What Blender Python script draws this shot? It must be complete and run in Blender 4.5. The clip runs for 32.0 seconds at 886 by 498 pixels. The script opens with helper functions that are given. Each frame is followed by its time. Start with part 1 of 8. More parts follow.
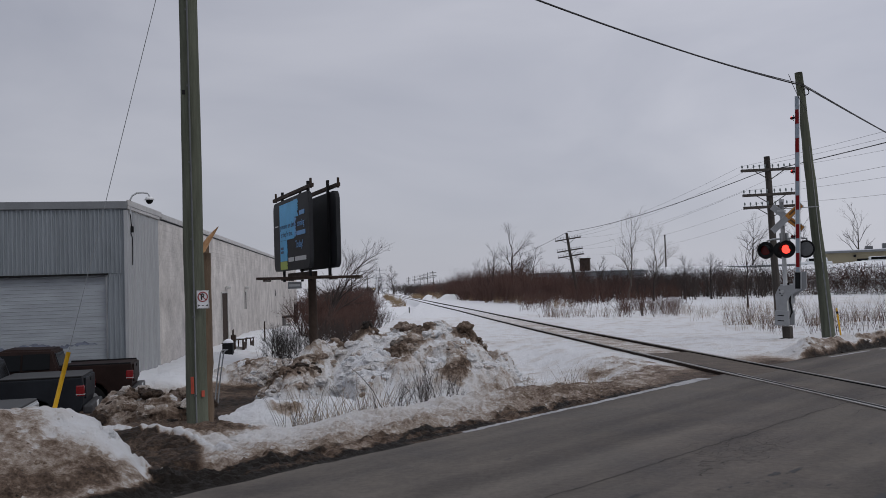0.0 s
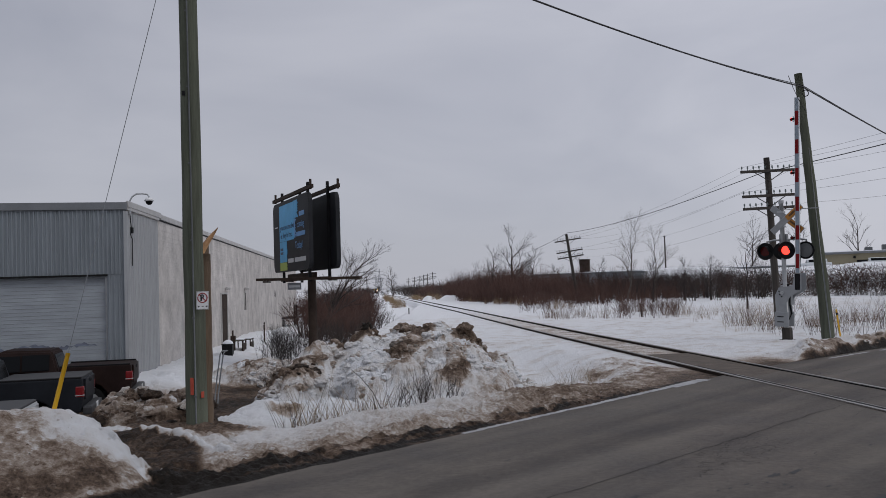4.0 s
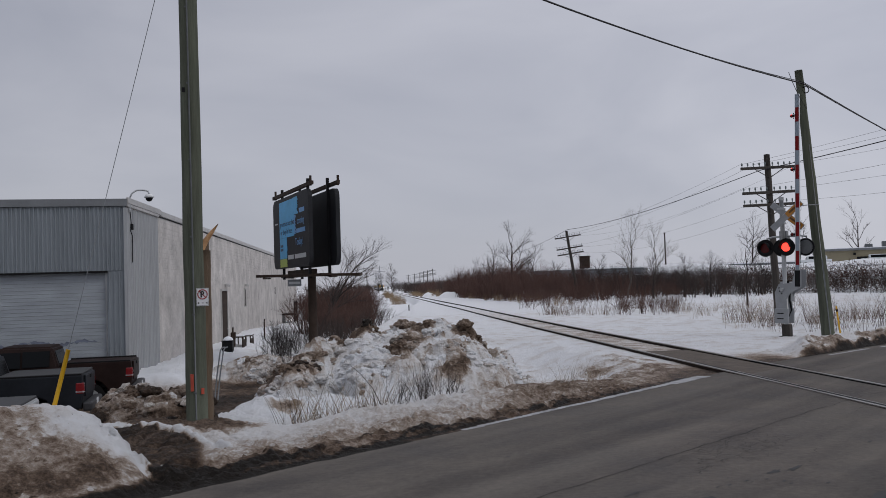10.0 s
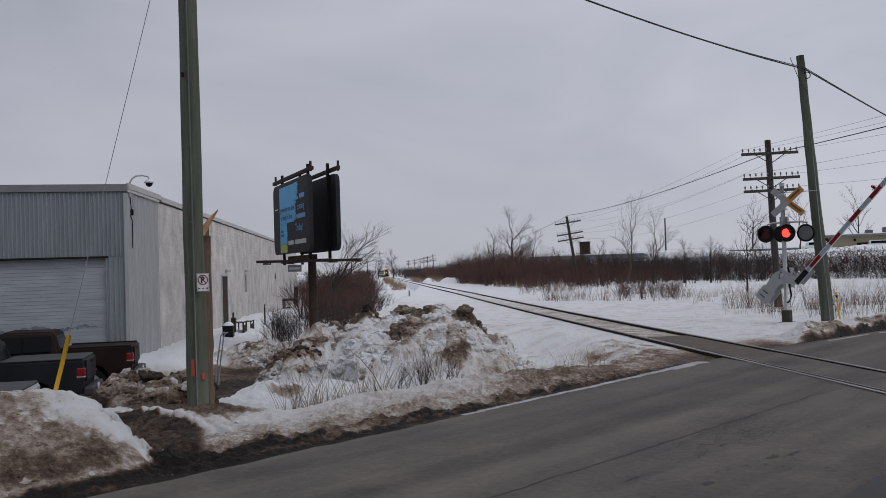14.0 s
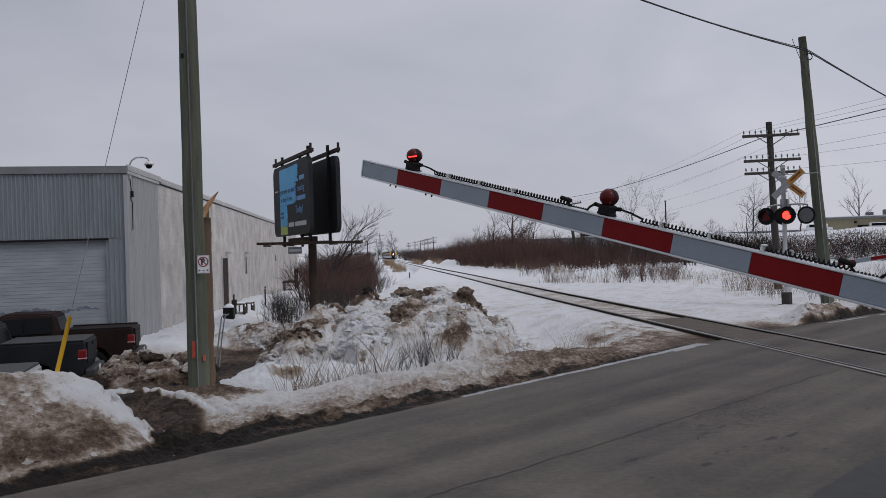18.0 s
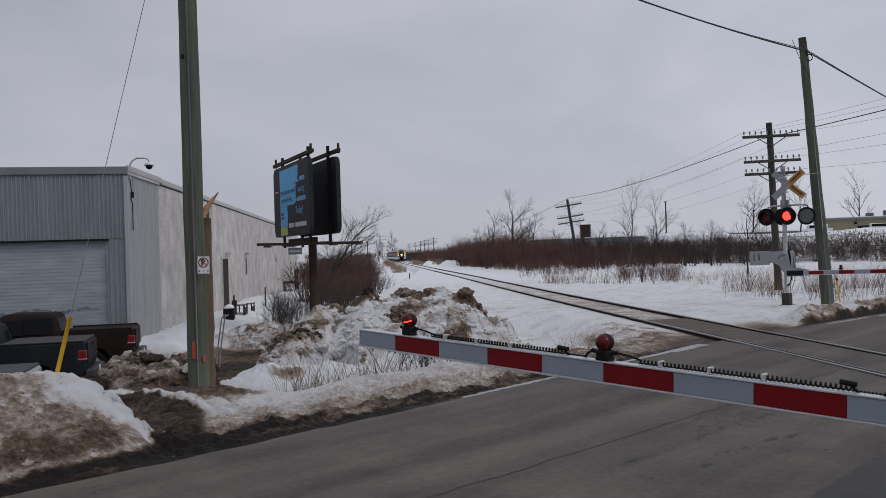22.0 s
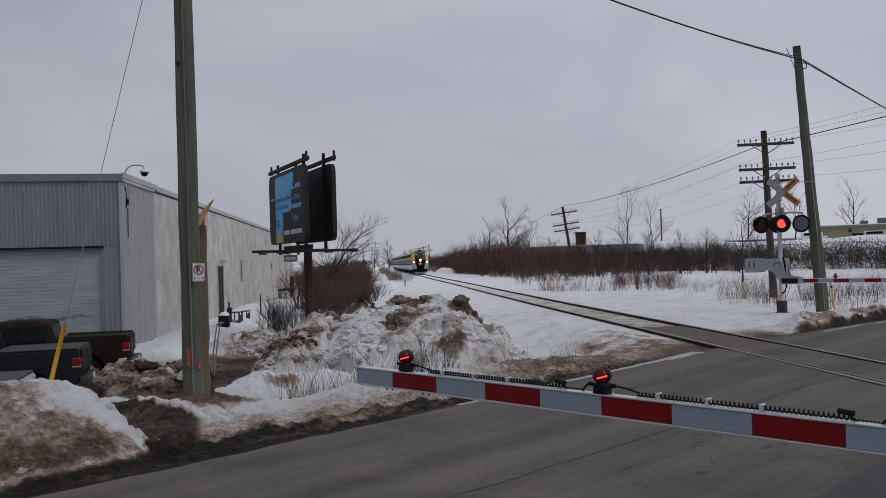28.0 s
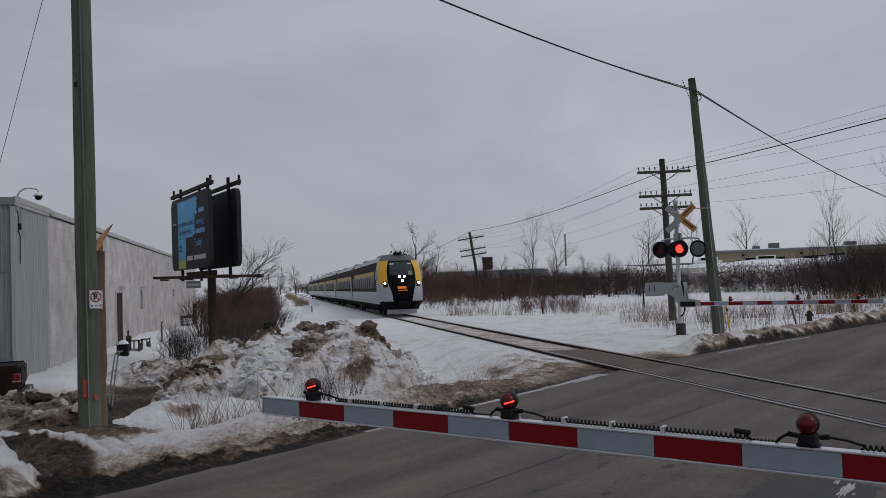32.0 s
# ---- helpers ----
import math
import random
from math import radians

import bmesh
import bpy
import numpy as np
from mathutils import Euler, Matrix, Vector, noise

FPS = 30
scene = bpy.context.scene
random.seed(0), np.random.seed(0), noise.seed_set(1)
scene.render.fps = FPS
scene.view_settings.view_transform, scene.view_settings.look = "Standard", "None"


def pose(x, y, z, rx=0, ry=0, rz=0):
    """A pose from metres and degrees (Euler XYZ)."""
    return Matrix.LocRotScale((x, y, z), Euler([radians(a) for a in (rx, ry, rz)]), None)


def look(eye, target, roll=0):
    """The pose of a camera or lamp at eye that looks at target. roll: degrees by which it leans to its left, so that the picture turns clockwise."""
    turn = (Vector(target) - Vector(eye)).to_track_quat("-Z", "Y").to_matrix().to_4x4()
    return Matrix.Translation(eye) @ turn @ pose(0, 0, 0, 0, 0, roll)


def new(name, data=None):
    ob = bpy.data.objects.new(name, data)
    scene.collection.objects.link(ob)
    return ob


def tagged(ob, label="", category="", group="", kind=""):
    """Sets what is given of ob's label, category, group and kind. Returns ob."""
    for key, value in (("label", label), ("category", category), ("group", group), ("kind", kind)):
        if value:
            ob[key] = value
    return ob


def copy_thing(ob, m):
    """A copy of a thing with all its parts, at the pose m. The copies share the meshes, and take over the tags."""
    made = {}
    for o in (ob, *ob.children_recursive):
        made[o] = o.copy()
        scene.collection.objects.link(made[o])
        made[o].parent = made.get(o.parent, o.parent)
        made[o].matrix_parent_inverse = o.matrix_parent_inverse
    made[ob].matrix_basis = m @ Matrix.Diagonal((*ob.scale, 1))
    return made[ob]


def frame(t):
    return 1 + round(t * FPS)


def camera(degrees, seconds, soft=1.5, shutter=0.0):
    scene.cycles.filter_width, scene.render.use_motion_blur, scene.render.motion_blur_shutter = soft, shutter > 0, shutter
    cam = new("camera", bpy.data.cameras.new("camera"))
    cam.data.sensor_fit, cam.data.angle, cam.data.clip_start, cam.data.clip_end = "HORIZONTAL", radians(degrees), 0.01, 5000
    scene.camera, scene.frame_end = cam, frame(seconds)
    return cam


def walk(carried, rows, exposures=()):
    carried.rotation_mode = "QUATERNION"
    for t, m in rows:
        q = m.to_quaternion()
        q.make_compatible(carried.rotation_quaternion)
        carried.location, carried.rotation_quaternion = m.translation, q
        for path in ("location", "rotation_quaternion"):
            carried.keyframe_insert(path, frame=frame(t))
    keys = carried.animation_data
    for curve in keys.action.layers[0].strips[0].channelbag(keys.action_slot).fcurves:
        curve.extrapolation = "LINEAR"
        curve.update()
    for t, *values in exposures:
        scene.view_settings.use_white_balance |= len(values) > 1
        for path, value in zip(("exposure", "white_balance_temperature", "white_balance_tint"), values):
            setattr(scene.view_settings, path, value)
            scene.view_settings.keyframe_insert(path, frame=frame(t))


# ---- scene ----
EXPO = -0.07
EYE = (0.0, 0.0, 1.93)
cam = camera(52.8, 32.0, soft=0.4)
# seconds, then the camera's Euler angles in degrees
PATH = [
    (0, 92.401, 1.898, 0.080),
    (0.5, 92.408, 1.880, 0.082),
    (1, 92.408, 1.878, 0.071),
    (1.5, 92.413, 1.885, 0.068),
    (2, 92.417, 1.872, 0.062),
    (2.5, 92.417, 1.880, 0.073),
    (3, 92.436, 1.900, 0.082),
    (3.5, 92.462, 1.889, 0.063),
    (5.5, 92.473, 1.869, 0.068),
    (6, 92.417, 1.871, 0.068),
    (6.5, 92.419, 1.886, 0.063),
    (7, 92.439, 1.895, 0.077),
    (7.5, 92.456, 1.854, 0.070),
    (8, 92.418, 1.862, 0.073),
    (8.5, 92.329, 1.853, 0.074),
    (9, 92.243, 1.873, 0.069),
    (9.5, 92.249, 1.861, 0.068),
    (10, 92.252, 1.863, 0.063),
    (10.5, 91.912, 1.838, 0.063),
    (11, 91.450, 1.789, 0.067),
    (11.5, 91.313, 1.845, 0.076),
    (12, 91.313, 1.846, 0.079),
    (12.5, 91.323, 1.833, 0.081),
    (13, 91.336, 1.809, 0.080),
    (13.5, 91.342, 1.789, 0.072),
    (14, 91.332, 1.817, 0.075),
    (14.5, 91.009, 1.794, 0.071),
    (16.5, 90.146, 1.772, 0.085),
    (17, 90.151, 1.772, 0.088),
    (17.5, 90.181, 1.784, 0.097),
    (18, 90.182, 1.790, 0.091),
    (18.5, 90.182, 1.790, 0.091),
    (19, 90.181, 1.799, 0.100),
    (19.5, 90.207, 1.777, 0.094),
    (20, 90.203, 1.788, 0.094),
    (20.5, 90.212, 1.773, 0.093),
    (21, 90.214, 1.779, 0.094),
    (21.5, 90.223, 1.778, 0.093),
    (22, 90.229, 1.781, 0.101),
    (22.5, 90.237, 1.799, 0.105),
    (23, 90.247, 1.785, 0.107),
    (23.5, 90.268, 1.759, 0.095),
    (24, 90.258, 1.798, 0.121),
    (24.5, 90.275, 1.766, 0.123),
    (25, 90.288, 1.789, 0.118),
    (25.5, 90.294, 1.780, 0.123),
    (27.5, 90.405, 1.769, -0.035),
    (28, 90.695, 1.742, -0.186),
    (28.5, 90.968, 1.788, -0.439),
    (29, 91.330, 1.750, -0.816),
    (29.5, 91.471, 1.776, -1.441),
    (30, 91.453, 1.803, -2.048),
    (30.5, 91.439, 1.833, -2.660),
    (31, 91.601, 1.781, -3.621),
    (31.5, 92.074, 1.872, -4.687),
    (32, 92.121, 2.011, -6.104),
]
walk(cam, [(t, pose(*EYE, rx, ry, rz)) for t, rx, ry, rz in PATH], exposures=[(0.0, EXPO, 6500, 10), (11.0, EXPO, 6500, 10), (17.0, EXPO + 0.06, 6500, 10), (23.0, EXPO + 0.05, 6500, 10), (28.0, EXPO - 0.05, 6500, 10), (32.0, EXPO - 0.19, 6500, 10)])

# ---- light: an overcast winter sky and a weak wide sun behind the cloud ----
world = bpy.data.worlds.new("overcast_sky")
scene.world = world
world.use_nodes = True
wn, wl = world.node_tree.nodes, world.node_tree.links
wn.clear()
w_out = wn.new("ShaderNodeOutputWorld")
w_bg = wn.new("ShaderNodeBackground")
w_sky = wn.new("ShaderNodeTexSky")
w_sky.sky_type = 'NISHITA'
w_sky.sun_disc = False
w_sky.sun_elevation = radians(45)
w_sky.sun_rotation = radians(118)
w_gain = wn.new("ShaderNodeVectorMath")
w_gain.operation = 'SCALE'
w_gain.inputs["Scale"].default_value = 0.10
wl.new(w_sky.outputs[0], w_gain.inputs[0])
w_co = wn.new("ShaderNodeTexCoord")
w_sep = wn.new("ShaderNodeSeparateXYZ")
wl.new(w_co.outputs["Generated"], w_sep.inputs[0])
# flattened lookup so that the cloud deck stretches towards the horizon
w_map = wn.new("ShaderNodeMapping")
w_map.inputs["Scale"].default_value = (1.0, 1.0, 2.6)
wl.new(w_co.outputs["Generated"], w_map.inputs[0])
w_noise = wn.new("ShaderNodeTexNoise")
w_noise.inputs["Scale"].default_value = 2.3
w_noise.inputs["Detail"].default_value = 5
w_noise.inputs["Roughness"].default_value = 0.5
w_noise.inputs["Distortion"].default_value = 0.5
wl.new(w_map.outputs[0], w_noise.inputs["Vector"])
w_cl = wn.new("ShaderNodeValToRGB")
w_cl.color_ramp.elements[0].position = 0.34
w_cl.color_ramp.elements[0].color = (0.395, 0.410, 0.475, 1)
w_cl.color_ramp.elements[1].position = 0.68
w_cl.color_ramp.elements[1].color = (0.505, 0.515, 0.575, 1)
wl.new(w_noise.outputs[0], w_cl.inputs[0])
w_el = wn.new("ShaderNodeValToRGB")
w_el.color_ramp.elements[0].position = 0.0
w_el.color_ramp.elements[0].color = (1.04, 1.03, 1.02, 1)
w_el.color_ramp.elements[1].position = 0.9
w_el.color_ramp.elements[1].color = (1.45, 1.45, 1.42, 1)
e2 = w_el.color_ramp.elements.new(0.28)
e2.color = (0.97, 0.97, 0.98, 1)
wl.new(w_sep.outputs[2], w_el.inputs[0])
# the cloud is thinner on the sun's side
w_side = wn.new("ShaderNodeMapRange")
w_side.inputs[1].default_value, w_side.inputs[2].default_value = -1.0, 1.0
w_side.inputs[3].default_value, w_side.inputs[4].default_value = 0.78, 1.36
wl.new(w_sep.outputs[0], w_side.inputs[0])
w_lit = wn.new("ShaderNodeVectorMath")
w_lit.operation = 'SCALE'
wl.new(w_side.outputs[0], w_lit.inputs["Scale"])
wl.new(w_cl.outputs[0], w_lit.inputs[0])
w_mul = wn.new("ShaderNodeMix")
w_mul.data_type = 'RGBA'
w_mul.blend_type = 'MULTIPLY'
w_mul.inputs[0].default_value = 1.0
wl.new(w_lit.outputs[0], w_mul.inputs[6])
wl.new(w_el.outputs[0], w_mul.inputs[7])
w_mix = wn.new("ShaderNodeMix")
w_mix.data_type = 'RGBA'
w_mix.inputs[0].default_value = 0.93
wl.new(w_gain.outputs[0], w_mix.inputs[6])
wl.new(w_mul.outputs[2], w_mix.inputs[7])
wl.new(w_mix.outputs[2], w_bg.inputs["Color"])
w_bg.inputs["Strength"].default_value = 1.0
wl.new(w_bg.outputs[0], w_out.inputs[0])

sun = new("sun", bpy.data.lights.new("sun", 'SUN'))
sun.data.energy = 0.65
sun.data.angle = radians(25)
sun.data.color = (1.0, 0.97, 0.92)
sun.matrix_world = look((0, 0, 60), (-26.0, 14.0, 30.0))

# ---- materials ----
def mat(name, base, rough=0.8, metal=0.0, var=0.25, scale=6.0, bump=0.0, bscale=40.0, island=0.0, spec=0.4, detail=6.0, emit=None, emit_s=0.0, streak=None, world_space=False):
    """A surface with two scales of colour variation and fine relief, in object space metres."""
    m = bpy.data.materials.new(name)
    m.use_nodes = True
    n, l = m.node_tree.nodes, m.node_tree.links
    b = n["Principled BSDF"]
    co = n.new("ShaderNodeTexCoord")
    vec = n.new("ShaderNodeNewGeometry").outputs["Position"] if world_space else co.outputs["Object"]
    if streak:
        mp = n.new("ShaderNodeMapping")
        mp.inputs["Scale"].default_value = streak
        l.new(vec, mp.inputs[0])
        vec = mp.outputs[0]
    n1 = n.new("ShaderNodeTexNoise")
    n1.inputs["Scale"].default_value = scale
    n1.inputs["Detail"].default_value = detail
    l.new(vec, n1.inputs["Vector"])
    n2 = n.new("ShaderNodeTexNoise")
    n2.inputs["Scale"].default_value = scale * 9
    n2.inputs["Detail"].default_value = 3
    l.new(vec, n2.inputs["Vector"])
    mx = n.new("ShaderNodeMath")
    mx.operation = 'MULTIPLY_ADD'
    l.new(n2.outputs[0], mx.inputs[0])
    mx.inputs[1].default_value = 0.45
    l.new(n1.outputs[0], mx.inputs[2])
    rp = n.new("ShaderNodeMapRange")
    rp.inputs[1].default_value, rp.inputs[2].default_value = 0.42, 1.02
    rp.inputs[3].default_value, rp.inputs[4].default_value = 1 - var, 1 + var
    l.new(mx.outputs[0], rp.inputs[0])
    fac = rp.outputs[0]
    if island:
        g = n.new("ShaderNodeNewGeometry")
        r2 = n.new("ShaderNodeMapRange")
        r2.inputs[3].default_value, r2.inputs[4].default_value = 1 - island, 1 + island
        l.new(g.outputs["Random Per Island"], r2.inputs[0])
        mm = n.new("ShaderNodeMath")
        mm.operation = 'MULTIPLY'
        l.new(fac, mm.inputs[0])
        l.new(r2.outputs[0], mm.inputs[1])
        fac = mm.outputs[0]
    sc = n.new("ShaderNodeVectorMath")
    sc.operation = 'SCALE'
    sc.inputs[0].default_value = base
    l.new(fac, sc.inputs["Scale"])
    l.new(sc.outputs[0], b.inputs["Base Color"])
    b.inputs["Roughness"].default_value = rough
    b.inputs["Metallic"].default_value = metal
    b.inputs["Specular IOR Level"].default_value = spec
    if bump:
        n3 = n.new("ShaderNodeTexNoise")
        n3.inputs["Scale"].default_value = bscale
        n3.inputs["Detail"].default_value = 5
        l.new(vec, n3.inputs["Vector"])
        bp = n.new("ShaderNodeBump")
        bp.inputs["Strength"].default_value = bump
        bp.inputs["Distance"].default_value = 0.02
        l.new(n3.outputs[0], bp.inputs["Height"])
        l.new(bp.outputs[0], b.inputs["Normal"])
    if emit:
        b.inputs["Emission Color"].default_value = (*emit, 1)
        b.inputs["Emission Strength"].default_value = emit_s
    return m


def snow_material():
    """Snow that turns to grey slush and brown mud where the 'dirt' attribute rises."""
    m = bpy.data.materials.new("snow_and_mud")
    m.use_nodes = True
    n, l = m.node_tree.nodes, m.node_tree.links
    b = n["Principled BSDF"]
    co = n.new("ShaderNodeTexCoord")
    at = n.new("ShaderNodeAttribute")
    at.attribute_name = "dirt"
    n1 = n.new("ShaderNodeTexNoise")
    n1.inputs["Scale"].default_value = 6.0
    n1.inputs["Detail"].default_value = 8
    n1.inputs["Roughness"].default_value = 0.72
    l.new(co.outputs["Object"], n1.inputs["Vector"])
    n2 = n.new("ShaderNodeTexNoise")
    n2.inputs["Scale"].default_value = 21
    n2.inputs["Detail"].default_value = 7
    n2.inputs["Roughness"].default_value = 0.75
    l.new(co.outputs["Object"], n2.inputs["Vector"])
    a1 = n.new("ShaderNodeMath")
    a1.operation = 'ADD'
    l.new(n1.outputs[0], a1.inputs[0])
    l.new(n2.outputs[0], a1.inputs[1])
    a2 = n.new("ShaderNodeMapRange")
    a2.inputs[1].default_value, a2.inputs[2].default_value = 0.76, 1.24
    a2.inputs[3].default_value, a2.inputs[4].default_value = -0.20, 0.20
    l.new(a1.outputs[0], a2.inputs[0])
    # noise only bites where there is some dirt
    lift = n.new("ShaderNodeMapRange")
    lift.inputs[1].default_value, lift.inputs[2].default_value = 0.05, 0.38
    l.new(at.outputs["Fac"], lift.inputs[0])
    mu = n.new("ShaderNodeMath")
    mu.operation = 'MULTIPLY'
    l.new(a2.outputs[0], mu.inputs[0])
    l.new(lift.outputs[0], mu.inputs[1])
    ad = n.new("ShaderNodeMath")
    ad.operation = 'ADD'
    ad.use_clamp = True
    l.new(mu.outputs[0], ad.inputs[0])
    l.new(at.outputs["Fac"], ad.inputs[1])
    rp = n.new("ShaderNodeValToRGB")
    cr = rp.color_ramp
    cr.elements[0].position, cr.elements[0].color = 0.0, (0.86, 0.875, 0.905, 1)
    cr.elements[1].position, cr.elements[1].color = 1.0, (0.022, 0.018, 0.015, 1)
    for p, c in ((0.22, (0.72, 0.70, 0.69, 1)), (0.40, (0.42, 0.35, 0.295, 1)), (0.60, (0.185, 0.132, 0.098, 1)), (0.80, (0.062, 0.043, 0.032, 1))):
        e = cr.elements.new(p)
        e.color = c
    l.new(ad.outputs[0], rp.inputs[0])
    l.new(rp.outputs[0], b.inputs["Base Color"])
    rr = n.new("ShaderNodeMapRange")
    rr.inputs[3].default_value, rr.inputs[4].default_value = 0.72, 0.55
    l.new(ad.outputs[0], rr.inputs[0])
    l.new(rr.outputs[0], b.inputs["Roughness"])
    b.inputs["Specular IOR Level"].default_value = 0.10
    bp = n.new("ShaderNodeBump")
    bp.inputs["Strength"].default_value = 0.9
    bp.inputs["Distance"].default_value = 0.09
    l.new(a1.outputs[0], bp.inputs["Height"])
    l.new(bp.outputs[0], b.inputs["Normal"])
    return m


def asphalt_material():
    """Worn salt-stained asphalt: wheel-path streaks along the lane, patches and fine aggregate."""
    m = bpy.data.materials.new("worn_asphalt")
    m.use_nodes = True
    n, l = m.node_tree.nodes, m.node_tree.links
    b = n["Principled BSDF"]
    co = n.new("ShaderNodeTexCoord")
    mp = n.new("ShaderNodeMapping")
    mp.inputs["Rotation"].default_value = (0, 0, ROAD_A)
    l.new(co.outputs["Object"], mp.inputs[0])
    st = n.new("ShaderNodeMapping")
    st.inputs["Scale"].default_value = (0.9, 0.05, 1)
    l.new(mp.outputs[0], st.inputs[0])
    n0 = n.new("ShaderNodeTexNoise")
    n0.inputs["Scale"].default_value = 1.3
    n0.inputs["Detail"].default_value = 4
    l.new(st.outputs[0], n0.inputs["Vector"])
    n1 = n.new("ShaderNodeTexNoise")
    n1.inputs["Scale"].default_value = 0.8
    n1.inputs["Detail"].default_value = 7
    n1.inputs["Roughness"].default_value = 0.65
    l.new(co.outputs["Object"], n1.inputs["Vector"])
    n2 = n.new("ShaderNodeTexNoise")
    n2.inputs["Scale"].default_value = 160
    n2.inputs["Detail"].default_value = 2
    l.new(co.outputs["Object"], n2.inputs["Vector"])
    s1 = n.new("ShaderNodeMath")
    s1.operation = 'ADD'
    l.new(n0.outputs[0], s1.inputs[0])
    l.new(n1.outputs[0], s1.inputs[1])
    s2 = n.new("ShaderNodeMath")
    s2.operation = 'MULTIPLY_ADD'
    l.new(n2.outputs[0], s2.inputs[0])
    s2.inputs[1].default_value = 0.40
    l.new(s1.outputs[0], s2.inputs[2])
    n3 = n.new("ShaderNodeTexNoise")
    n3.inputs["Scale"].default_value = 14
    n3.inputs["Detail"].default_value = 6
    n3.inputs["Roughness"].default_value = 0.7
    l.new(co.outputs["Object"], n3.inputs["Vector"])
    s3 = n.new("ShaderNodeMath")
    s3.operation = 'MULTIPLY_ADD'
    l.new(n3.outputs[0], s3.inputs[0])
    s3.inputs[1].default_value = 0.52
    l.new(s2.outputs[0], s3.inputs[2])
    rp = n.new("ShaderNodeValToRGB")
    cr = rp.color_ramp
    cr.elements[0].position, cr.elements[0].color = 0.43, (0.038, 0.032, 0.030, 1)
    cr.elements[1].position, cr.elements[1].color = 0.64, (0.143, 0.126, 0.110, 1)
    hv = n.new("ShaderNodeMath")
    hv.operation = 'MULTIPLY'
    hv.inputs[1].default_value = 0.362
    l.new(s3.outputs[0], hv.inputs[0])
    l.new(hv.outputs[0], rp.inputs[0])
    l.new(rp.outputs[0], b.inputs["Base Color"])
    rr = n.new("ShaderNodeMapRange")
    rr.inputs[1].default_value, rr.inputs[2].default_value = 0.3, 0.75
    rr.inputs[3].default_value, rr.inputs[4].default_value = 0.55, 0.85
    l.new(n1.outputs[0], rr.inputs[0])
    l.new(rr.outputs[0], b.inputs["Roughness"])
    b.inputs["Specular IOR Level"].default_value = 0.12
    bp = n.new("ShaderNodeBump")
    bp.inputs["Strength"].default_value = 0.35
    bp.inputs["Distance"].default_value = 0.008
    l.new(n2.outputs[0], bp.inputs["Height"])
    l.new(bp.outputs[0], b.inputs["Normal"])
    return m


ROAD_A = math.atan2(0.664, 0.747)
M_SNOW = snow_material()
M_ROAD = asphalt_material()
M_RAIL = mat("rusty_rail", (0.026, 0.019, 0.015), 0.8, 0.0, 0.3, 5, spec=0.1)
M_RAILTOP = mat("polished_rail_head", (0.24, 0.225, 0.21), 0.36, 0.85, 0.2, 3)
M_PLANK = mat("muddy_crossing_panel", (0.082, 0.064, 0.051), 0.85, 0, 0.35, 3, 0.4, 60)
M_POLE = mat("green_treated_pole_wood", (0.092, 0.100, 0.076), 0.9, 0, 0.35, 3, 0.5, 30, streak=(6, 6, 0.35), spec=0.15)
M_DARKPOLE = mat("weathered_dark_pole_wood", (0.050, 0.043, 0.038), 0.9, 0, 0.35, 3, 0.4, 30, streak=(6, 6, 0.35))
M_STUB = mat("brown_split_wood", (0.115, 0.080, 0.052), 0.9, 0, 0.4, 3, 0.6, 25, streak=(6, 6, 0.35))
M_FRESHWOOD = mat("fresh_splintered_wood", (0.42, 0.24, 0.12), 0.8, 0, 0.3, 6, 0.4, 40)
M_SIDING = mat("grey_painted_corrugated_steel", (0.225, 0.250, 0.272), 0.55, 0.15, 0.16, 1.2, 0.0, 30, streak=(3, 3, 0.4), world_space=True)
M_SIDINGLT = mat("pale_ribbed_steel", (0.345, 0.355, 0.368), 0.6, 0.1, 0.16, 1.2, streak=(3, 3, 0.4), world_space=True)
M_FASCIA = mat("dark_grey_metal_fascia", (0.17, 0.18, 0.19), 0.55, 0.2, 0.15, 2)
M_FLASH = mat("pale_metal_flashing", (0.44, 0.43, 0.42), 0.5, 0.2, 0.15, 2)
M_BLOCK = mat("white_painted_block", (0.50, 0.472, 0.450), 0.9, 0, 0.36, 0.9, 0.35, 25, island=0.03, world_space=True)
M_DOORWHITE = mat("scuffed_white_door_panel", (0.29, 0.315, 0.343), 0.6, 0, 0.20, 1.1, streak=(0.6, 3, 4), world_space=True)
M_DARK = mat("black_painted_metal", (0.009, 0.009, 0.010), 0.6, 0.0, 0.3, 4, spec=0.15)
M_DKBROWN = mat("rust_brown_steel", (0.040, 0.028, 0.022), 0.8, 0.0, 0.4, 4, 0.3, 40, spec=0.15)
M_GALV = mat("galvanised_steel", (0.40, 0.41, 0.42), 0.45, 0.6, 0.18, 5)
M_GREYPAINT = mat("grey_painted_cabinet", (0.27, 0.28, 0.29), 0.5, 0.1, 0.14, 4)
M_RED = mat("red_reflective_sheeting", (0.175, 0.006, 0.008), 0.5, 0, 0.10, 6, 0.15, 90, spec=0.15)
M_WHITE = mat("white_reflective_sheeting", (0.25, 0.295, 0.345), 0.42, 0, 0.08, 6, 0.15, 90)
M_ALU = mat("bare_aluminium_edge", (0.62, 0.64, 0.66), 0.35, 0.7, 0.1, 8)
M_YELLOW = mat("yellow_plastic", (0.70, 0.40, 0.02), 0.5, 0, 0.12, 5)
M_BLACKRUB = mat("black_rubber", (0.009, 0.009, 0.009), 0.7, 0, 0.2, 8, spec=0.15)
M_LENSRED = mat("unlit_red_lens", (0.075, 0.006, 0.006), 0.22, 0, 0.3, 30, spec=0.2)
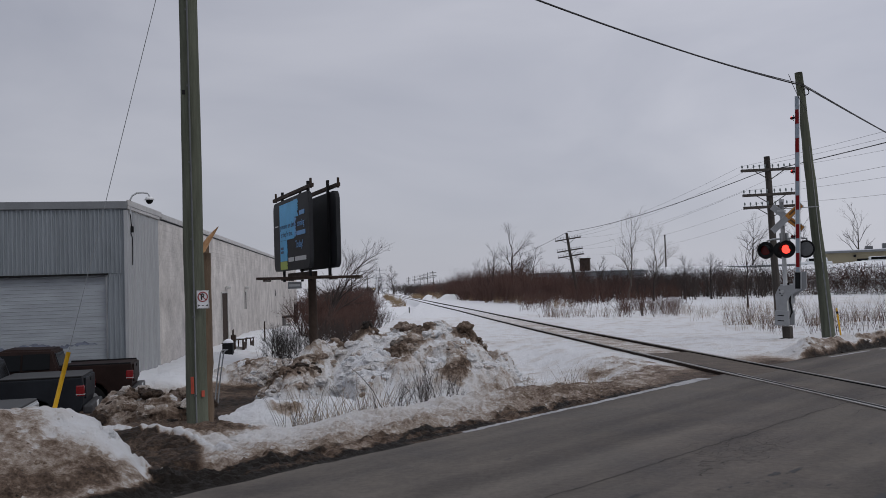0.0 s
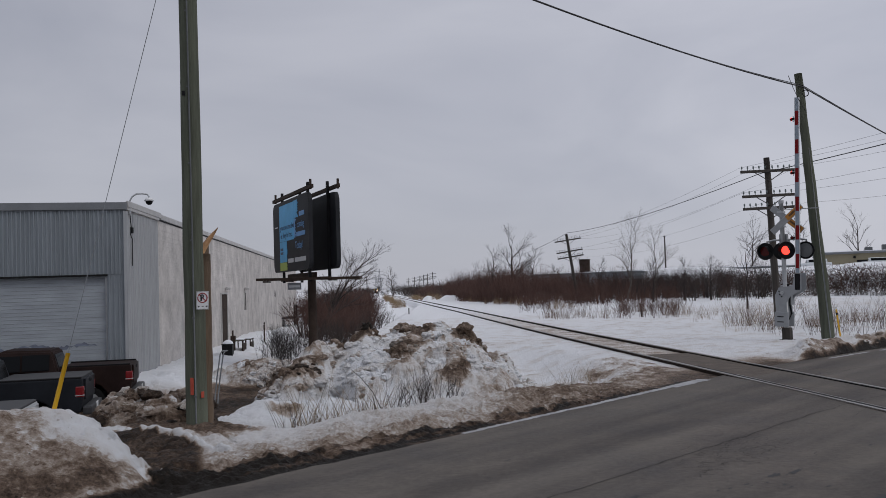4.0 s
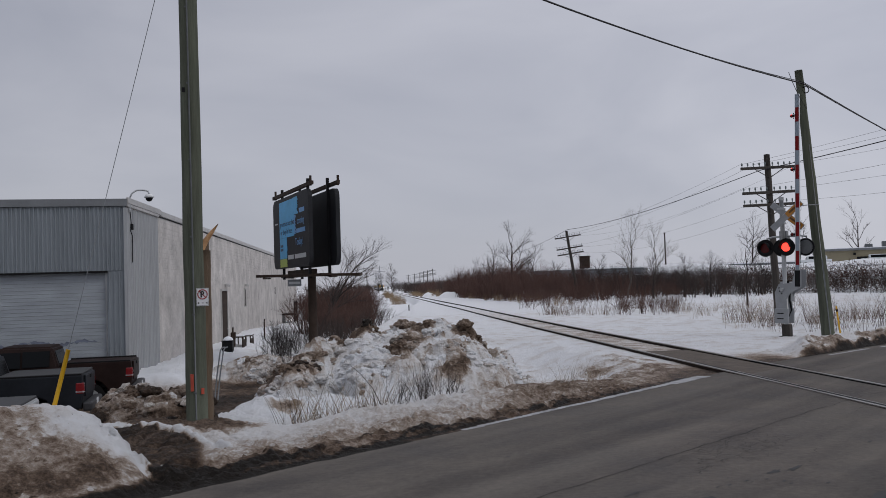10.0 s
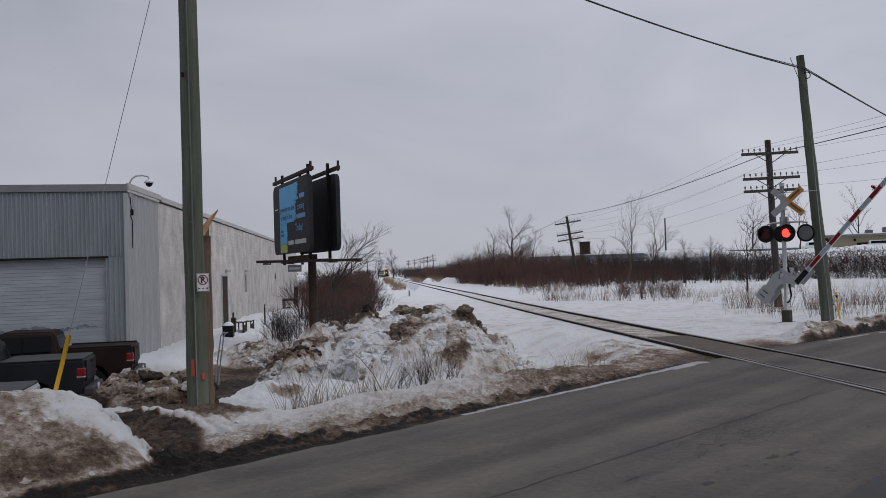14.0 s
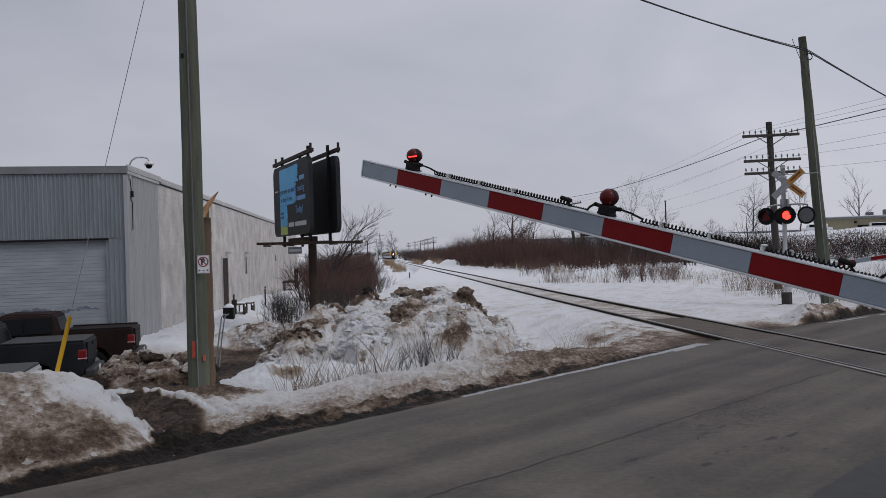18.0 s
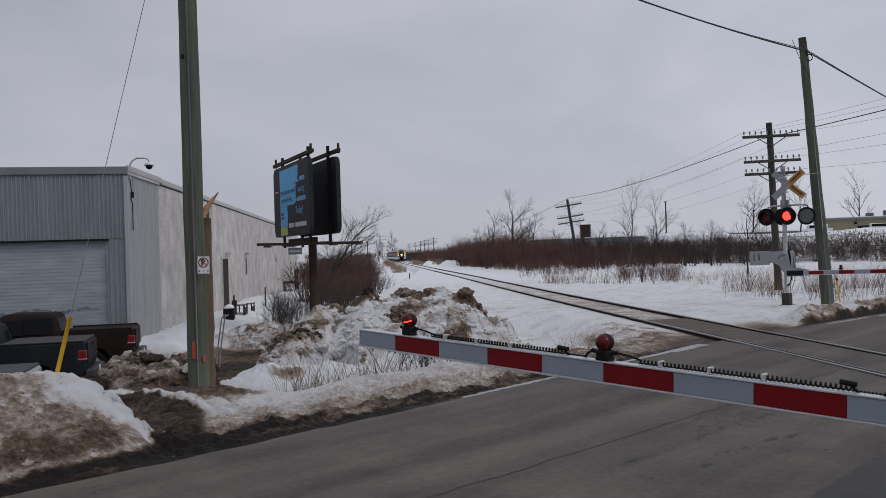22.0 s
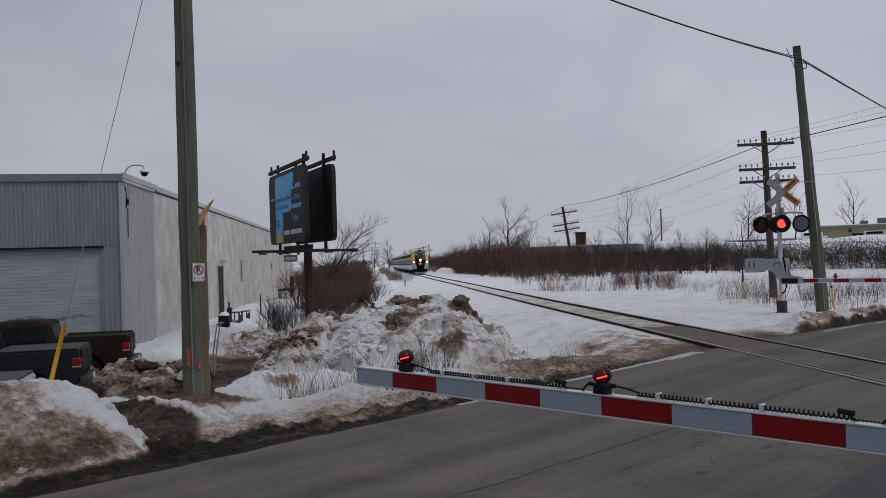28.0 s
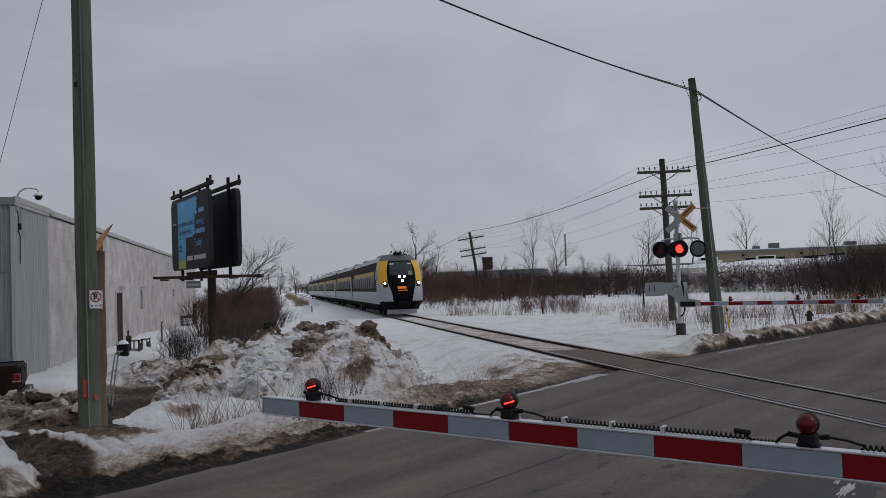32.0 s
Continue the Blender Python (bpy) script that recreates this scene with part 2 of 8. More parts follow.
M_LENSGREY = mat("grey_lamp_back", (0.10, 0.105, 0.11), 0.5, 0.2, 0.2, 10)
M_GLOW = mat("lit_red_lens", (0.6, 0.02, 0.01), 0.3, 0, 0.05, 30, emit=(1.0, 0.045, 0.03), emit_s=2.6)
M_HEADLIGHT = mat("lit_headlight", (0.9, 0.9, 0.85), 0.3, 0, 0.02, 9, emit=(1.0, 0.97, 0.88), emit_s=9.0)
M_SIGNWHITE = mat("white_sign_face", (0.66, 0.67, 0.68), 0.5, 0, 0.06, 6)
M_SIGNBLACK = mat("black_sign_ink", (0.02, 0.02, 0.022), 0.5, 0, 0.1, 6)
M_SIGNRED = mat("red_sign_ink", (0.26, 0.03, 0.035), 0.5, 0, 0.1, 6)
M_ORANGE = mat("orange_paint", (0.38, 0.062, 0.035), 0.6, 0, 0.25, 12)
M_TWIG = mat("bare_twig", (0.045, 0.034, 0.030), 0.9, 0, 0.4, 0.6, island=0.3)
M_REDTWIG = mat("reddish_shrub_stem", (0.082, 0.044, 0.035), 0.9, 0, 0.4, 0.5, island=0.3)
M_GRASS = mat("dry_straw_grass", (0.24, 0.17, 0.10), 0.9, 0, 0.35, 2, island=0.3)
M_WIRE = mat("black_cable", (0.015, 0.015, 0.017), 0.6, 0, 0.1, 3)
M_FARWALL = mat("tan_metal_wall", (0.26, 0.23, 0.155), 0.8, 0, 0.1, 0.3)
M_BROWNWALL = mat("brown_metal_wall", (0.11, 0.08, 0.06), 0.8, 0, 0.15, 0.3)
M_ROOFSNOW = mat("roof_snow", (0.80, 0.82, 0.86), 0.75, 0, 0.05, 0.5, 0.3, 6)
M_GLASSDARK = mat("dark_window_glass", (0.006, 0.007, 0.008), 0.12, 0, 0.1, 2, spec=0.10)


# ---- building helpers ----
def part(name, bm, material, parent=None, label="", smooth=False):
    me = bpy.data.meshes.new(name)
    bm.normal_update()
    bm.to_mesh(me)
    bm.free()
    for m in (material if isinstance(material, (list, tuple)) else [material]):
        me.materials.append(m)
    if smooth:
        me.polygons.foreach_set("use_smooth", [True] * len(me.polygons))
    ob = new(name, me)
    if parent is not None:
        ob.parent = parent
    if label:
        tagged(ob, label)
    return ob


def thing(name, label, category, m=None, group="", kind=""):
    e = new(name)
    e.empty_display_size = 0.2
    if m is not None:
        e.matrix_basis = m
    return tagged(e, label, category, group, kind)


def box(bm, sx, sy, sz, m=None, bevel=0.0, mi=0):
    r = bmesh.ops.create_cube(bm, size=1.0)
    vs = r["verts"]
    bmesh.ops.scale(bm, vec=(sx, sy, sz), verts=vs)
    fs = list({f for v in vs for f in v.link_faces})
    if bevel:
        es = list({e for v in vs for e in v.link_edges})
        r2 = bmesh.ops.bevel(bm, geom=es, offset=bevel, segments=2, affect='EDGES', profile=0.6)
        vs = list({v for f in r2["faces"] for v in f.verts} | {v for v in vs if v.is_valid})
        fs = list({f for v in vs for f in v.link_faces})
    for f in fs:
        f.material_index = mi
    if m is not None:
        bmesh.ops.transform(bm, matrix=m, verts=vs)
    return vs


def bx(sx, sy, sz, x=0, y=0, z=0, bevel=0.0, rz=0, rx=0, ry=0):
    bm = bmesh.new()
    box(bm, sx, sy, sz, pose(x, y, z, rx, ry, rz), bevel)
    return bm


def tube(bm, pts, radii, n=8, cap=True, mi=0):
    """A round bar through the points with a radius at each."""
    pts = [Vector(p) for p in pts]
    rings = []
    for i, p in enumerate(pts):
        d = (pts[min(i + 1, len(pts) - 1)] - pts[max(i - 1, 0)]).normalized()
        a = d.orthogonal().normalized() if abs(d.z) > 0.95 else d.cross(Vector((0, 0, 1))).normalized()
        b = d.cross(a)
        r = radii[i] if isinstance(radii, (list, tuple)) else radii
        rings.append([bm.verts.new(p + a * (r * math.cos(2 * math.pi * k / n)) + b * (r * math.sin(2 * math.pi * k / n))) for k in range(n)])
    for ra, rb in zip(rings, rings[1:]):
        for k in range(n):
            f = bm.faces.new((ra[k], ra[(k + 1) % n], rb[(k + 1) % n], rb[k]))
            f.material_index = mi
            f.smooth = True
    if cap and n > 2:
        for rg in (rings[0], rings[-1][::-1]):
            f = bm.faces.new(rg)
            f.material_index = mi
    return bm


def bar(pts, r, n=8):
    return tube(bmesh.new(), pts, r, n)


def disc(bm, r, depth, m, n=24, r2=None):
    res = bmesh.ops.create_cone(bm, cap_ends=True, segments=n, radius1=r, radius2=r if r2 is None else r2, depth=depth, matrix=m)
    return res["verts"]


def dsc(r, depth, m, n=24, r2=None):
    bm = bmesh.new()
    disc(bm, r, depth, m, n, r2)
    return bm


def from_arrays(name, verts, faces, material, smooth=True):
    me = bpy.data.meshes.new(name)
    me.vertices.add(len(verts))
    me.vertices.foreach_set("co", np.asarray(verts, dtype=np.float32).ravel())
    faces = np.asarray(faces, dtype=np.int32)
    nf, k = faces.shape
    me.loops.add(nf * k)
    me.loops.foreach_set("vertex_index", faces.ravel())
    me.polygons.add(nf)
    me.polygons.foreach_set("loop_start", np.arange(0, nf * k, k, dtype=np.int32))
    me.polygons.foreach_set("use_smooth", np.full(nf, smooth))
    me.update(calc_edges=True)
    for m in (material if isinstance(material, (list, tuple)) else [material]):
        me.materials.append(m)
    return me


def hash2(ix, iy, seed):
    h = (ix.astype(np.int64) * 374761393 + iy.astype(np.int64) * 668265263 + seed * 974711) & 0x7fffffff
    h = ((h ^ (h >> 13)) * 1274126177) & 0x7fffffff
    h = h ^ (h >> 16)
    return (h & 0xffff) / 65535.0


def vnoise(x, y, seed=0):
    ix, iy = np.floor(x), np.floor(y)
    fx, fy = x - ix, y - iy
    fx, fy = fx * fx * (3 - 2 * fx), fy * fy * (3 - 2 * fy)
    a, b = hash2(ix, iy, seed), hash2(ix + 1, iy, seed)
    c, d = hash2(ix, iy + 1, seed), hash2(ix + 1, iy + 1, seed)
    return (a * (1 - fx) + b * fx) * (1 - fy) + (c * (1 - fx) + d * fx) * fy


def fbm(x, y, seed=0, octaves=4, gain=0.5):
    s, a, t = 0.0, 1.0, 0.0
    for o in range(octaves):
        s = s + a * vnoise(x * 2 ** o + 17.3 * o, y * 2 ** o - 9.1 * o, seed + o)
        t += a
        a *= gain
    return s / t


def cells(x, y, seed=0):
    """Distance to the nearest of jittered cell points, and that cell's random value."""
    ix, iy = np.floor(x), np.floor(y)
    best, val = np.full(x.shape, 9.0), np.zeros(x.shape)
    for dx in (-1, 0, 1):
        for dy in (-1, 0, 1):
            jx, jy = ix + dx, iy + dy
            px, py = jx + hash2(jx, jy, seed), jy + hash2(jx, jy, seed + 5)
            d = np.hypot(x - px, y - py)
            near = d < best
            best = np.where(near, d, best)
            val = np.where(near, hash2(jx, jy, seed + 9), val)
    return best, val


def sstep(a, b, x):
    t = np.clip((x - a) / (b - a), 0, 1)
    return t * t * (3 - 2 * t)

# ---- the plan: road, railway and lie of the land ----
RE, RN = (0.664, 0.747), (0.747, -0.664)          # along the road, and across it towards the camera's side
TRK_Y = np.array([-400.0, 0, 19.0, 45.0, 55.0, 75.0, 100.0, 130.0, 160.0, 190.0, 226.0, 300.0, 400.0, 700.0, 1200.0])
TRK_X = np.array([45.0, 8.0, 6.26, 3.88, 3.14, 1.77, -0.1, -2.3, -4.5, -6.8, -9.57, -15.3, -24.3, -54.0, -110.0])
TRK_S = np.gradient(TRK_X, TRK_Y)


def track_x(y):
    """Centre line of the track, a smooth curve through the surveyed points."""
    y = np.asarray(y, dtype=float)
    i = np.clip(np.searchsorted(TRK_Y, y) - 1, 0, len(TRK_Y) - 2)
    h = TRK_Y[i + 1] - TRK_Y[i]
    t = (y - TRK_Y[i]) / h
    return ((2 * t**3 - 3 * t**2 + 1) * TRK_X[i] + (t**3 - 2 * t**2 + t) * h * TRK_S[i]
            + (-2 * t**3 + 3 * t**2) * TRK_X[i + 1] + (t**3 - t**2) * h * TRK_S[i + 1])


def track_z(y):
    y = np.asarray(y, dtype=float)
    return -0.003 * np.clip(y - 45, 0, 180) - 0.0012 * np.clip(y - 225, 0, 300)


def road_coords(x, y):
    d = (x + 2.23) * RN[0] + (y - 8.94) * RN[1]
    s = (x + 2.23) * RE[0] + (y - 8.94) * RE[1]
    return d - 0.14 * np.clip(s - 14, 0, 60), s


def gauss(x, y, cx, cy, rx, ry, rot=0.0):
    c, s = math.cos(rot), math.sin(rot)
    u, v = (x - cx) * c + (y - cy) * s, -(x - cx) * s + (y - cy) * c
    return np.clip(1 - (u / rx) ** 2 - (v / ry) ** 2, 0, 1)


def ridged(x, y, seed, octaves=3):
    """Sharp-crested noise from 0 to 1, for broken snow."""
    s, a, t = 0.0, 1.0, 0.0
    for o in range(octaves):
        s = s + a * (1 - np.abs(2 * vnoise(x * 2 ** o + 5.7 * o, y * 2 ** o + 3.1 * o, seed + o) - 1))
        t += a
        a *= 0.55
    return s / t


def clods(x, y, per_metre, seed):
    """Rounded tops of packed lumps, 0 at their joints, and each lump's random value."""
    c, v = cells(x * per_metre, y * per_metre, seed)
    return np.sqrt(np.clip(1 - (c / 0.78) ** 2, 0, 1)), v


def land(x, y):
    """Height and dirt of the ground at arrays x, y."""
    q, s = road_coords(x, y)
    w = x - track_x(y)
    f1, f2, f3 = fbm(x * 0.7, y * 0.7, 1), fbm(x * 2.6, y * 2.6, 7), fbm(x * 9, y * 9, 11, 3)
    c1, v1 = cells(x * 1.5, y * 1.5, 3)
    c2, v2 = cells(x * 3.4, y * 3.4, 8)
    c3, v3 = cells(x * 7.5, y * 7.5, 13)
    left = sstep(-1.5, -3.5, w)
    right = sstep(1.0, 2.6, w)
    # open snow, falling away gently with the line
    z = -0.10 + track_z(y) + 0.16 * (f1 - 0.5) * sstep(1.2, 4, np.abs(w)) + 0.05 * (f2 - 0.5) + (0.018 + 0.035 * sstep(45, 20, y)) * (f3 - 0.5)
    z = z + right * 0.18 * (fbm(x * 0.22, y * 0.22, 31) - 0.3)
    dirt = 0.04 + 0.16 * sstep(0.48, 0.75, f2) * (y < 60) + 0.10 * sstep(0.5, 0.8, f1) * (y < 60)
    # ditch between the verge and the heaps
    near_l = left * sstep(34, 24, y)
    z = z - 0.38 * near_l * sstep(-1.4, -3.6, q) * sstep(-13.0, -11.0, w)
    z = z - 0.10 * near_l
    # yard in front of and beside the building
    deep = sstep(-5.6, -6.6, x)
    yard = sstep(-3.2, -5.1, x) * sstep(13.6 - 2.2 * deep, 16.0 - 2.4 * deep, y) * sstep(-3.4, -4.8, q)
    z = z * (1 - yard) + yard * (-1.42 + 0.16 * f2 + 0.05 * f3)
    mud = sstep(0.80, 0.99, yard) * sstep(32.4 - 2.6 * sstep(-7.6, -8.8, x), 30.6 - 1.9 * sstep(-7.6, -8.8, x), y + 0.8 * (f1 - 0.5))
    dirt = np.maximum(dirt, mud * (0.42 + 0.75 * f1))
    # drifted bank along the side wall
    bank = sstep(3.2, 0.3, np.abs(x + 9.9 + 0.085 * (y - 30))) * sstep(27.6 + 1.3 * sstep(-8.2, -9.2, x), 31 - 1.2 * sstep(-8.2, -9.2, x), y) * sstep(80, 60, y)
    z = z + bank * (0.42 + 0.35 * f1) * yard
    dirt = dirt * (1 - 0.85 * bank)
    slope = np.exp(-((x + 6.9) / 1.7) ** 2) * sstep(31.5, 37, y) * sstep(60, 45, y)
    z = z + slope * (0.45 + 0.3 * f2) * yard
    dirt = np.maximum(dirt, yard * np.exp(-((x + 6.4) / 1.4) ** 2) * sstep(25, 28, y) * sstep(38, 33, y) * (0.22 + 0.45 * f2))
    # big heap pushed up by the ploughs: a ragged crest, a lower lobe towards the yard
    wx, wy = x + 0.55 * (fbm(x * 1.1, y * 1.1, 71) - 0.5), y + 0.7 * (fbm(x * 1.1, y * 1.1, 77) - 0.5)
    crest = np.interp(wx, [-5.3, -4.6, -3.9, -3.1, -2.65, -2.2, -1.8, -1.45, -0.75, -0.2, 0.25, 0.6, 0.85, 1.3, 1.75],
                      [0.0, 0.12, 0.34, 0.62, 0.68, 0.90, 1.06, 0.94, 1.14, 1.08, 0.96, 0.80, 0.54, 0.32, 0.0])
    top = np.interp(wx, [-5.0, -3.1, -2.5, 1.4], [20.8, 20.6, 22.4, 21.9])
    front = np.interp((top - wy) * np.interp(wx, [-5.0, -2.6, -1.7], [1.9, 1.9, 1.0]), [-2.8, -0.5, 0.0, 0.9, 1.9, 3.0, 4.4], [0.0, 0.92, 1.0, 0.80, 0.58, 0.30, 0.0])
    heap = crest * front
    hm = sstep(0.0, 0.22, heap)
    r1, r2 = ridged(wx * 1.25, wy * 1.25, 81), ridged(wx * 3.6, wy * 3.6, 87)
    r3 = ridged(x * 9.5, y * 9.5, 93)
    jx, jy = x + 0.16 * (fbm(x * 3.2, y * 3.2, 141) - 0.5), y + 0.16 * (fbm(x * 3.2, y * 3.2, 147) - 0.5)
    d1, k1 = clods(jx, jy, 1.7, 151)
    d2, k2 = clods(jx, jy, 3.9, 157)
    d3, k3 = clods(jx, jy, 9.0, 163)
    # a slide of smoother snow down the middle of the face
    slide = gauss(x, y, -2.05, 20.0, 0.75, 1.7) ** 0.5
    rough = 1 - 0.65 * slide
    broken = rough * (0.22 * (d1 - 0.6) * (0.35 + k1) + 0.12 * (k1 - 0.5) + 0.075 * (d2 - 0.6) * (0.3 + k2) + 0.045 * (k2 - 0.5) + 0.022 * (d3 - 0.6)) + 0.04 * (f3 - 0.5)
    z = z * (1 - 0.6 * hm * sstep(-4.8, -3.4, x)) + heap * 1.06 + hm * (0.20 * (r1 - 0.55) + 1.45 * broken + 0.05 * (r2 - 0.5))
    brown = (1.15 * gauss(x, y, -2.15, 22.3, 0.85, 1.0) + 0.95 * gauss(x, y, -0.65, 22.4, 0.7, 0.9) + 0.60 * gauss(x, y, 0.45, 21.6, 0.7, 1.3) + 0.62 * gauss(x, y, -2.95, 20.0, 0.8, 1.4)
             + 0.60 * gauss(x, y, -3.85, 19.8, 0.8, 1.6) + 0.50 * gauss(x, y, -1.0, 20.4, 0.9, 0.6) + 0.60 * gauss(x, y, 0.2, 18.9, 0.6, 0.9) + 0.75 * gauss(x, y, -1.35, 17.9, 0.8, 0.55)
             + 0.35 * gauss(x, y, -0.9, 19.0, 0.5, 0.6) - 0.30 * slide)
    stain_shade = sstep(0.20, 0.78, 1.2 * brown + 0.55 * (fbm(wx * 2.2, wy * 2.2, 41) - 0.5) + 0.40 * (k1 - 0.5) + 0.30 * (k2 - 0.5))
    # the (1 - d1) and (1 - d2) terms paint shade into the joints between clods
    stain_shade = 0.06 + 0.16 * sstep(0.45, 0.75, k2) * (1 - slide) + 0.14 * (k3 - 0.5) + 0.17 * (1 - d2) * rough + 0.10 * (1 - d1) * rough + 0.12 * sstep(0.5, 0.8, k1) * (1 - slide) + stain_shade * (0.32 + 0.26 * sstep(0.35, 0.8, brown + 0.5 * (f2 - 0.5)) + 0.16 * (k2 - 0.5))
    dirt = np.maximum(dirt * (1 - hm), hm * np.clip(stain_shade, 0.03, 0.72))
    # low ridge of grey rubble scraped off the yard
    rub = gauss(x, y, -6.2, 32.3, 2.3, 1.2, -0.1) ** 0.6
    rm = sstep(0, 0.25, rub)
    z = z + rub * 0.75 * yard + rm * (0.8 * broken + 0.06 * (r2 - 0.5))
    dirt = np.maximum(dirt * (1 - rm), rm * np.clip(0.16 + 0.42 * k1 * k2 + 0.18 * k3, 0.1, 0.6))
    # white hump before the heap
    hump = gauss(x, y, -3.0, 17.0, 2.1, 1.0, 0.45) ** 0.8
    z = z + hump * (0.50 + 0.25 * (f2 - 0.5)) + hump * (0.07 * (f3 - 0.5) + 0.06 * (0.5 - c3))
    z = z + 0.55 * yard * sstep(0.2, 0.7, hump)
    dirt = dirt * (1 - 0.8 * sstep(0.25, 0.6, hump))
    dirt = np.maximum(dirt, 0.62 * gauss(x, y, -3.0, 16.6, 0.42, 0.35) * (0.6 + 0.8 * f3))
    # lump of dirty snow and mud at the yard's mouth, behind the pole
    lump = np.maximum(gauss(x, y, -5.25, 15.0, 1.0, 0.9), gauss(x, y, -4.55, 14.9, 0.75, 0.8) * 1.1) ** 0.6
    lm = sstep(0, 0.2, lump)
    z = z + lump * (0.68 + 0.95 * yard) + lm * (1.35 * broken + 0.16 * (ridged(wx * 1.7, wy * 1.7, 101) - 0.5))
    ls = fbm(wx * 1.6, wy * 1.6, 105) + 0.45 * (k1 - 0.5) - 0.14 * sstep(-5.0, -4.6, x)
    dirt = np.maximum(dirt * (1 - lm), lm * np.clip(0.46 + 0.34 * sstep(0.30, 0.46, ls) + 0.24 * (k2 - 0.4), 0.1, 0.88))
    # ploughed verge: a low ragged ridge, dark and wet towards the asphalt
    on_left = (w < 0)
    edge = sstep(-2.6, -7.5, w)
    along = fbm(s * 1.1, q * 5.0, 131, 5)
    rag = q + 0.22 * (f1 - 0.5) + 0.10 * (f2 - 0.5)
    fill = np.interp(rag, [-3.8, -2.6, -0.25, 0.1], [0.0, 0.15, 0.18, 0.18]) * sstep(-1.6, -3.4, w) * (q < 0.3)
    prof = np.interp(rag, [-3.5, -2.7, -1.95, -1.45, -0.9, -0.4], [0.0, 0.11, 0.19, 0.14, 0.04, 0.0])
    z = z + fill + prof * edge * (0.75 + 0.5 * f1) + sstep(-3.2, -1.4, q) * (q < 0.3) * sstep(-0.2, -0.9, q) * edge * (0.10 * (f2 - 0.45) + 0.07 * (f3 - 0.5) + 0.10 * (r2 - 0.5) + 0.05 * (r3 - 0.5))
    qq = rag - 0.45 * sstep(-0.7, -1.5, s) + 0.40 * sstep(2.4, 0.6, s) + 0.12 * (f3 - 0.5) + 0.10 * (r2 - 0.5) + 0.5 * (along - 0.5)
    vd = np.interp(qq, [-3.6, -2.7, -1.8, -1.2, -0.85, -0.66, -0.50, 0.4], [0.0, 0.08, 0.20, 0.30, 0.43, 0.68, 1.0, 1.0])
    streak = fbm(s * 0.9, q * 9.0, 137, 5)
    vd = vd * (1 - 0.28 * sstep(-1.0, -0.75, qq) * sstep(0.10, -0.15, qq) * sstep(0.46, 0.66, streak))
    wet = 0.30 * (1 - 0.8 * sstep(0.48, 0.60, streak)) * sstep(-0.74, -0.52, qq) * on_left * sstep(-1.0, -2.0, w)
    dirt = np.maximum(dirt, wet + vd * on_left * sstep(-1.0, -2.0, w) * (0.86 + 0.28 * f2))
    # bare earth bank beside the round heap, with a lip of snow along its crest
    line = (x + 2.9) * 0.729 + (y - 10.95) * 0.684          # across the crest of the bank
    run = -(x + 2.9) * 0.684 + (y - 10.95) * 0.729          # along it, towards the yard
    lip = line + 0.18 * (f2 - 0.5) + 0.22 * (f1 - 0.5)
    soil = sstep(-3.3, -2.7, lip) * sstep(0.10, -0.02, lip) * sstep(-0.25, 0.25, run - 0.2 - 2.0 * np.minimum(line, 0)) * sstep(3.2, 2.4, run) * (w < -3)
    back = sstep(0.16, 0.30, lip) * sstep(1.5, 0.9, lip) * sstep(0.2, 0.9, run) * (1 - lm)
    rise = sstep(-1.9, -0.1, line) * sstep(2.6, 0.7, line) * sstep(-1.2, 0.2, run) * sstep(5.0, 3.0, run)
    z = np.where(rise > 0, z * (1 - rise) + rise * (0.02 + 0.10 * np.clip(run, 0, 1.0) - 0.10 * np.clip(run - 1.2, 0, 1.2)) + rise * (0.16 * (d2 - 0.6) * k2 + 0.06 * (d3 - 0.6) + 0.10 * (f2 - 0.5)) + lm * rise * lump * 0.42, z)
    white = sstep(0.0, 0.06, lip) * sstep(0.15, 0.10, lip) * sstep(-0.5, -0.2, run) * sstep(2.9, 2.3, run)
    z = z + 0.05 * white
    dirt = np.maximum(dirt * (1 - 0.85 * white), np.maximum(0.98 * soil, 0.80 * back) * (0.76 + 0.16 * f2 + 0.10 * (k2 - 0.5)))
    dirt = dirt * (1 - 0.75 * white) + 0.06 * white
    # smooth round heap beside the road, its road side scraped and dirty
    ss, sq = s + 0.30 * (f1 - 0.5) + 0.10 * (f2 - 0.5) + 0.40 * sstep(-1.5, -0.5, q) - 0.13 - 0.10 * (k2 - 0.5) - 0.08 * (k3 - 0.5), q + 0.25 * (f1 - 0.5)
    pile = np.interp(ss, [-9.0, -5.0, -1.25, -0.95, -0.70, -0.52, -0.38, -0.28, -0.22], [0.6, 0.73, 0.75, 0.74, 0.68, 0.57, 0.41, 0.19, 0.0]) * np.interp(sq, [-3.9, -3.0, -2.45, -2.1, -1.55, -1.05, -0.7, -0.45], [0.0, 0.72, 0.98, 1.0, 0.70, 0.38, 0.15, 0.0])
    pm = sstep(0.0, 0.12, pile)
    z = z * (1 - 0.8 * pm) + pile + pm * (0.07 * (f2 - 0.5) + 0.05 * (f3 - 0.5) + 0.04 * (d2 - 0.6) * k2 + 0.035 * (d3 - 0.6) * sstep(-0.5, -0.2, ss))
    ps = fbm(x * 2.4, y * 2.4, 23) + 0.30 * (f3 - 0.5) + 0.25 * (r3 - 0.5)
    scraped = sstep(-0.85, -1.22, s + 0.55 * (f1 - 0.5) + 0.75 * np.clip(-1.75 - q, -1.2, 1.0)) * sstep(-2.35, -1.95, q + 0.45 * (f2 - 0.5))
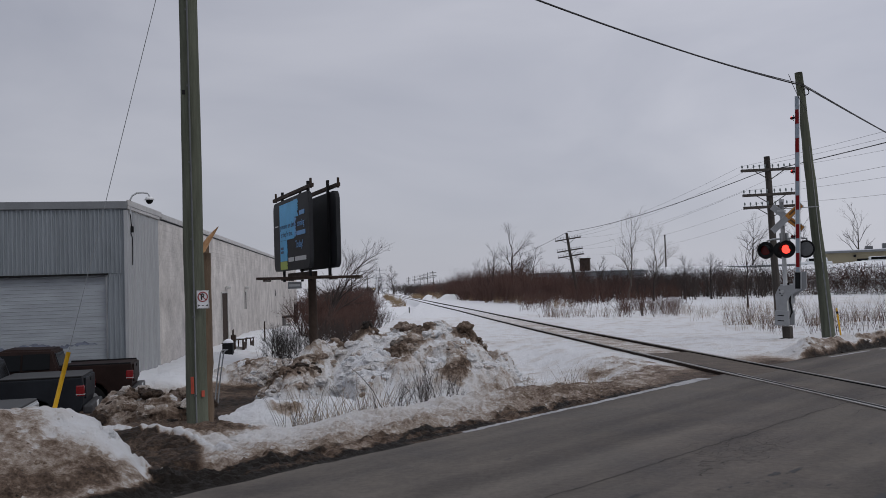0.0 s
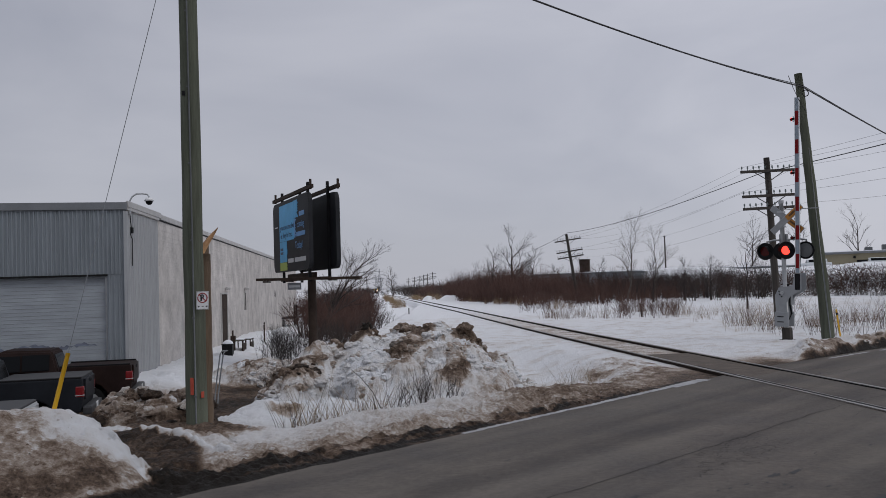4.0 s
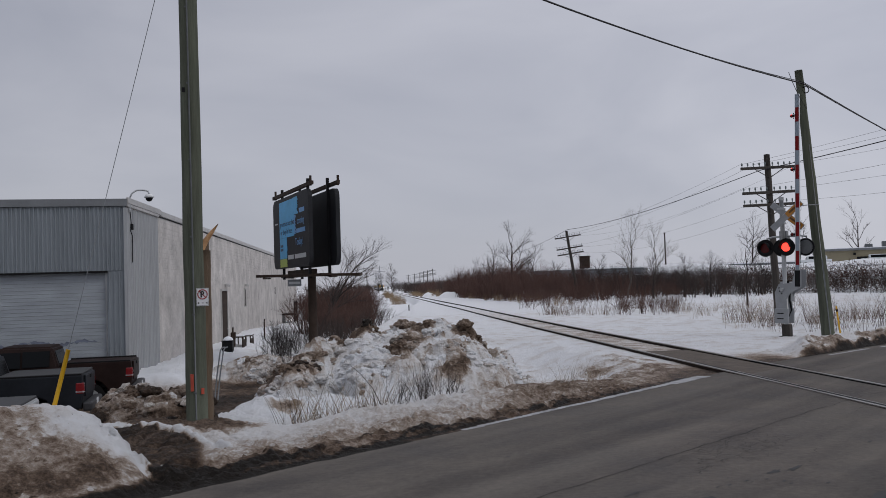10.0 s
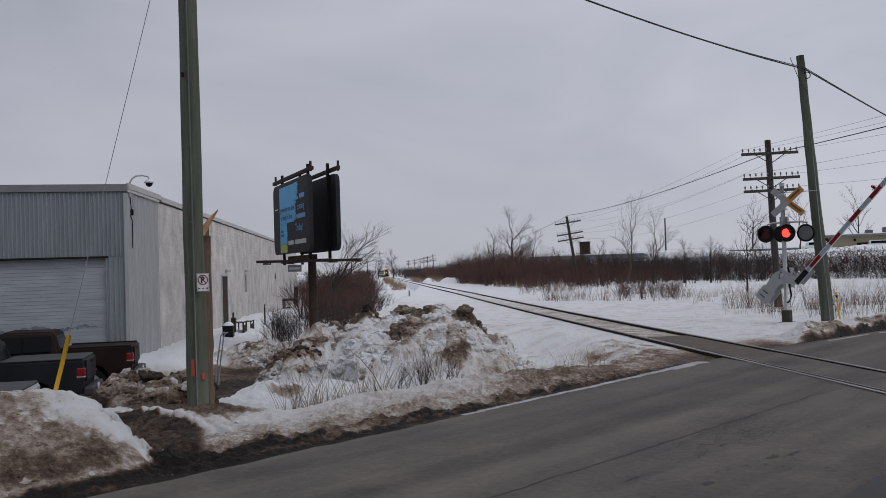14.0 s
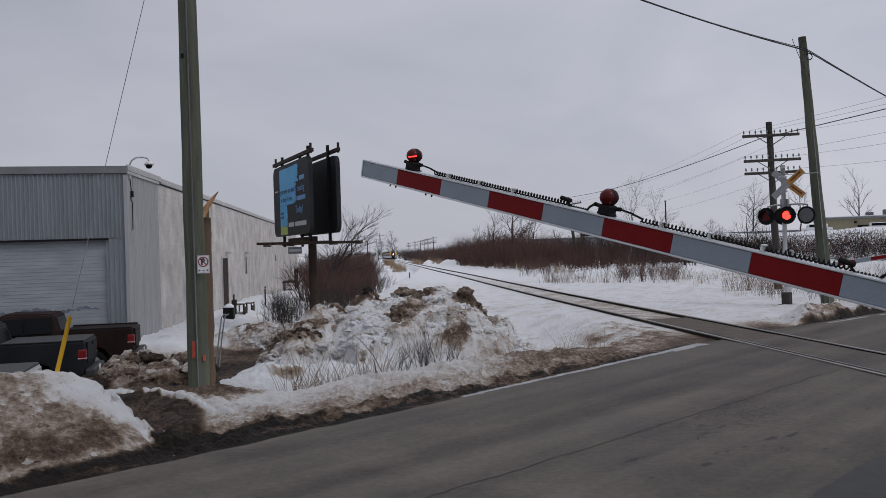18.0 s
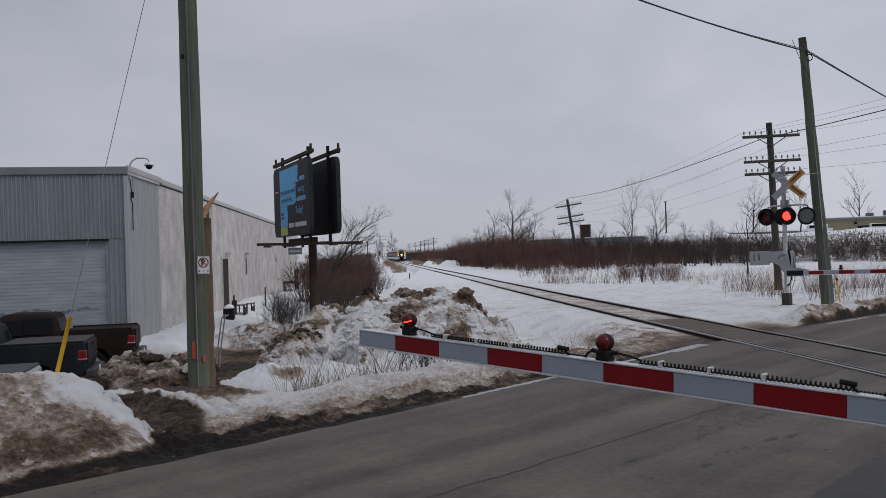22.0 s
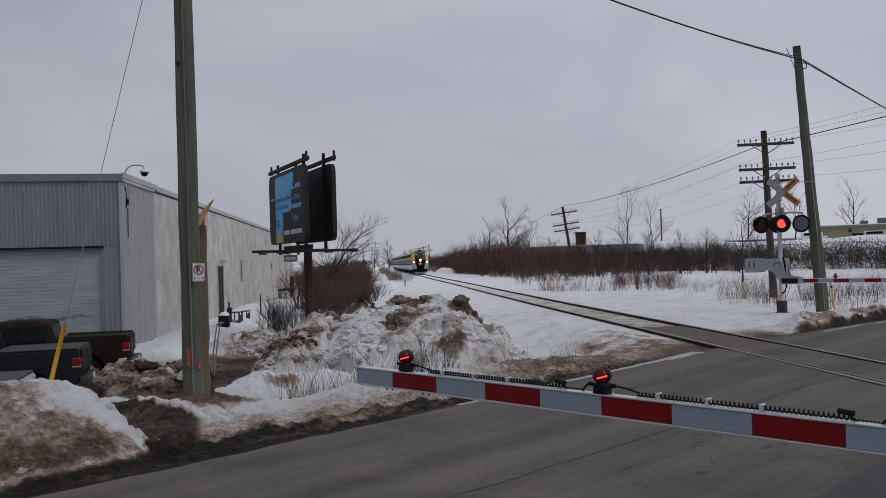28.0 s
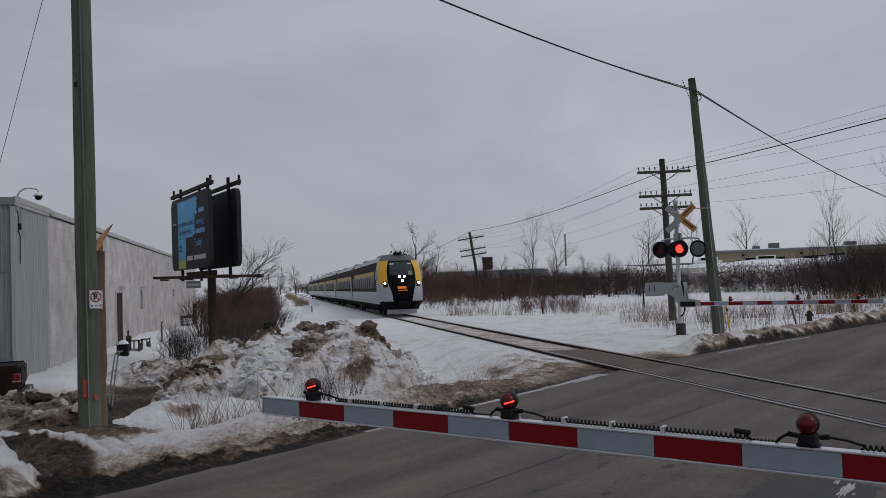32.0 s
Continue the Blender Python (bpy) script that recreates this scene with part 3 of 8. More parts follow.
    crown = np.exp(-((s + 1.15 + 0.3 * (f1 - 0.5)) / 0.42) ** 2) * sstep(-2.75, -2.4, q) * sstep(-1.6, -2.0, q)
    low = sstep(-1.25, -0.75, q + 0.3 * (f2 - 0.5))
    pd = 0.05 + np.clip(scraped + 0.75 * crown, 0, 1) * (0.14 + 0.27 * sstep(0.36, 0.66, ps) + 0.10 * (r3 - 0.5)) + 0.24 * low * sstep(-0.55, -0.75, s) + 0.10 * sstep(-0.45, -0.25, ss) * k3
    dirt = np.maximum(dirt * (1 - pm), pm * np.clip(pd + 0.18 * (f3 - 0.5), 0.03, 0.74))
    # bank of dark ploughed snow beyond the line
    rb = np.exp(-((q + 0.85) / 0.62) ** 2) * sstep(2.0, 3.0, w)
    z = z + rb * (0.30 + 0.22 * (f1 - 0.4)) + rb * (0.12 * (0.5 - c2) + 0.2 * (f2 - 0.5) + 0.08 * (0.5 - c3))
    rd = sstep(-0.66, -0.36, q + 0.35 * (f2 - 0.5)) * (w > 0) * sstep(1.8, 2.8, w)
    dirt = np.maximum(dirt, rd * (0.85 + 0.4 * f2))
    # mottled dirt on the road face, deepened to carry the face's grey shadow too
    dirt = np.maximum(dirt, rb * (w > 0) * sstep(-1.35, -0.75, q + 0.5 * (f2 - 0.5)) * (0.16 + 0.34 * sstep(0.42, 0.58, fbm(x * 3, y * 3, 111) + 0.35 * (r3 - 0.5))))
    # tracked, thawed snow before the crossing
    trod = sstep(-6.5, -4.0, q) * sstep(-8, -4.5, w) * on_left * (w < -1.0)
    dirt = np.maximum(dirt, trod * np.clip(0.15 + 0.9 * (fbm(x * 3.2, y * 1.6, 121) - 0.37) + 0.3 * (r3 - 0.5) + 0.30 * sstep(-3.2, -1.2, q), 0, 0.6))
    z = z + trod * (0.09 * (r2 - 0.5) + 0.06 * (f3 - 0.5))
    # slush where road and line meet
    meet = np.exp(-((q + 0.5) / 1.7) ** 2) * sstep(np.where(w > 0, 2.6, 4.2), 1.4, np.abs(w))
    dirt = np.maximum(dirt, meet * (0.62 + 0.28 * f2))
    z = np.where(meet > 0.1, z * (1 - meet) - 0.045 * meet, z)
    four = sstep(1.5, 1.05, np.abs(w))
    z = z * (1 - four) + four * (track_z(y) - 0.075 - 0.03 * sstep(60, 120, y) + 0.025 * (f2 - 0.5))
    dirt = np.maximum(dirt, sstep(1.0, 0.6, np.abs(w)) * np.clip(0.40 * sstep(110, 25, y) * (0.35 + f2), 0, 0.6))
    # snowed-up yard behind the vine fence, higher than the field
    behind = ((x - 17) * 38 + (y - 90) * 20) / 42.9
    up = sstep(1.5, 9, behind) * sstep(0.200, 0.236, x / np.maximum(y, 1.0)) * sstep(4, 14, x) * sstep(420, 250, y)
    z = z + up * (2.95 - 0.55 * sstep(0.27, 0.34, x / np.maximum(y, 1.0)) + 0.5 * (fbm(x * 0.08, y * 0.08, 51) - 0.5))
    z = z + right * 0.50 * sstep(-26, -3, behind) * sstep(20, 40, y) * sstep(200, 130, y) * sstep(4, 12, x)
    z = z + 1.0 * gauss(x, y, -3.4, 185, 2.0, 9.0) * (0.6 + 0.8 * f1) + 1.1 * gauss(x, y, 1.2, 160, 2.4, 9.0) * (0.5 + 0.9 * f1)
    # under the asphalt
    on = sstep(-0.50, -0.28, q + 0.10 * (f2 - 0.5)) * sstep(8.2, 7.4, q)
    z = z * (1 - on) - 0.06 * on
    dirt = np.maximum(dirt, on * 1.2)
    far = sstep(7.4, 8.4, q)
    z = z + far * 0.15
    dirt = np.where(far > 0.5, 0.3, dirt)
    return z, np.clip(dirt, 0, 1.3)


def land_z(x, y):
    return float(land(np.array([float(x)]), np.array([float(y)]))[0][0])


def build_ground():
    fine = np.radians(np.arange(-34, 44.01, 0.135))
    rest = np.radians(np.arange(48, 326, 4.0))
    ang = np.concatenate([fine, rest])
    rad = np.concatenate([[0.5, 1.5, 3, 4.5, 5.5], np.geomspace(6, 45, 560), np.geomspace(45.3, 70, 50), np.geomspace(72, 3500, 110)])
    A, R = np.meshgrid(ang, rad, indexing="ij")
    X, Y = R * np.sin(A), R * np.cos(A)
    Z, D = land(X.ravel(), Y.ravel())
    na, nr = A.shape
    verts = np.stack([X.ravel(), Y.ravel(), Z], 1)
    i, j = np.meshgrid(np.arange(na), np.arange(nr - 1), indexing="ij")
    a, b = i * nr + j, ((i + 1) % na) * nr + j
    faces = np.stack([a, b, b + 1, a + 1], -1).reshape(-1, 4)[:, ::-1]
    me = from_arrays("ground", verts, faces, M_SNOW)
    at = me.attributes.new("dirt", 'FLOAT', 'POINT')
    at.data.foreach_set("value", D.astype(np.float32))
    tagged(new("ground", me), "snow-covered ground with ploughed dirty verges and mud", "ground", kind="structure")


def build_road():
    s = np.concatenate([np.linspace(-40, -8, 40), np.linspace(-7.8, 40, 240), np.linspace(42, 400, 60)])
    d = np.linspace(-0.26, 8.2, 45)
    S, Dd = np.meshgrid(s, d, indexing="ij")
    Dd = Dd + (Dd < -0.2) * 0.16 * (fbm(S * 2.3, Dd, 67) - 0.5)
    D2 = Dd + 0.14 * np.clip(S - 14, 0, 60)
    X = -2.23 + D2 * RN[0] + S * RE[0]
    Y = 8.94 + D2 * RN[1] + S * RE[1]
    Z = -0.012 + 0.012 * (fbm(X * 0.5, Y * 0.5, 61) - 0.5) - 0.02 * sstep(0.8, -0.4, Dd)
    n2 = len(d)
    i, j = np.meshgrid(np.arange(len(s) - 1), np.arange(n2 - 1), indexing="ij")
    a = i * n2 + j
    faces = np.stack([a, a + n2, a + n2 + 1, a + 1], -1).reshape(-1, 4)[:, ::-1]
    me = from_arrays("road", np.stack([X.ravel(), Y.ravel(), Z.ravel()], 1), faces, M_ROAD)
    tagged(new("road", me), "grey worn asphalt road with cracks and salt stains", "road", kind="structure")


build_ground()
build_road()


def sweep(profile, ys, off, material, name, mi=None):
    """A bar of the given cross-section along the track at a sideways offset; returns the mesh."""
    ys = np.asarray(ys)
    xs, zs = track_x(ys), track_z(ys)
    dx = np.gradient(xs, ys)
    ln = np.hypot(dx, 1)
    nx, ny = 1 / ln, -dx / ln
    verts = []
    for u, v in profile:
        verts.append(np.stack([xs + nx * (off + u), ys + ny * (off + u), zs + v], 1))
    verts = np.stack(verts, 1).reshape(-1, 3)
    k = len(profile)
    faces = []
    for i in range(len(ys) - 1):
        for j in range(k):
            faces.append((i * k + j, i * k + (j + 1) % k, (i + 1) * k + (j + 1) % k, (i + 1) * k + j))
    return from_arrays(name, verts, faces, material, smooth=False)


RAIL_YS = np.concatenate([np.arange(-30, 60, 1.0), np.arange(60, 200, 4.0), np.arange(200, 700, 12.0)])
for off in (-0.69, 0.69):
    rail = tagged(new("rail", sweep([(-0.03, -0.16), (0.03, -0.16), (0.034, -0.012), (-0.034, -0.012)], RAIL_YS, off, M_RAIL, "rail")),
                  "rusty steel rail half buried in snow", "rail", group="rails of the line")
    head = new("rail_head", sweep([(-0.036, -0.012), (0.036, -0.012), (0.034, 0.006), (-0.034, 0.006)], RAIL_YS, off, M_RAILTOP, "rail_head"))
    head.parent = rail
    tagged(head, "worn shiny rail head")


# ---- things on the yard's side ----
def piece(name, mesh, parent, m):
    """One more object on a mesh that already exists, as a part."""
    ob = new(name, mesh)
    ob.parent = parent
    ob.matrix_basis = m
    return ob


def mesh_of(bm, name, *materials, smooth=False):
    me = bpy.data.meshes.new(name)
    bm.normal_update()
    bm.to_mesh(me)
    bm.free()
    for m in materials:
        me.materials.append(m)
    if smooth:
        me.polygons.foreach_set("use_smooth", [True] * len(me.polygons))
    return me


def text_part(name, words, size, material, parent, m):
    """Lettering in the built-in font as a mesh, centred, lying in the local XY plane."""
    cu = bpy.data.curves.new(name, 'FONT')
    cu.body, cu.size, cu.extrude = words, size, 0.002
    cu.align_x, cu.align_y = 'CENTER', 'CENTER'
    tmp = new(name, cu)
    me = bpy.data.meshes.new_from_object(tmp.evaluated_get(bpy.context.evaluated_depsgraph_get()))
    bpy.data.objects.remove(tmp)
    me.materials.clear()
    me.materials.append(material)
    ob = new(name, me)
    ob.parent = parent
    ob.matrix_basis = m
    return ob


def wood_pole(bm, base, top, r0, r1, n=14, seed=1):
    """A slightly crooked tapered round pole."""
    rnd = random.Random(seed)
    a, b = Vector(base), Vector(top)
    pts, rr = [], []
    for i in range(13):
        t = i / 12
        j = 0.012 * (1 if 0 < i < 12 else 0)
        pts.append(a.lerp(b, t) + Vector((rnd.uniform(-j, j), rnd.uniform(-j, j), 0)))
        rr.append(r0 + (r1 - r0) * t + rnd.uniform(-0.003, 0.003))
    return tube(bm, pts, rr, n)


# roadside pole with its conduit and painted mark
PX, PY = -3.725, 13.35
pole = thing("utility_pole", "green treated wooden utility pole with grey conduit beside the road", "utility pole", pose(PX, PY, -0.25) @ Matrix.Scale(0.93, 4, Vector((1, 0, 0))))
part("shaft", wood_pole(bmesh.new(), (0, 0, 0), (-0.04, 0.02, 11.4), 0.168, 0.128), M_POLE, pole)
part("conduit", bar([(0.035, -0.172, 0.0), (0.03, -0.168, 3.0), (0.01, -0.158, 7.0), (-0.03, -0.142, 11.3)], 0.013), M_LENSGREY, pole, "thin grey plastic cable conduit")
for i in range(9):
    part("conduit_strap", bx(0.05, 0.010, 0.022, 0.03 - i * 0.006, -0.181 + i * 0.004, 0.7 + i * 1.15, 0.003), M_LENSGREY, pole)
part("paint_mark", bx(0.052, 0.010, 0.25, -0.02, -0.176, 0.85, 0.003), M_ORANGE, pole, "faded orange paint mark")
part("paint_mark", bx(0.05, 0.012, 0.09, 0.13, -0.128, 0.72, 0.003, rz=40), M_ORANGE, pole, "faded orange paint mark")
for z in (5.2, 8.3):
    part("nail_tag", bx(0.05, 0.006, 0.07, -0.07, -0.158, z, 0.001), M_DARK, pole)

sign = thing("no_parking_sign", "white no parking sign with red ring bolted to the pole", "sign", pose(PX + 0.165, PY - 0.19, 1.855, 0, 0, 6) @ Matrix.Scale(0.87, 4))
part("plate", bx(0.205, 0.006, 0.305, 0, 0, 0, 0.0025), M_SIGNWHITE, sign)
bmr = bmesh.new()
tube(bmr, [(0.078 * math.cos(a), -0.005, 0.045 + 0.078 * math.sin(a)) for a in np.linspace(0, 2 * math.pi, 25)], 0.010, 6, cap=False)
part("ring", bmr, M_SIGNRED, sign, "red prohibition ring")
part("slash", bx(0.016, 0.005, 0.15, 0, -0.0055, 0.045, 0.001, ry=-45), M_SIGNRED, sign)
part("letter", bx(0.024, 0.006, 0.105, -0.022, -0.0052, 0.045, 0.001), M_SIGNBLACK, sign, "black letter stem")
part("letter", tube(bmesh.new(), [(-0.015 + 0.034 * math.cos(a), -0.005, 0.070 + 0.026 * math.sin(a)) for a in np.linspace(-1.6, 1.6, 9)], 0.011, 6), M_SIGNBLACK, sign, "black letter bowl")
part("arrow", bx(0.03, 0.004, 0.012, 0, -0.005, -0.1, 0.001), M_SIGNBLACK, sign)
for sx in (-1, 1):
    part("arrow_head", dsc(0.022, 0.004, pose(sx * 0.068, -0.005, -0.1, 90, 0, 0) @ pose(0, 0, 0, 0, 0, 90 if sx > 0 else -90), 3), M_SIGNBLACK, sign)
part("border", tube(bmesh.new(), [(-0.095, -0.0035, -0.145), (0.095, -0.0035, -0.145), (0.095, -0.0035, 0.145), (-0.095, -0.0035, 0.145), (-0.095, -0.0035, -0.145)], 0.0035, 4, cap=False), M_SIGNBLACK, sign)

# snapped-off pole behind it
SX, SY = -3.94, 14.5
stub = thing("broken_pole", "brown snapped-off wooden pole with a splintered top", "pole", pose(SX, SY, -0.45))
part("shaft", wood_pole(bmesh.new(), (0, 0, 0), (0.02, 0, 3.05), 0.15, 0.135, 12, 4), M_STUB, stub)
rs = random.Random(5)
for i in range(7):
    a = rs.uniform(0, 6.28)
    h = rs.uniform(0.12, 0.34)
    x, y = 0.09 * math.cos(a), 0.09 * math.sin(a)
    part("splinter", tube(bmesh.new(), [(x, y, 2.95), (x * 1.1 + 0.01, y, 3.05 + h * 0.6), (x * 1.2 + 0.02, y * 1.1, 3.05 + h)], [0.05, 0.03, 0.004], 5), M_STUB, stub)
part("splinter", tube(bmesh.new(), [(0.02, -0.05, 3.0), (0.10, -0.06, 3.2), (0.22, -0.06, 3.36), (0.31, -0.06, 3.47)], [0.055, 0.05, 0.03, 0.006], 6), M_FRESHWOOD, stub, "fresh orange split wood")

# guy wire with its yellow guard
ANC, GTOP = Vector((-5.52, 12.2, -0.2)), Vector((PX - 0.05, PY, 8.1))
guy = thing("guy_wire", "steel guy wire with a bright yellow plastic guard", "guy wire", pose(*ANC))
gd = GTOP - ANC
part("wire", bar([(0, 0, 0), gd * 0.5, gd], 0.005, 5), M_FASCIA, guy)
part("guard", bar([gd * 0.02, gd * 0.08, gd * 0.168], [0.028, 0.031, 0.031], 10), M_YELLOW, guy, "bright yellow plastic guard")
part("anchor_eye", bar([(0, 0, -0.25), (0, 0, 0.02)], 0.02, 8), M_GALV, guy)

# ---- warehouse ----
BC = Vector((-10.5, 29.6, 0))
FD, SD = Vector((-0.9705, -0.2411, 0)), Vector((-0.0909, 0.9959, 0))
Z0, ZR = -1.5, 5.1


def frame_of(origin, along, out):
    m = Matrix.Identity(4)
    for i, v in enumerate((along, out, Vector((0, 0, 1)))):
        for r in range(3):
            m[r][i] = v[r]
    m.translation = origin
    return m


M_F = frame_of(BC, FD, Vector((0.2411, -0.9705, 0)))      # local x along the front, y outwards
M_S = frame_of(BC, SD, Vector((0.9959, 0.0909, 0)))       # local x along the side, y outwards
shed = thing("warehouse", "long low warehouse with grey corrugated front and whitewashed block side", "building", Matrix.Identity(4))


def wp(name, bm, material, m, label="", smooth=False):
    bmesh.ops.transform(bm, matrix=m, verts=bm.verts)
    return part(name, bm, material, shed, label, smooth)


def ribbed(width, height, period, depth, fill=0.5):
    """A trapezoid-ribbed steel sheet, ribs upright."""
    bm = bmesh.new()
    n = max(1, round(width / period))
    p = width / n
    prof = []
    for i in range(n):
        x = i * p
        prof += [(x, 0), (x + p * (0.5 - fill / 2), 0), (x + p * (0.5 - fill / 2 + 0.1), depth), (x + p * (0.5 + fill / 2 - 0.1), depth), (x + p * (0.5 + fill / 2), 0)]
    prof.append((width, 0))
    lo = [bm.verts.new((x, y, 0)) for x, y in prof]
    hi = [bm.verts.new((x, y, height)) for x, y in prof]
    back = [bm.verts.new((x, -0.02, z)) for x, z in ((0, 0), (width, 0), (width, height), (0, height))]
    for i in range(len(prof) - 1):
        bm.faces.new((lo[i], hi[i], hi[i + 1], lo[i + 1]))
    bm.faces.new((back[0], back[1], back[2], back[3]))
    return bm


# structural walls with a real door opening
wp("front_wall", bx(0.63, 0.2, 4.2, 0.315, -0.14, Z0 + 2.1), M_SIDING, M_F)
wp("front_wall", bx(13.0, 0.2, 2.4, 6.5, -0.14, ZR - 1.2), M_SIDING, M_F)
wp("front_wall", bx(6.9, 0.2, 4.2, 9.55, -0.14, Z0 + 2.1), M_SIDING, M_F)
wp("side_wall", bx(76, 0.3, ZR - Z0, 38.1, -0.1505, (ZR + Z0) / 2), M_BLOCK, M_S, "whitewashed concrete block wall")
wp("back_wall", bx(13.0, 0.3, ZR - Z0, 6.5, -75.5, (ZR + Z0) / 2), M_BLOCK, M_F)
wp("far_wall", bx(76, 0.3, ZR - Z0, 38.1, -12.9, (ZR + Z0) / 2), M_BLOCK, M_S)
roof = wp("roof", bx(75.8, 12.6, 0.18, 37.9, -6.5, ZR - 0.12), M_ROOFSNOW, M_S, "flat roof under snow")
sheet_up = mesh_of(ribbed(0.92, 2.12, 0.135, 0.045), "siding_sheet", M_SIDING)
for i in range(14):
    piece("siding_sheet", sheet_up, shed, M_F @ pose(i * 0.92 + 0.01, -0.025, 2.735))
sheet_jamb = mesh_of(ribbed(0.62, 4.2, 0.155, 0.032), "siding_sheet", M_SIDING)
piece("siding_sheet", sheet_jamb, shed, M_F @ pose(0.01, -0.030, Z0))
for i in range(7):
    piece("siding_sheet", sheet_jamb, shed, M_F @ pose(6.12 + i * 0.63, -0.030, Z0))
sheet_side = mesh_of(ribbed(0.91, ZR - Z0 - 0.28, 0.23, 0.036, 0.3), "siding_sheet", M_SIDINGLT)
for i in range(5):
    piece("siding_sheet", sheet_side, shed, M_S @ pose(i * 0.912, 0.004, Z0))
wp("fascia", bx(13.1, 0.10, 0.25, 6.5, 0.03, ZR - 0.115, 0.012), M_FASCIA, M_F, "dark grey metal fascia")
wp("corner_trim", bx(0.12, 0.12, ZR - Z0 - 0.3, 0.02, 0.0, (ZR + Z0) / 2 - 0.14, 0.01), M_SIDINGLT, M_F)
wp("door_head_trim", bx(5.6, 0.07, 0.06, 3.4, 0.02, 2.70, 0.008), M_DARK, M_F, "dark door head")
for i in range(31):
    wp("roof_flashing", bx(2.44, 0.08, 0.20, 1.24 + i * 2.46, 0.045, ZR - 0.09 + (0.05 if i < 2 else 0), 0.012), M_FLASH, M_S)
# the shadow below the flashing, put in as a thin black strip
wp("flashing_shadow", bx(71.2, 0.03, 0.06, 40.3, 0.012, ZR - 0.215), M_DARK, M_S, "dark strip standing in for the shadow under the flashing")
wp("flashing_lip", bx(4.6, 0.05, 0.10, 2.3, 0.05, ZR - 0.20, 0.01), M_FLASH, M_S)
# overhead door in ribbed sections
door_m = bmesh.new()
for k in range(3):
    box(door_m, 5.46, 0.04, 0.1145, pose(2.73, 0, 0.058 + k * 0.117), 0.005)
door_me = mesh_of(door_m, "door_section", M_DOORWHITE)
odoor = thing("overhead_door", "closed white ribbed overhead garage door with scuffs", "garage door", M_F @ pose(0.64, -0.20, Z0))
for i in range(12):
    piece("door_section", door_me, odoor, pose(0, 0, i * 0.352))
for x in (0.03, 5.44):
    part("track", bx(0.05, 0.05, 4.18, x, 0.05, 2.09, 0.006), M_GALV, odoor)
bm_sc = bmesh.new()
rq = random.Random(44)
lo_sc, hi_sc = [], []
for k in range(61):
    xk = 0.35 + k * 0.078
    mid = 1.90 + 0.05 * math.sin(k * 0.31) + rq.uniform(-0.02, 0.02)
    wk = rq.uniform(0.015, 0.075) * (1.0 if k % 9 else 0.3)
    lo_sc.append(bm_sc.verts.new((xk, 0.0235, mid - wk)))
    hi_sc.append(bm_sc.verts.new((xk, 0.0235, mid + wk)))
for k in range(60):
    bm_sc.faces.new((lo_sc[k], hi_sc[k], hi_sc[k + 1], lo_sc[k + 1]))
part("scrape", bm_sc, mat("blue_grey_scuff", (0.13, 0.145, 0.19), 0.8, 0, 0.6, 1.5, streak=(1.5, 1, 5)), odoor, "blue-grey scrape across the door")
wp("threshold", bx(5.5, 0.3, 0.08, 3.4, -0.2, Z0 - 0.02), M_FASCIA, M_F)


# concrete blocks of the side wall: the nearest are pieces, the rest one mesh
blk_me = mesh_of(bx(0.396, 0.03, 0.196, 0, 0, 0, 0.002), "block", M_BLOCK)
rb_ = random.Random(15)
for r in range(33):
    for c in range(9):
        x = 4.78 + c * 0.4 + (0.2 if r % 2 else 0)
        piece("block", blk_me, shed, M_S @ pose(x, -0.005 + rb_.uniform(-0.0015, 0.0015), Z0 + 0.1 + r * 0.2))
bV, bF = [], []
for r in range(33):
    for c in range(9, 170):
        x0 = 4.58 + c * 0.4 + (0.2 if r % 2 else 0)
        z0 = Z0 + 0.002 + r * 0.2
        yo = 0.010 + rb_.uniform(-0.002, 0.002)
        k = len(bV)
        for y, g in ((yo, 0.003), (-0.02, 0.0)):
            bV += [(x0 + g, y, z0 + g), (x0 + 0.396 - g, y, z0 + g), (x0 + 0.396 - g, y, z0 + 0.196 - g), (x0 + g, y, z0 + 0.196 - g)]
        bF += [(k + 3, k + 2, k + 1, k), (k, k + 1, k + 5, k + 4), (k + 1, k + 2, k + 6, k + 5), (k + 2, k + 3, k + 7, k + 6), (k + 3, k, k + 4, k + 7)]
blocks = new("block_rest", from_arrays("block_rest", bV, bF, M_BLOCK, smooth=False))
blocks.parent = shed
blocks.matrix_basis = M_S
tagged(blocks, "whitewashed concrete block courses", kind="stuff")


def side_door(x, w, z0, z1, label):
    d = thing("side_door", label, "door", M_S @ pose(x, 0.0, 0))
    part("leaf", bx(w, 0.05, z1 - z0, w / 2, 0.022, (z0 + z1) / 2, 0.006), M_DKBROWN, d)
    part("frame", bx(0.08, 0.10, z1 - z0 + 0.1, -0.05, 0.03, (z0 + z1) / 2 + 0.03, 0.008), M_FLASH, d)
    part("frame", bx(0.08, 0.10, z1 - z0 + 0.1, w + 0.05, 0.03, (z0 + z1) / 2 + 0.03, 0.008), M_FLASH, d)
    part("frame", bx(w + 0.2, 0.10, 0.09, w / 2, 0.032, z1 + 0.05, 0.008), M_FLASH, d)
    part("handle", bar([(w - 0.12, 0.05, z0 + 1.0), (w - 0.12, 0.10, z0 + 1.0), (w - 0.26, 0.10, z0 + 1.0)], 0.015), M_GALV, d)
    return d


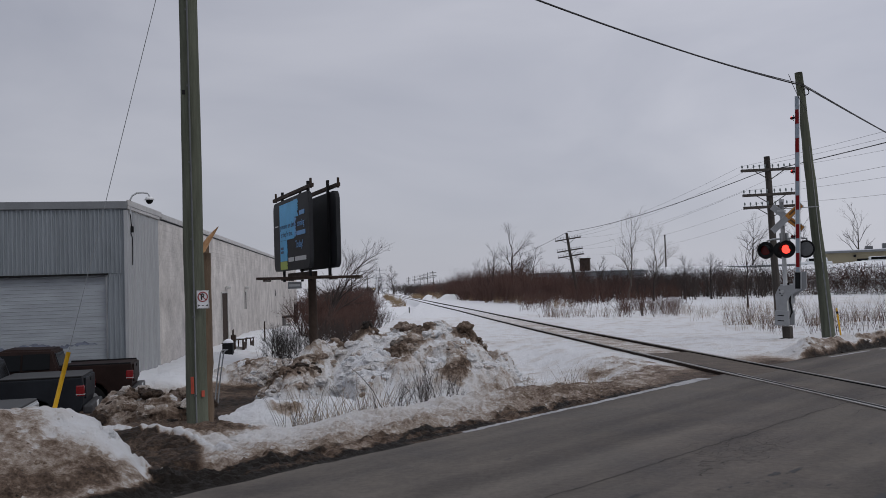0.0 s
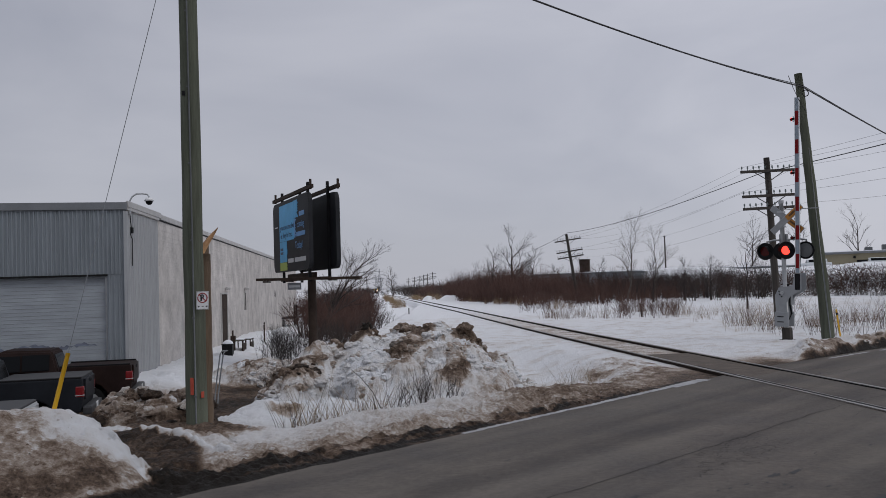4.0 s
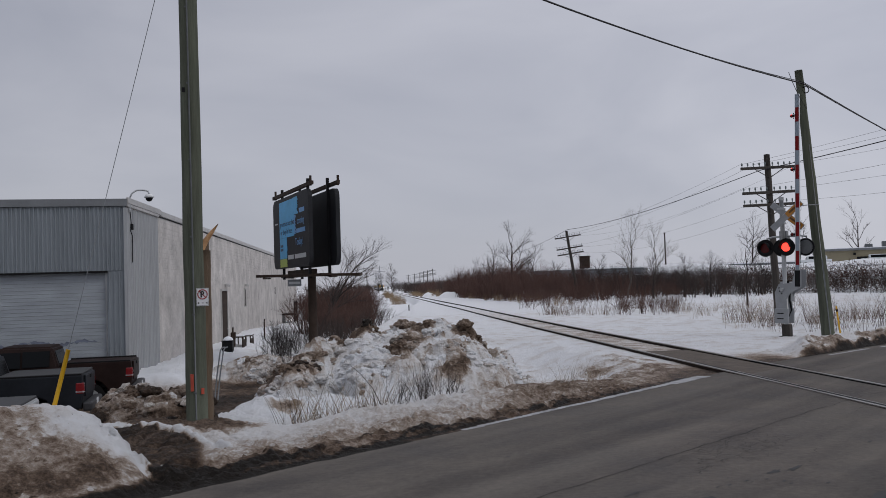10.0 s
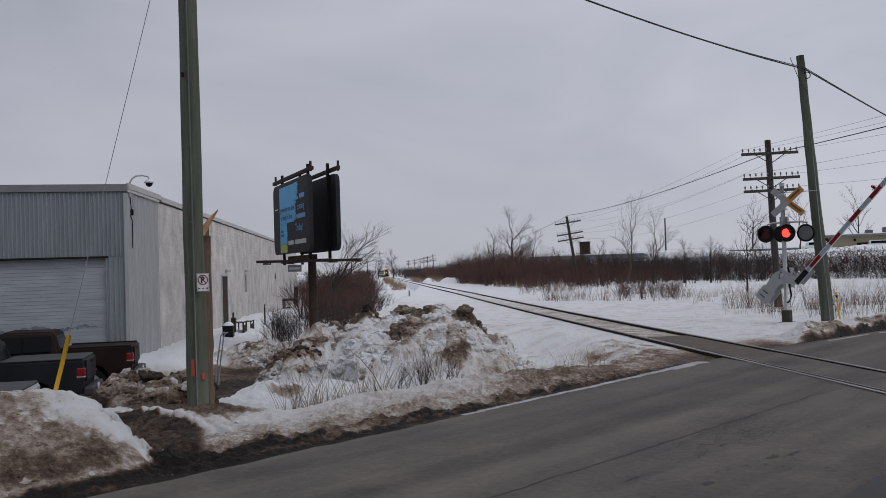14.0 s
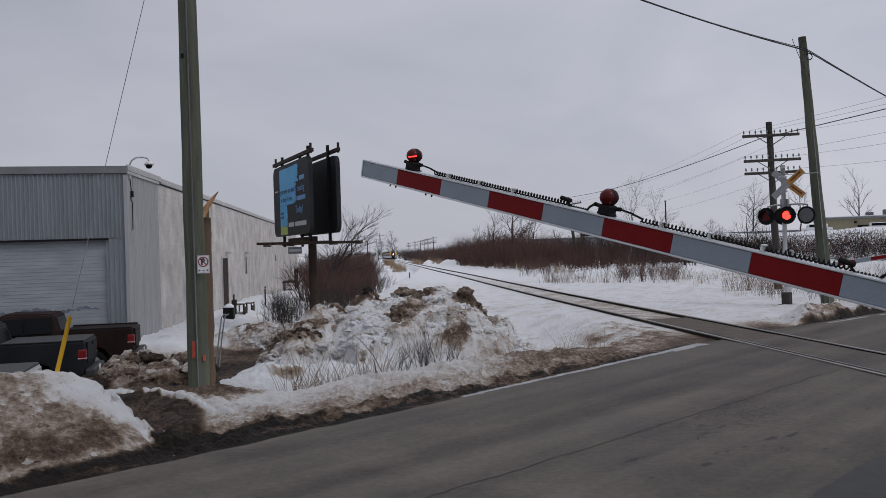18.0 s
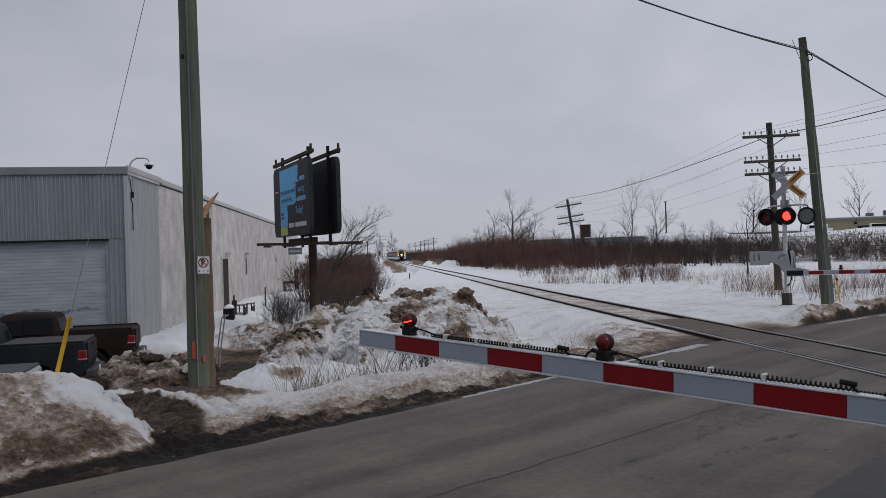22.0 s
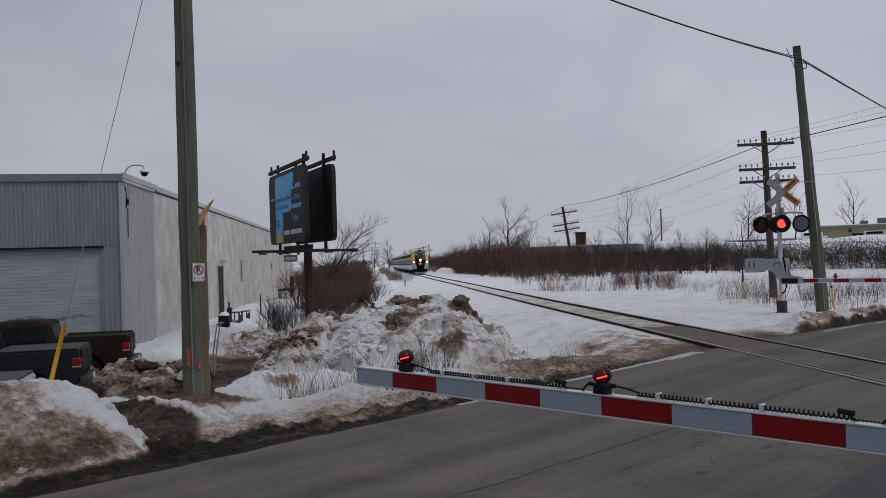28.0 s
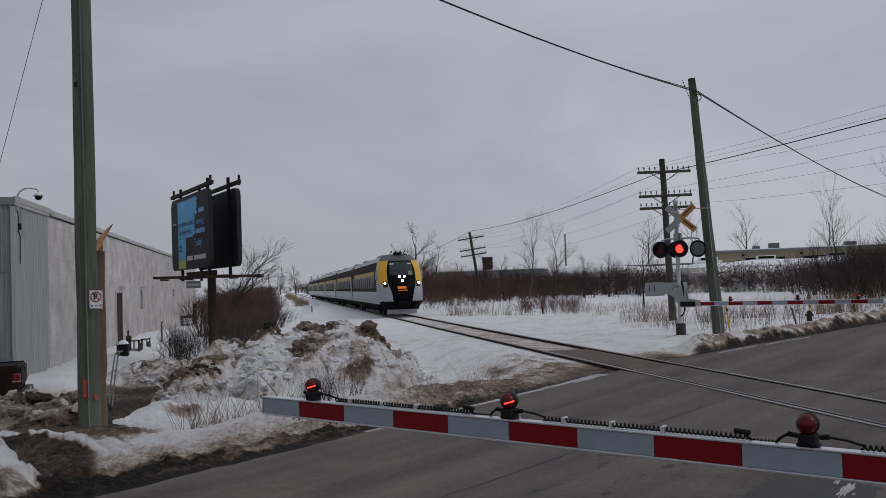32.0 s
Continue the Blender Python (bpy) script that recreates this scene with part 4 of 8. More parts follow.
side_door(19.5, 2.0, -1.2, 1.95, "tall brown steel door in the block wall")
side_door(29.2, 0.55, 0.9, 2.0, "narrow brown shuttered opening in the block wall")
for x, z in ((21.2, 2.25), (29.6, 2.25)):
    lamp = thing("wall_lamp", "pale twin wall lamp over a side opening", "lamp", M_S @ pose(x, 0.02, z) @ Matrix.Scale(0.75, 4))
    part("backplate", bx(0.3, 0.05, 0.2, 0, 0.02, 0, 0.01), M_FLASH, lamp)
    for sx in (-0.32, 0.32):
        part("head", bx(0.34, 0.25, 0.2, sx, 0.2, 0.03, 0.03, rx=-20), M_FLASH, lamp)
        part("bracket", bar([(sx * 0.3, 0.03, 0), (sx, 0.14, 0.02)], 0.025), M_FLASH, lamp)
vent = thing("wall_vent", "small dark louvred vent in the block wall", "vent", M_S @ pose(50, 0.01, 1.6))
for i in range(6):
    part("slat", bx(0.5, 0.05, 0.06, 0, 0.02, i * 0.1, 0.005, rx=30), M_DARK, vent)
# conduit and cable at the corner
cable = thing("wall_cable", "black cable and junction box hanging on the corner", "cable", M_S @ pose(0.35, 0.05, 0))
part("wire", bar([(0, 0, 4.7), (0.05, 0.02, 4.3), (-0.04, 0.02, 4.05), (0.12, 0.03, 3.9), (0.12, 0.02, 3.0)], 0.018, 6), M_DARK, cable)
part("junction_box", bx(0.14, 0.08, 0.2, 0.1, 0.03, 4.2, 0.01), M_DARK, cable)
# security camera on a gooseneck
secam = thing("security_camera", "white dome security camera on a curved roof bracket", "camera", M_S @ pose(0.3, 0.05, ZR - 0.2))
part("arm", bar([(0, 0, -0.1), (0, 0, 0.25), (0.02, 0.08, 0.42), (0.06, 0.22, 0.52), (0.10, 0.42, 0.53), (0.12, 0.58, 0.50), (0.12, 0.62, 0.40)], 0.028), M_GALV, secam, smooth=True)
part("housing", dsc(0.17, 0.11, pose(0.12, 0.62, 0.33), 20, 0.10), M_SIGNWHITE, secam, smooth=True)
bmd = bmesh.new()
bmesh.ops.create_uvsphere(bmd, u_segments=16, v_segments=10, radius=0.12, matrix=pose(0.12, 0.62, 0.26))
part("dome", bmd, M_GLASSDARK, secam, "dark camera dome", smooth=True)
part("bracket", bx(0.12, 0.1, 0.25, 0, -0.02, -0.05, 0.01), M_GALV, secam)

# clutter along the side wall
def at_wall(x, out):
    p = M_S @ Vector((x, out, 0))
    return M_S @ pose(x, out, land_z(p.x, p.y) - 0.14 - M_S.translation.z)


tote = thing("waste_bin", "dark waste bin capped with snow beside the wall", "bin", at_wall(11.0, 1.6) @ Matrix.Scale(0.52, 4))
bmb = bmesh.new()
box(bmb, 1.0, 0.9, 1.15, pose(0, 0, 0.58), 0.06)
part("body", bmb, M_DARK, tote)
part("lid", bx(1.06, 0.98, 0.08, 0, 0, 1.2, 0.03), M_DARK, tote)
bms = bmesh.new()
bmesh.ops.create_icosphere(bms, subdivisions=3, radius=0.5, matrix=pose(0, 0, 1.22) @ Matrix.Diagonal((1, 0.9, 0.72, 1)))
for v in bms.verts:
    v.co += v.normal * 0.05 * (noise.noise(v.co * 3) if v.co.z > 1.2 else 0)
    v.co.z = max(v.co.z, 1.2)
tagged(part("snow_cap", bms, M_ROOFSNOW, tote, "rounded cap of snow", smooth=True))
for i, (x, z) in enumerate(((14.4, 1.1), (17.4, 1.1))):
    tb = thing("work_bench", "weathered brown timber bench with snow on top", "bench", at_wall(x, 1.7) @ Matrix.Scale(0.52, 4))
    for k in range(4):
        part("board", bx(2.6, 0.22, 0.06, 0, -0.36 + k * 0.24, z, 0.008), M_DKBROWN, tb)
    for sx in (-1.1, 1.1):
        for sy in (-0.35, 0.35):
            part("leg", bx(0.1, 0.1, z, sx, sy, z / 2, 0.006), M_DKBROWN, tb)
    part("front_panel", bx(2.3, 0.05, z * 0.7, 0, 0.40, z * 0.42, 0.008), M_DKBROWN, tb)
    part("snow_cap", bx(1.6, 0.7, 0.10, 0.3, 0, z + 0.08, 0.04), M_ROOFSNOW, tb, "thin crust of snow")
gas = thing("gas_meter", "brown gas meter and pipes standing at the wall", "meter", at_wall(13.0, 1.5) @ Matrix.Scale(0.62, 4))
part("body", bx(0.5, 0.35, 0.5, 0, 0.1, 1.1, 0.05), M_DKBROWN, gas)
part("pipe", bar([(-0.35, 0.1, 0.0), (-0.35, 0.1, 1.7), (0, 0.1, 1.75), (0, 0.1, 1.3)], 0.045), M_DKBROWN, gas)
part("pipe", bar([(0.3, 0.1, 0.0), (0.3, 0.1, 1.0)], 0.045), M_DKBROWN, gas)
bol = thing("vent_pipe", "bent grey steel vent pipe beside the wall", "pipe", at_wall(22.5, 2.0) @ Matrix.Scale(0.62, 4))
part("pipe", bar([(0, 0, 0), (0, 0, 1.75), (0.06, 0, 1.9), (0.3, 0, 1.95)], 0.07), M_DKBROWN, bol, smooth=True)
rack = thing("steel_stair", "dark steel landing and rail at the far end of the wall", "stair", M_S @ pose(58, 1.2, -1.0))
for z in (0.7, 1.2, 1.7):
    part("rail", bar([(-2, 0, z), (2, 0, z)], 0.04, 6), M_DARK, rack)
for x in (-2, -0.7, 0.7, 2):
    part("post", bar([(x, 0, -0.2), (x, 0, 1.7)], 0.05, 6), M_DARK, rack)
part("deck", bx(4.2, 1.4, 0.12, 0, -0.5, 0.5, 0.01), M_DARK, rack)

# ---- parked pickups ----
def pickup(name, label, paint, m, tonneau=False):
    """A crew-cab pickup: tail at the origin, nose towards +x, left flank at y = 0 facing -y."""
    t = thing(name, label, "pickup truck", m)
    W = 1.98

    def flank(bm, prof, y0, y1):
        a = [bm.verts.new((x, y0, z)) for x, z in prof]
        b = [bm.verts.new((x, y1, z)) for x, z in prof]
        n = len(prof)
        bm.faces.new(a)
        bm.faces.new(b[::-1])
        for i in range(n):
            bm.faces.new((a[i], b[i], b[(i + 1) % n], a[(i + 1) % n]))
        bmesh.ops.recalc_face_normals(bm, faces=bm.faces)
        bmesh.ops.bevel(bm, geom=list(bm.edges), offset=0.035, segments=2, affect='EDGES', profile=0.6)
        return bm

    def arch(cx, r=0.50, z0=0.5):
        return [(cx + r * math.cos(a), max(z0, 0.42 + r * math.sin(a))) for a in np.linspace(math.pi * 0.97, math.pi * 0.03, 8)]

    body = bmesh.new()
    prof = [(0.06, 0.58), (0.0, 1.0), (0.03, 1.40), (1.95, 1.40), (1.97, 1.30), (4.35, 1.24), (5.45, 1.14), (5.75, 0.95), (5.78, 0.55)]
    low = arch(4.75)[::-1] + arch(1.15)[::-1]
    flank(body, prof + low, 0, W)
    part("body", body, paint, t)
    cab = bmesh.new()
    a = [(1.98, 1.22, 0.05), (2.18, 1.90, 0.20), (3.55, 1.93, 0.22), (4.35, 1.26, 0.07)]
    va = [cab.verts.new((x, i, z)) for x, z, i in a]
    vb = [cab.verts.new((x, W - i, z)) for x, z, i in a]
    cab.faces.new(va)
    cab.faces.new(vb[::-1])
    for i in range(4):
        cab.faces.new((va[i], vb[i], vb[(i + 1) % 4], va[(i + 1) % 4]))
    bmesh.ops.recalc_face_normals(cab, faces=cab.faces)
    bmesh.ops.bevel(cab, geom=list(cab.edges), offset=0.06, segments=3, affect='EDGES')
    part("cab", cab, paint, t)
    part("rear_window", bx(0.03, 1.35, 0.40, 2.085, W / 2, 1.58, 0.01, ry=16), M_GLASSDARK, t)
    for sy, yy in ((-1, 0.10), (1, W - 0.10)):
        part("side_window", bx(0.72, 0.02, 0.46, 2.60, yy, 1.56, 0.01, rx=sy * 13), M_GLASSDARK, t)
        part("side_window", bx(0.74, 0.02, 0.46, 3.38, yy, 1.55, 0.01, rx=sy * 13), M_GLASSDARK, t)
        part("wing_mirror", bx(0.14, 0.22, 0.24, 3.85, yy + sy * 0.20, 1.38, 0.04), M_DARK, t)
        part("door_handle", bx(0.16, 0.03, 0.04, 2.75, W / 2 + sy * (W / 2 + 0.005), 1.12, 0.01), M_DARK, t)
        lamp = part("tail_lamp", bx(0.20, 0.15, 0.27, 0.085, 0.068 if sy < 0 else W - 0.068, 1.08, 0.03), M_TAIL, t, "dull red tail lamp")
        part("reverse_lens", bx(0.204, 0.154, 0.05, 0.085, 0.068 if sy < 0 else W - 0.068, 0.99, 0.02), M_GALV, lamp)
        part("bed_rail", bx(1.9, 0.10, 0.04, 1.0, 0.06 if sy < 0 else W - 0.06, 1.415, 0.012), M_DARK, t)
    part("bumper", bx(0.22, 1.94, 0.22, -0.08, W / 2, 0.62, 0.05), M_BUMPER, t, "dull grey rear bumper")
    part("tailgate", bx(0.05, 1.55, 0.52, -0.005, W / 2, 1.12, 0.02), paint, t)
    part("tailgate_handle", bx(0.03, 0.24, 0.09, -0.035, W / 2, 1.30, 0.01), M_DARK, t)
    part("number_plate", bx(0.012, 0.31, 0.15, -0.19, W / 2, 0.66, 0.002), M_SIGNWHITE, t)
    part("front_bumper", bx(0.25, 1.96, 0.3, 5.78, W / 2, 0.62, 0.08), M_BUMPER, t)
    part("underbody", bx(5.2, 1.5, 0.25, 2.9, W / 2, 0.52, 0.02), M_DARK, t)
    if tonneau:
        part("bed_cover", bx(1.92, 1.86, 0.05, 1.0, W / 2, 1.42, 0.02), M_COVER, t, "black vinyl bed cover")
    else:
        part("bed_floor", bx(1.8, 1.6, 0.06, 1.0, W / 2, 0.95), M_DARK, t)
    for wx in (1.15, 4.75):
        for wy, s in ((0.13, -1), (W - 0.13, 1)):
            w = part("wheel", dsc(0.40, 0.26, pose(wx, wy, 0.40, 90, 0, 0), 24), M_BLACKRUB, t)
            part("rim", dsc(0.24, 0.03, pose(wx, wy + s * 0.125, 0.40, 90, 0, 0), 20), M_GALV, w)
    return t


M_TAIL = mat("red_tail_lens", (0.19, 0.010, 0.012), 0.2, 0, 0.2, 20, spec=0.6)
M_BUMPER = mat("dull_steel_bumper", (0.055, 0.055, 0.058), 0.5, 0.4, 0.2, 6)
M_COVER = mat("black_vinyl_cover", (0.035, 0.036, 0.038), 0.6, 0, 0.2, 5)
P_BLACK = mat("dirty_black_paint", (0.013, 0.015, 0.019), 0.50, 0, 0.35, 1.5, spec=0.16)
P_BROWN = mat("dirty_brown_paint", (0.020, 0.0115, 0.010), 0.55, 0, 0.35, 1.5, spec=0.10)
P_SILVER = mat("dirty_silver_paint", (0.42, 0.43, 0.44), 0.4, 0.2, 0.2, 1.5)
TH = 180 + math.degrees(math.atan2(0.2411, 0.9705))


def park(x, y):
    return pose(x, y, -1.40, 0, 0, TH) @ Matrix.Translation((0, -1.98, 0))


pickup("pickup_truck", "dark brown crew-cab pickup parked at the garage door", P_BROWN, park(-9.12, 26.0))
pickup("pickup_truck", "black pickup with a vinyl bed cover parked in the yard", P_BLACK, park(-8.88, 21.9), True)
pickup("pickup_truck", "silver pickup with a black bed cover parked in the yard", P_SILVER, park(-7.42, 15.45), True)

# bent steel pipes leaning in the yard behind the pole
rail_loop = thing("pipe_rail", "bent grey steel pipe rail leaning in the yard snow", "rail", pose(-6.82, 26.2, land_z(-6.82, 26.2) - 0.1))
for dx in (0.0, 0.09):
    part("pipe", bar([(dx, 0, 0), (0.10 + dx, 0.02, 0.9), (0.21 + dx, 0.03, 1.60), (0.25 + dx, 0.08, 1.68), (0.26 + dx, 0.3, 1.68)], 0.020, 8), M_FASCIA, rail_loop, smooth=True)

# ---- billboard ----
BB = Vector((-5.05, 34.2, -0.5))
bb = thing("billboard", "weathered double-sided roadside billboard on a rusty steel post", "billboard", pose(*BB))
part("post", bar([(0, 0, -0.6), (0, 0, 3.0)], [0.18, 0.16], 14), M_DKBROWN, bb, smooth=True)
NEARE, FARE = Vector((-4.86, 33.0, 0)), Vector((-7.15, 38.2, 0))
BDIR = (FARE - NEARE).normalized()
BOUT = Vector((-BDIR.y, BDIR.x, 0))
BLEN = (FARE - NEARE).length
M_POSTER = mat("black_poster_vinyl", (0.020, 0.021, 0.024), 0.6, 0, 0.25, 2, spec=0.15)
M_POSTBLUE = mat("bright_blue_poster", (0.055, 0.32, 0.58), 0.5, 0, 0.22, 1.2)
M_POSTLIME = mat("lime_poster", (0.30, 0.38, 0.06), 0.5, 0, 0.15, 2)
M_POSTINK = mat("pale_blue_ink", (0.10, 0.26, 0.50), 0.5, 0, 0.15, 4)
M_POSTWHITE = mat("white_poster_ink", (0.42, 0.43, 0.44), 0.5, 0, 0.1, 4)


def rounded(w, h, d, r, seg=6):
    bm = bmesh.new()
    pts = []
    for cx, cz, a0 in ((w / 2 - r, h / 2 - r, 0), (-w / 2 + r, h / 2 - r, 90), (-w / 2 + r, -h / 2 + r, 180), (w / 2 - r, -h / 2 + r, 270)):
        pts += [(cx + r * math.cos(radians(a0 + 90 * k / seg)), cz + r * math.sin(radians(a0 + 90 * k / seg))) for k in range(seg + 1)]
    a = [bm.verts.new((x, -d / 2, z)) for x, z in pts]
    b = [bm.verts.new((x, d / 2, z)) for x, z in pts]
    bm.faces.new(a)
    bm.faces.new(b[::-1])
    for i in range(len(a)):
        bm.faces.new((a[i], b[i], b[(i + 1) % len(a)], a[(i + 1) % len(a)]))
    bmesh.ops.recalc_face_normals(bm, faces=bm.faces)
    return bm


def panel_frame(near, out):
    """Local x runs from the far edge to the near edge, local -y looks out of the face."""
    m = Matrix.Identity(4)
    ax = -BDIR
    ay = -out
    for r in range(3):
        m[r][0], m[r][1], m[r][2] = ax[r], ay[r], (0, 0, 1)[r]
    m.translation = near + BDIR * (BLEN / 2) - Vector((BB.x, BB.y, BB.z)) + Vector((0, 0, 4.22))
    return m


BH = 2.88
left_out = BOUT if BOUT.x < 0 else -BOUT
MA = panel_frame(NEARE, left_out)
MB = panel_frame(NEARE + Vector((1.0, 0.15, 0.0)), -left_out)
for which, mm in (("face", MA), ("back", MB)):
    pn = part("panel", rounded(BLEN, BH, 0.16, 0.35), M_POSTER, bb, "black poster panel with rounded corners")
    pn.matrix_basis = mm
    for z in (BH / 2 + 0.18,):
        o = part("beam", bx(BLEN + 0.5, 0.12, 0.14, 0, 0.02, z, 0.01), M_DKBROWN, bb)
        o.matrix_basis = mm
    for x in (-BLEN * 0.36, BLEN * 0.36):
        o = part("upright", bx(0.12, 0.10, BH + 0.9, x, 0.14, 0.0, 0.01), M_DARK, bb)
        o.matrix_basis = mm
    for x in (-BLEN / 2 + 0.2, BLEN / 2 + 0.1):
        o = part("lug", bx(0.08, 0.08, 0.38, x, 0.0, BH / 2 + 0.26, 0.01), M_DKBROWN, bb)
        o.matrix_basis = mm


def poster(name, bm, material, label=""):
    o = part(name, bm, material, bb, label)
    o.matrix_basis = MA
    return o


# poster left from two torn bills, with plain bars where words cannot be read
L2 = BLEN / 2
def torn(x0, x1, z0, z1, y, seed, tear=0.10):
    """A thin sheet of paper, its near edge torn ragged."""
    rnd = random.Random(seed)
    bm = bmesh.new()
    edge = [(x1 + rnd.uniform(-tear, tear), z0 + (z1 - z0) * k / 14) for k in range(15)]
    pts = [(x0, z1), (x0, z0)] + edge
    front = [bm.verts.new((x - L2, y - 0.004, z)) for x, z in pts]
    back = [bm.verts.new((x - L2, y + 0.004, z)) for x, z in pts]
    bm.faces.new(front)
    bm.faces.new(back[::-1])
    for k in range(len(pts)):
        bm.faces.new((front[k], back[k], back[(k + 1) % len(pts)], front[(k + 1) % len(pts)]))
    bmesh.ops.recalc_face_normals(bm, faces=bm.faces)
    return bm


poster("blue_field", torn(1.15, 3.55, -0.20, 1.28, -0.088, 3), M_POSTBLUE, "torn bright blue bill")
poster("blue_field", torn(1.15, 2.35, -1.05, -0.21, -0.088, 4, 0.04), M_POSTBLUE, "torn bright blue bill")
poster("lime_field", torn(1.15, 2.30, -1.39, -1.06, -0.088, 5, 0.04), M_POSTLIME, "lime strip of the blue bill")
poster("torn_strip", torn(3.50, 4.10, 0.62, 1.30, -0.086, 6, 0.14), M_POSTBLUE, "ragged flap of the blue bill")
poster("torn_strip", torn(3.46, 3.80, -0.15, 0.60, -0.086, 7, 0.12), M_POSTINK)
M_POSTNAVY = mat("navy_poster_ink", (0.012, 0.035, 0.085), 0.5, 0, 0.1, 4)
text_part("lettering", "groceries are alwa", 0.315, M_POSTNAVY, bb, MA @ pose(-L2 + 2.42, -0.096, 0.36, 90))
text_part("lettering", "or they're free.", 0.315, M_POSTNAVY, bb, MA @ pose(-L2 + 2.30, -0.096, 0.03, 90))
text_part("lettering", "coming", 0.36, M_POSTINK, bb, MA @ pose(-L2 + 4.55, -0.096, 0.33, 90))
text_part("lettering", "Today!", 0.40, M_POSTINK, bb, MA @ pose(-L2 + 4.25, -0.096, -0.47, 90))
poster("text_bar", bx(0.52, 0.012, 0.05, -L2 + 0.62, -0.092, 0.44, 0.002), M_POSTWHITE)
for z in (-0.52, -0.68):
    poster("text_bar", bx(0.42, 0.012, 0.10, -L2 + 1.5, -0.096, z, 0.002), M_POSTNAVY)
for x, z, w in ((4.75, 0.72, 0.75), (4.55, -0.04, 1.30)):
    poster("text_bar", bx(w, 0.012, 0.17, -L2 + x, -0.092, z, 0.002), M_POSTINK)
for x, w in ((2.95, 0.85), (4.4, 1.65)):
    poster("text_bar", bx(w, 0.012, 0.17, -L2 + x, -0.092, -1.02, 0.002), M_POSTWHITE)
# catwalk under the panels
cw = part("catwalk", bx(4.0, 0.55, 0.10, 0.0, 0.0, 0.0, 0.01), M_DKBROWN, bb, "rusty steel catwalk")
cw.matrix_basis = pose(-0.05, -0.3, 2.93, 0, 0.6, -6)
cw2 = part("catwalk", bx(6.2, 0.42, 0.08, 0.0, 0.0, 0.0, 0.01), M_DKBROWN, bb, "rusty steel catwalk")
cw2.matrix_basis = pose(-0.6, 2.0, 2.95, 0, 0, 114)
for x in (-1.7, -0.8, 0.9, 1.8):
    part("bracket", bx(0.06, 0.7, 0.06, x, -0.3 - x * 0.10, 2.86, 0.005, rz=-10), M_DKBROWN, bb)
part("head_beam", bx(0.3, 3.4, 0.26, -0.6, 1.4, 3.05, 0.02, rz=24), M_DKBROWN, bb)
for x in (1.55, 2.15):
    part("hanger", bx(0.03, 0.03, 0.55, x, -0.5, 2.64), M_DKBROWN, bb)
part("maker_plate", bx(0.52, 0.03, 0.26, -0.62, -0.3, 2.66, 0.01), M_FASCIA, bb, "small grey maker's plate")
part("plate_bar", bx(0.42, 0.012, 0.09, -0.62, -0.322, 2.66, 0.002), M_POSTWHITE, bb)


# ---- level crossing: deck, signals and barriers ----
RDEG = math.degrees(math.atan2(-0.664, 0.747))            # heading of the line across the road


deck = thing("crossing_deck", "muddy brown crossing panels between the rails beside the road", "crossing", Matrix.Identity(4))


def deck_panel(off, half, y0, y1, z):
    ys = np.linspace(y0, y1, 9)
    o = new("panel", sweep([(-half, -0.08), (half, -0.08), (half, z), (half - 0.012, z + 0.006), (-half + 0.012, z + 0.006), (-half, z)], ys, off, M_PLANK, "panel"))
    o.parent = deck


for y0, y1 in ((17.4, 20.4), (20.415, 23.7)):
    deck_panel(0.0, 0.565, y0, y1, -0.022)
for off in (-0.612, 0.612):
    half = 0.030 if off < 0 else 0.012
    o = new("flangeway", sweep([(-half, -0.03), (half, -0.03), (half, 0.004), (-half, 0.004)], np.arange(-3, 20.5, 0.5), off, M_BLACKRUB, "flangeway"))
    o.parent = deck
    tagged(o, "dark rubber groove beside the rail")
o = new("guard_edge", sweep([(-0.012, -0.03), (0.012, -0.03), (0.012, 0.006), (-0.012, 0.006)], np.arange(-3, 18.5, 0.5), -0.565, M_RAILTOP, "guard_edge"))
o.parent = deck
tagged(o, "worn bright steel edge of the groove")

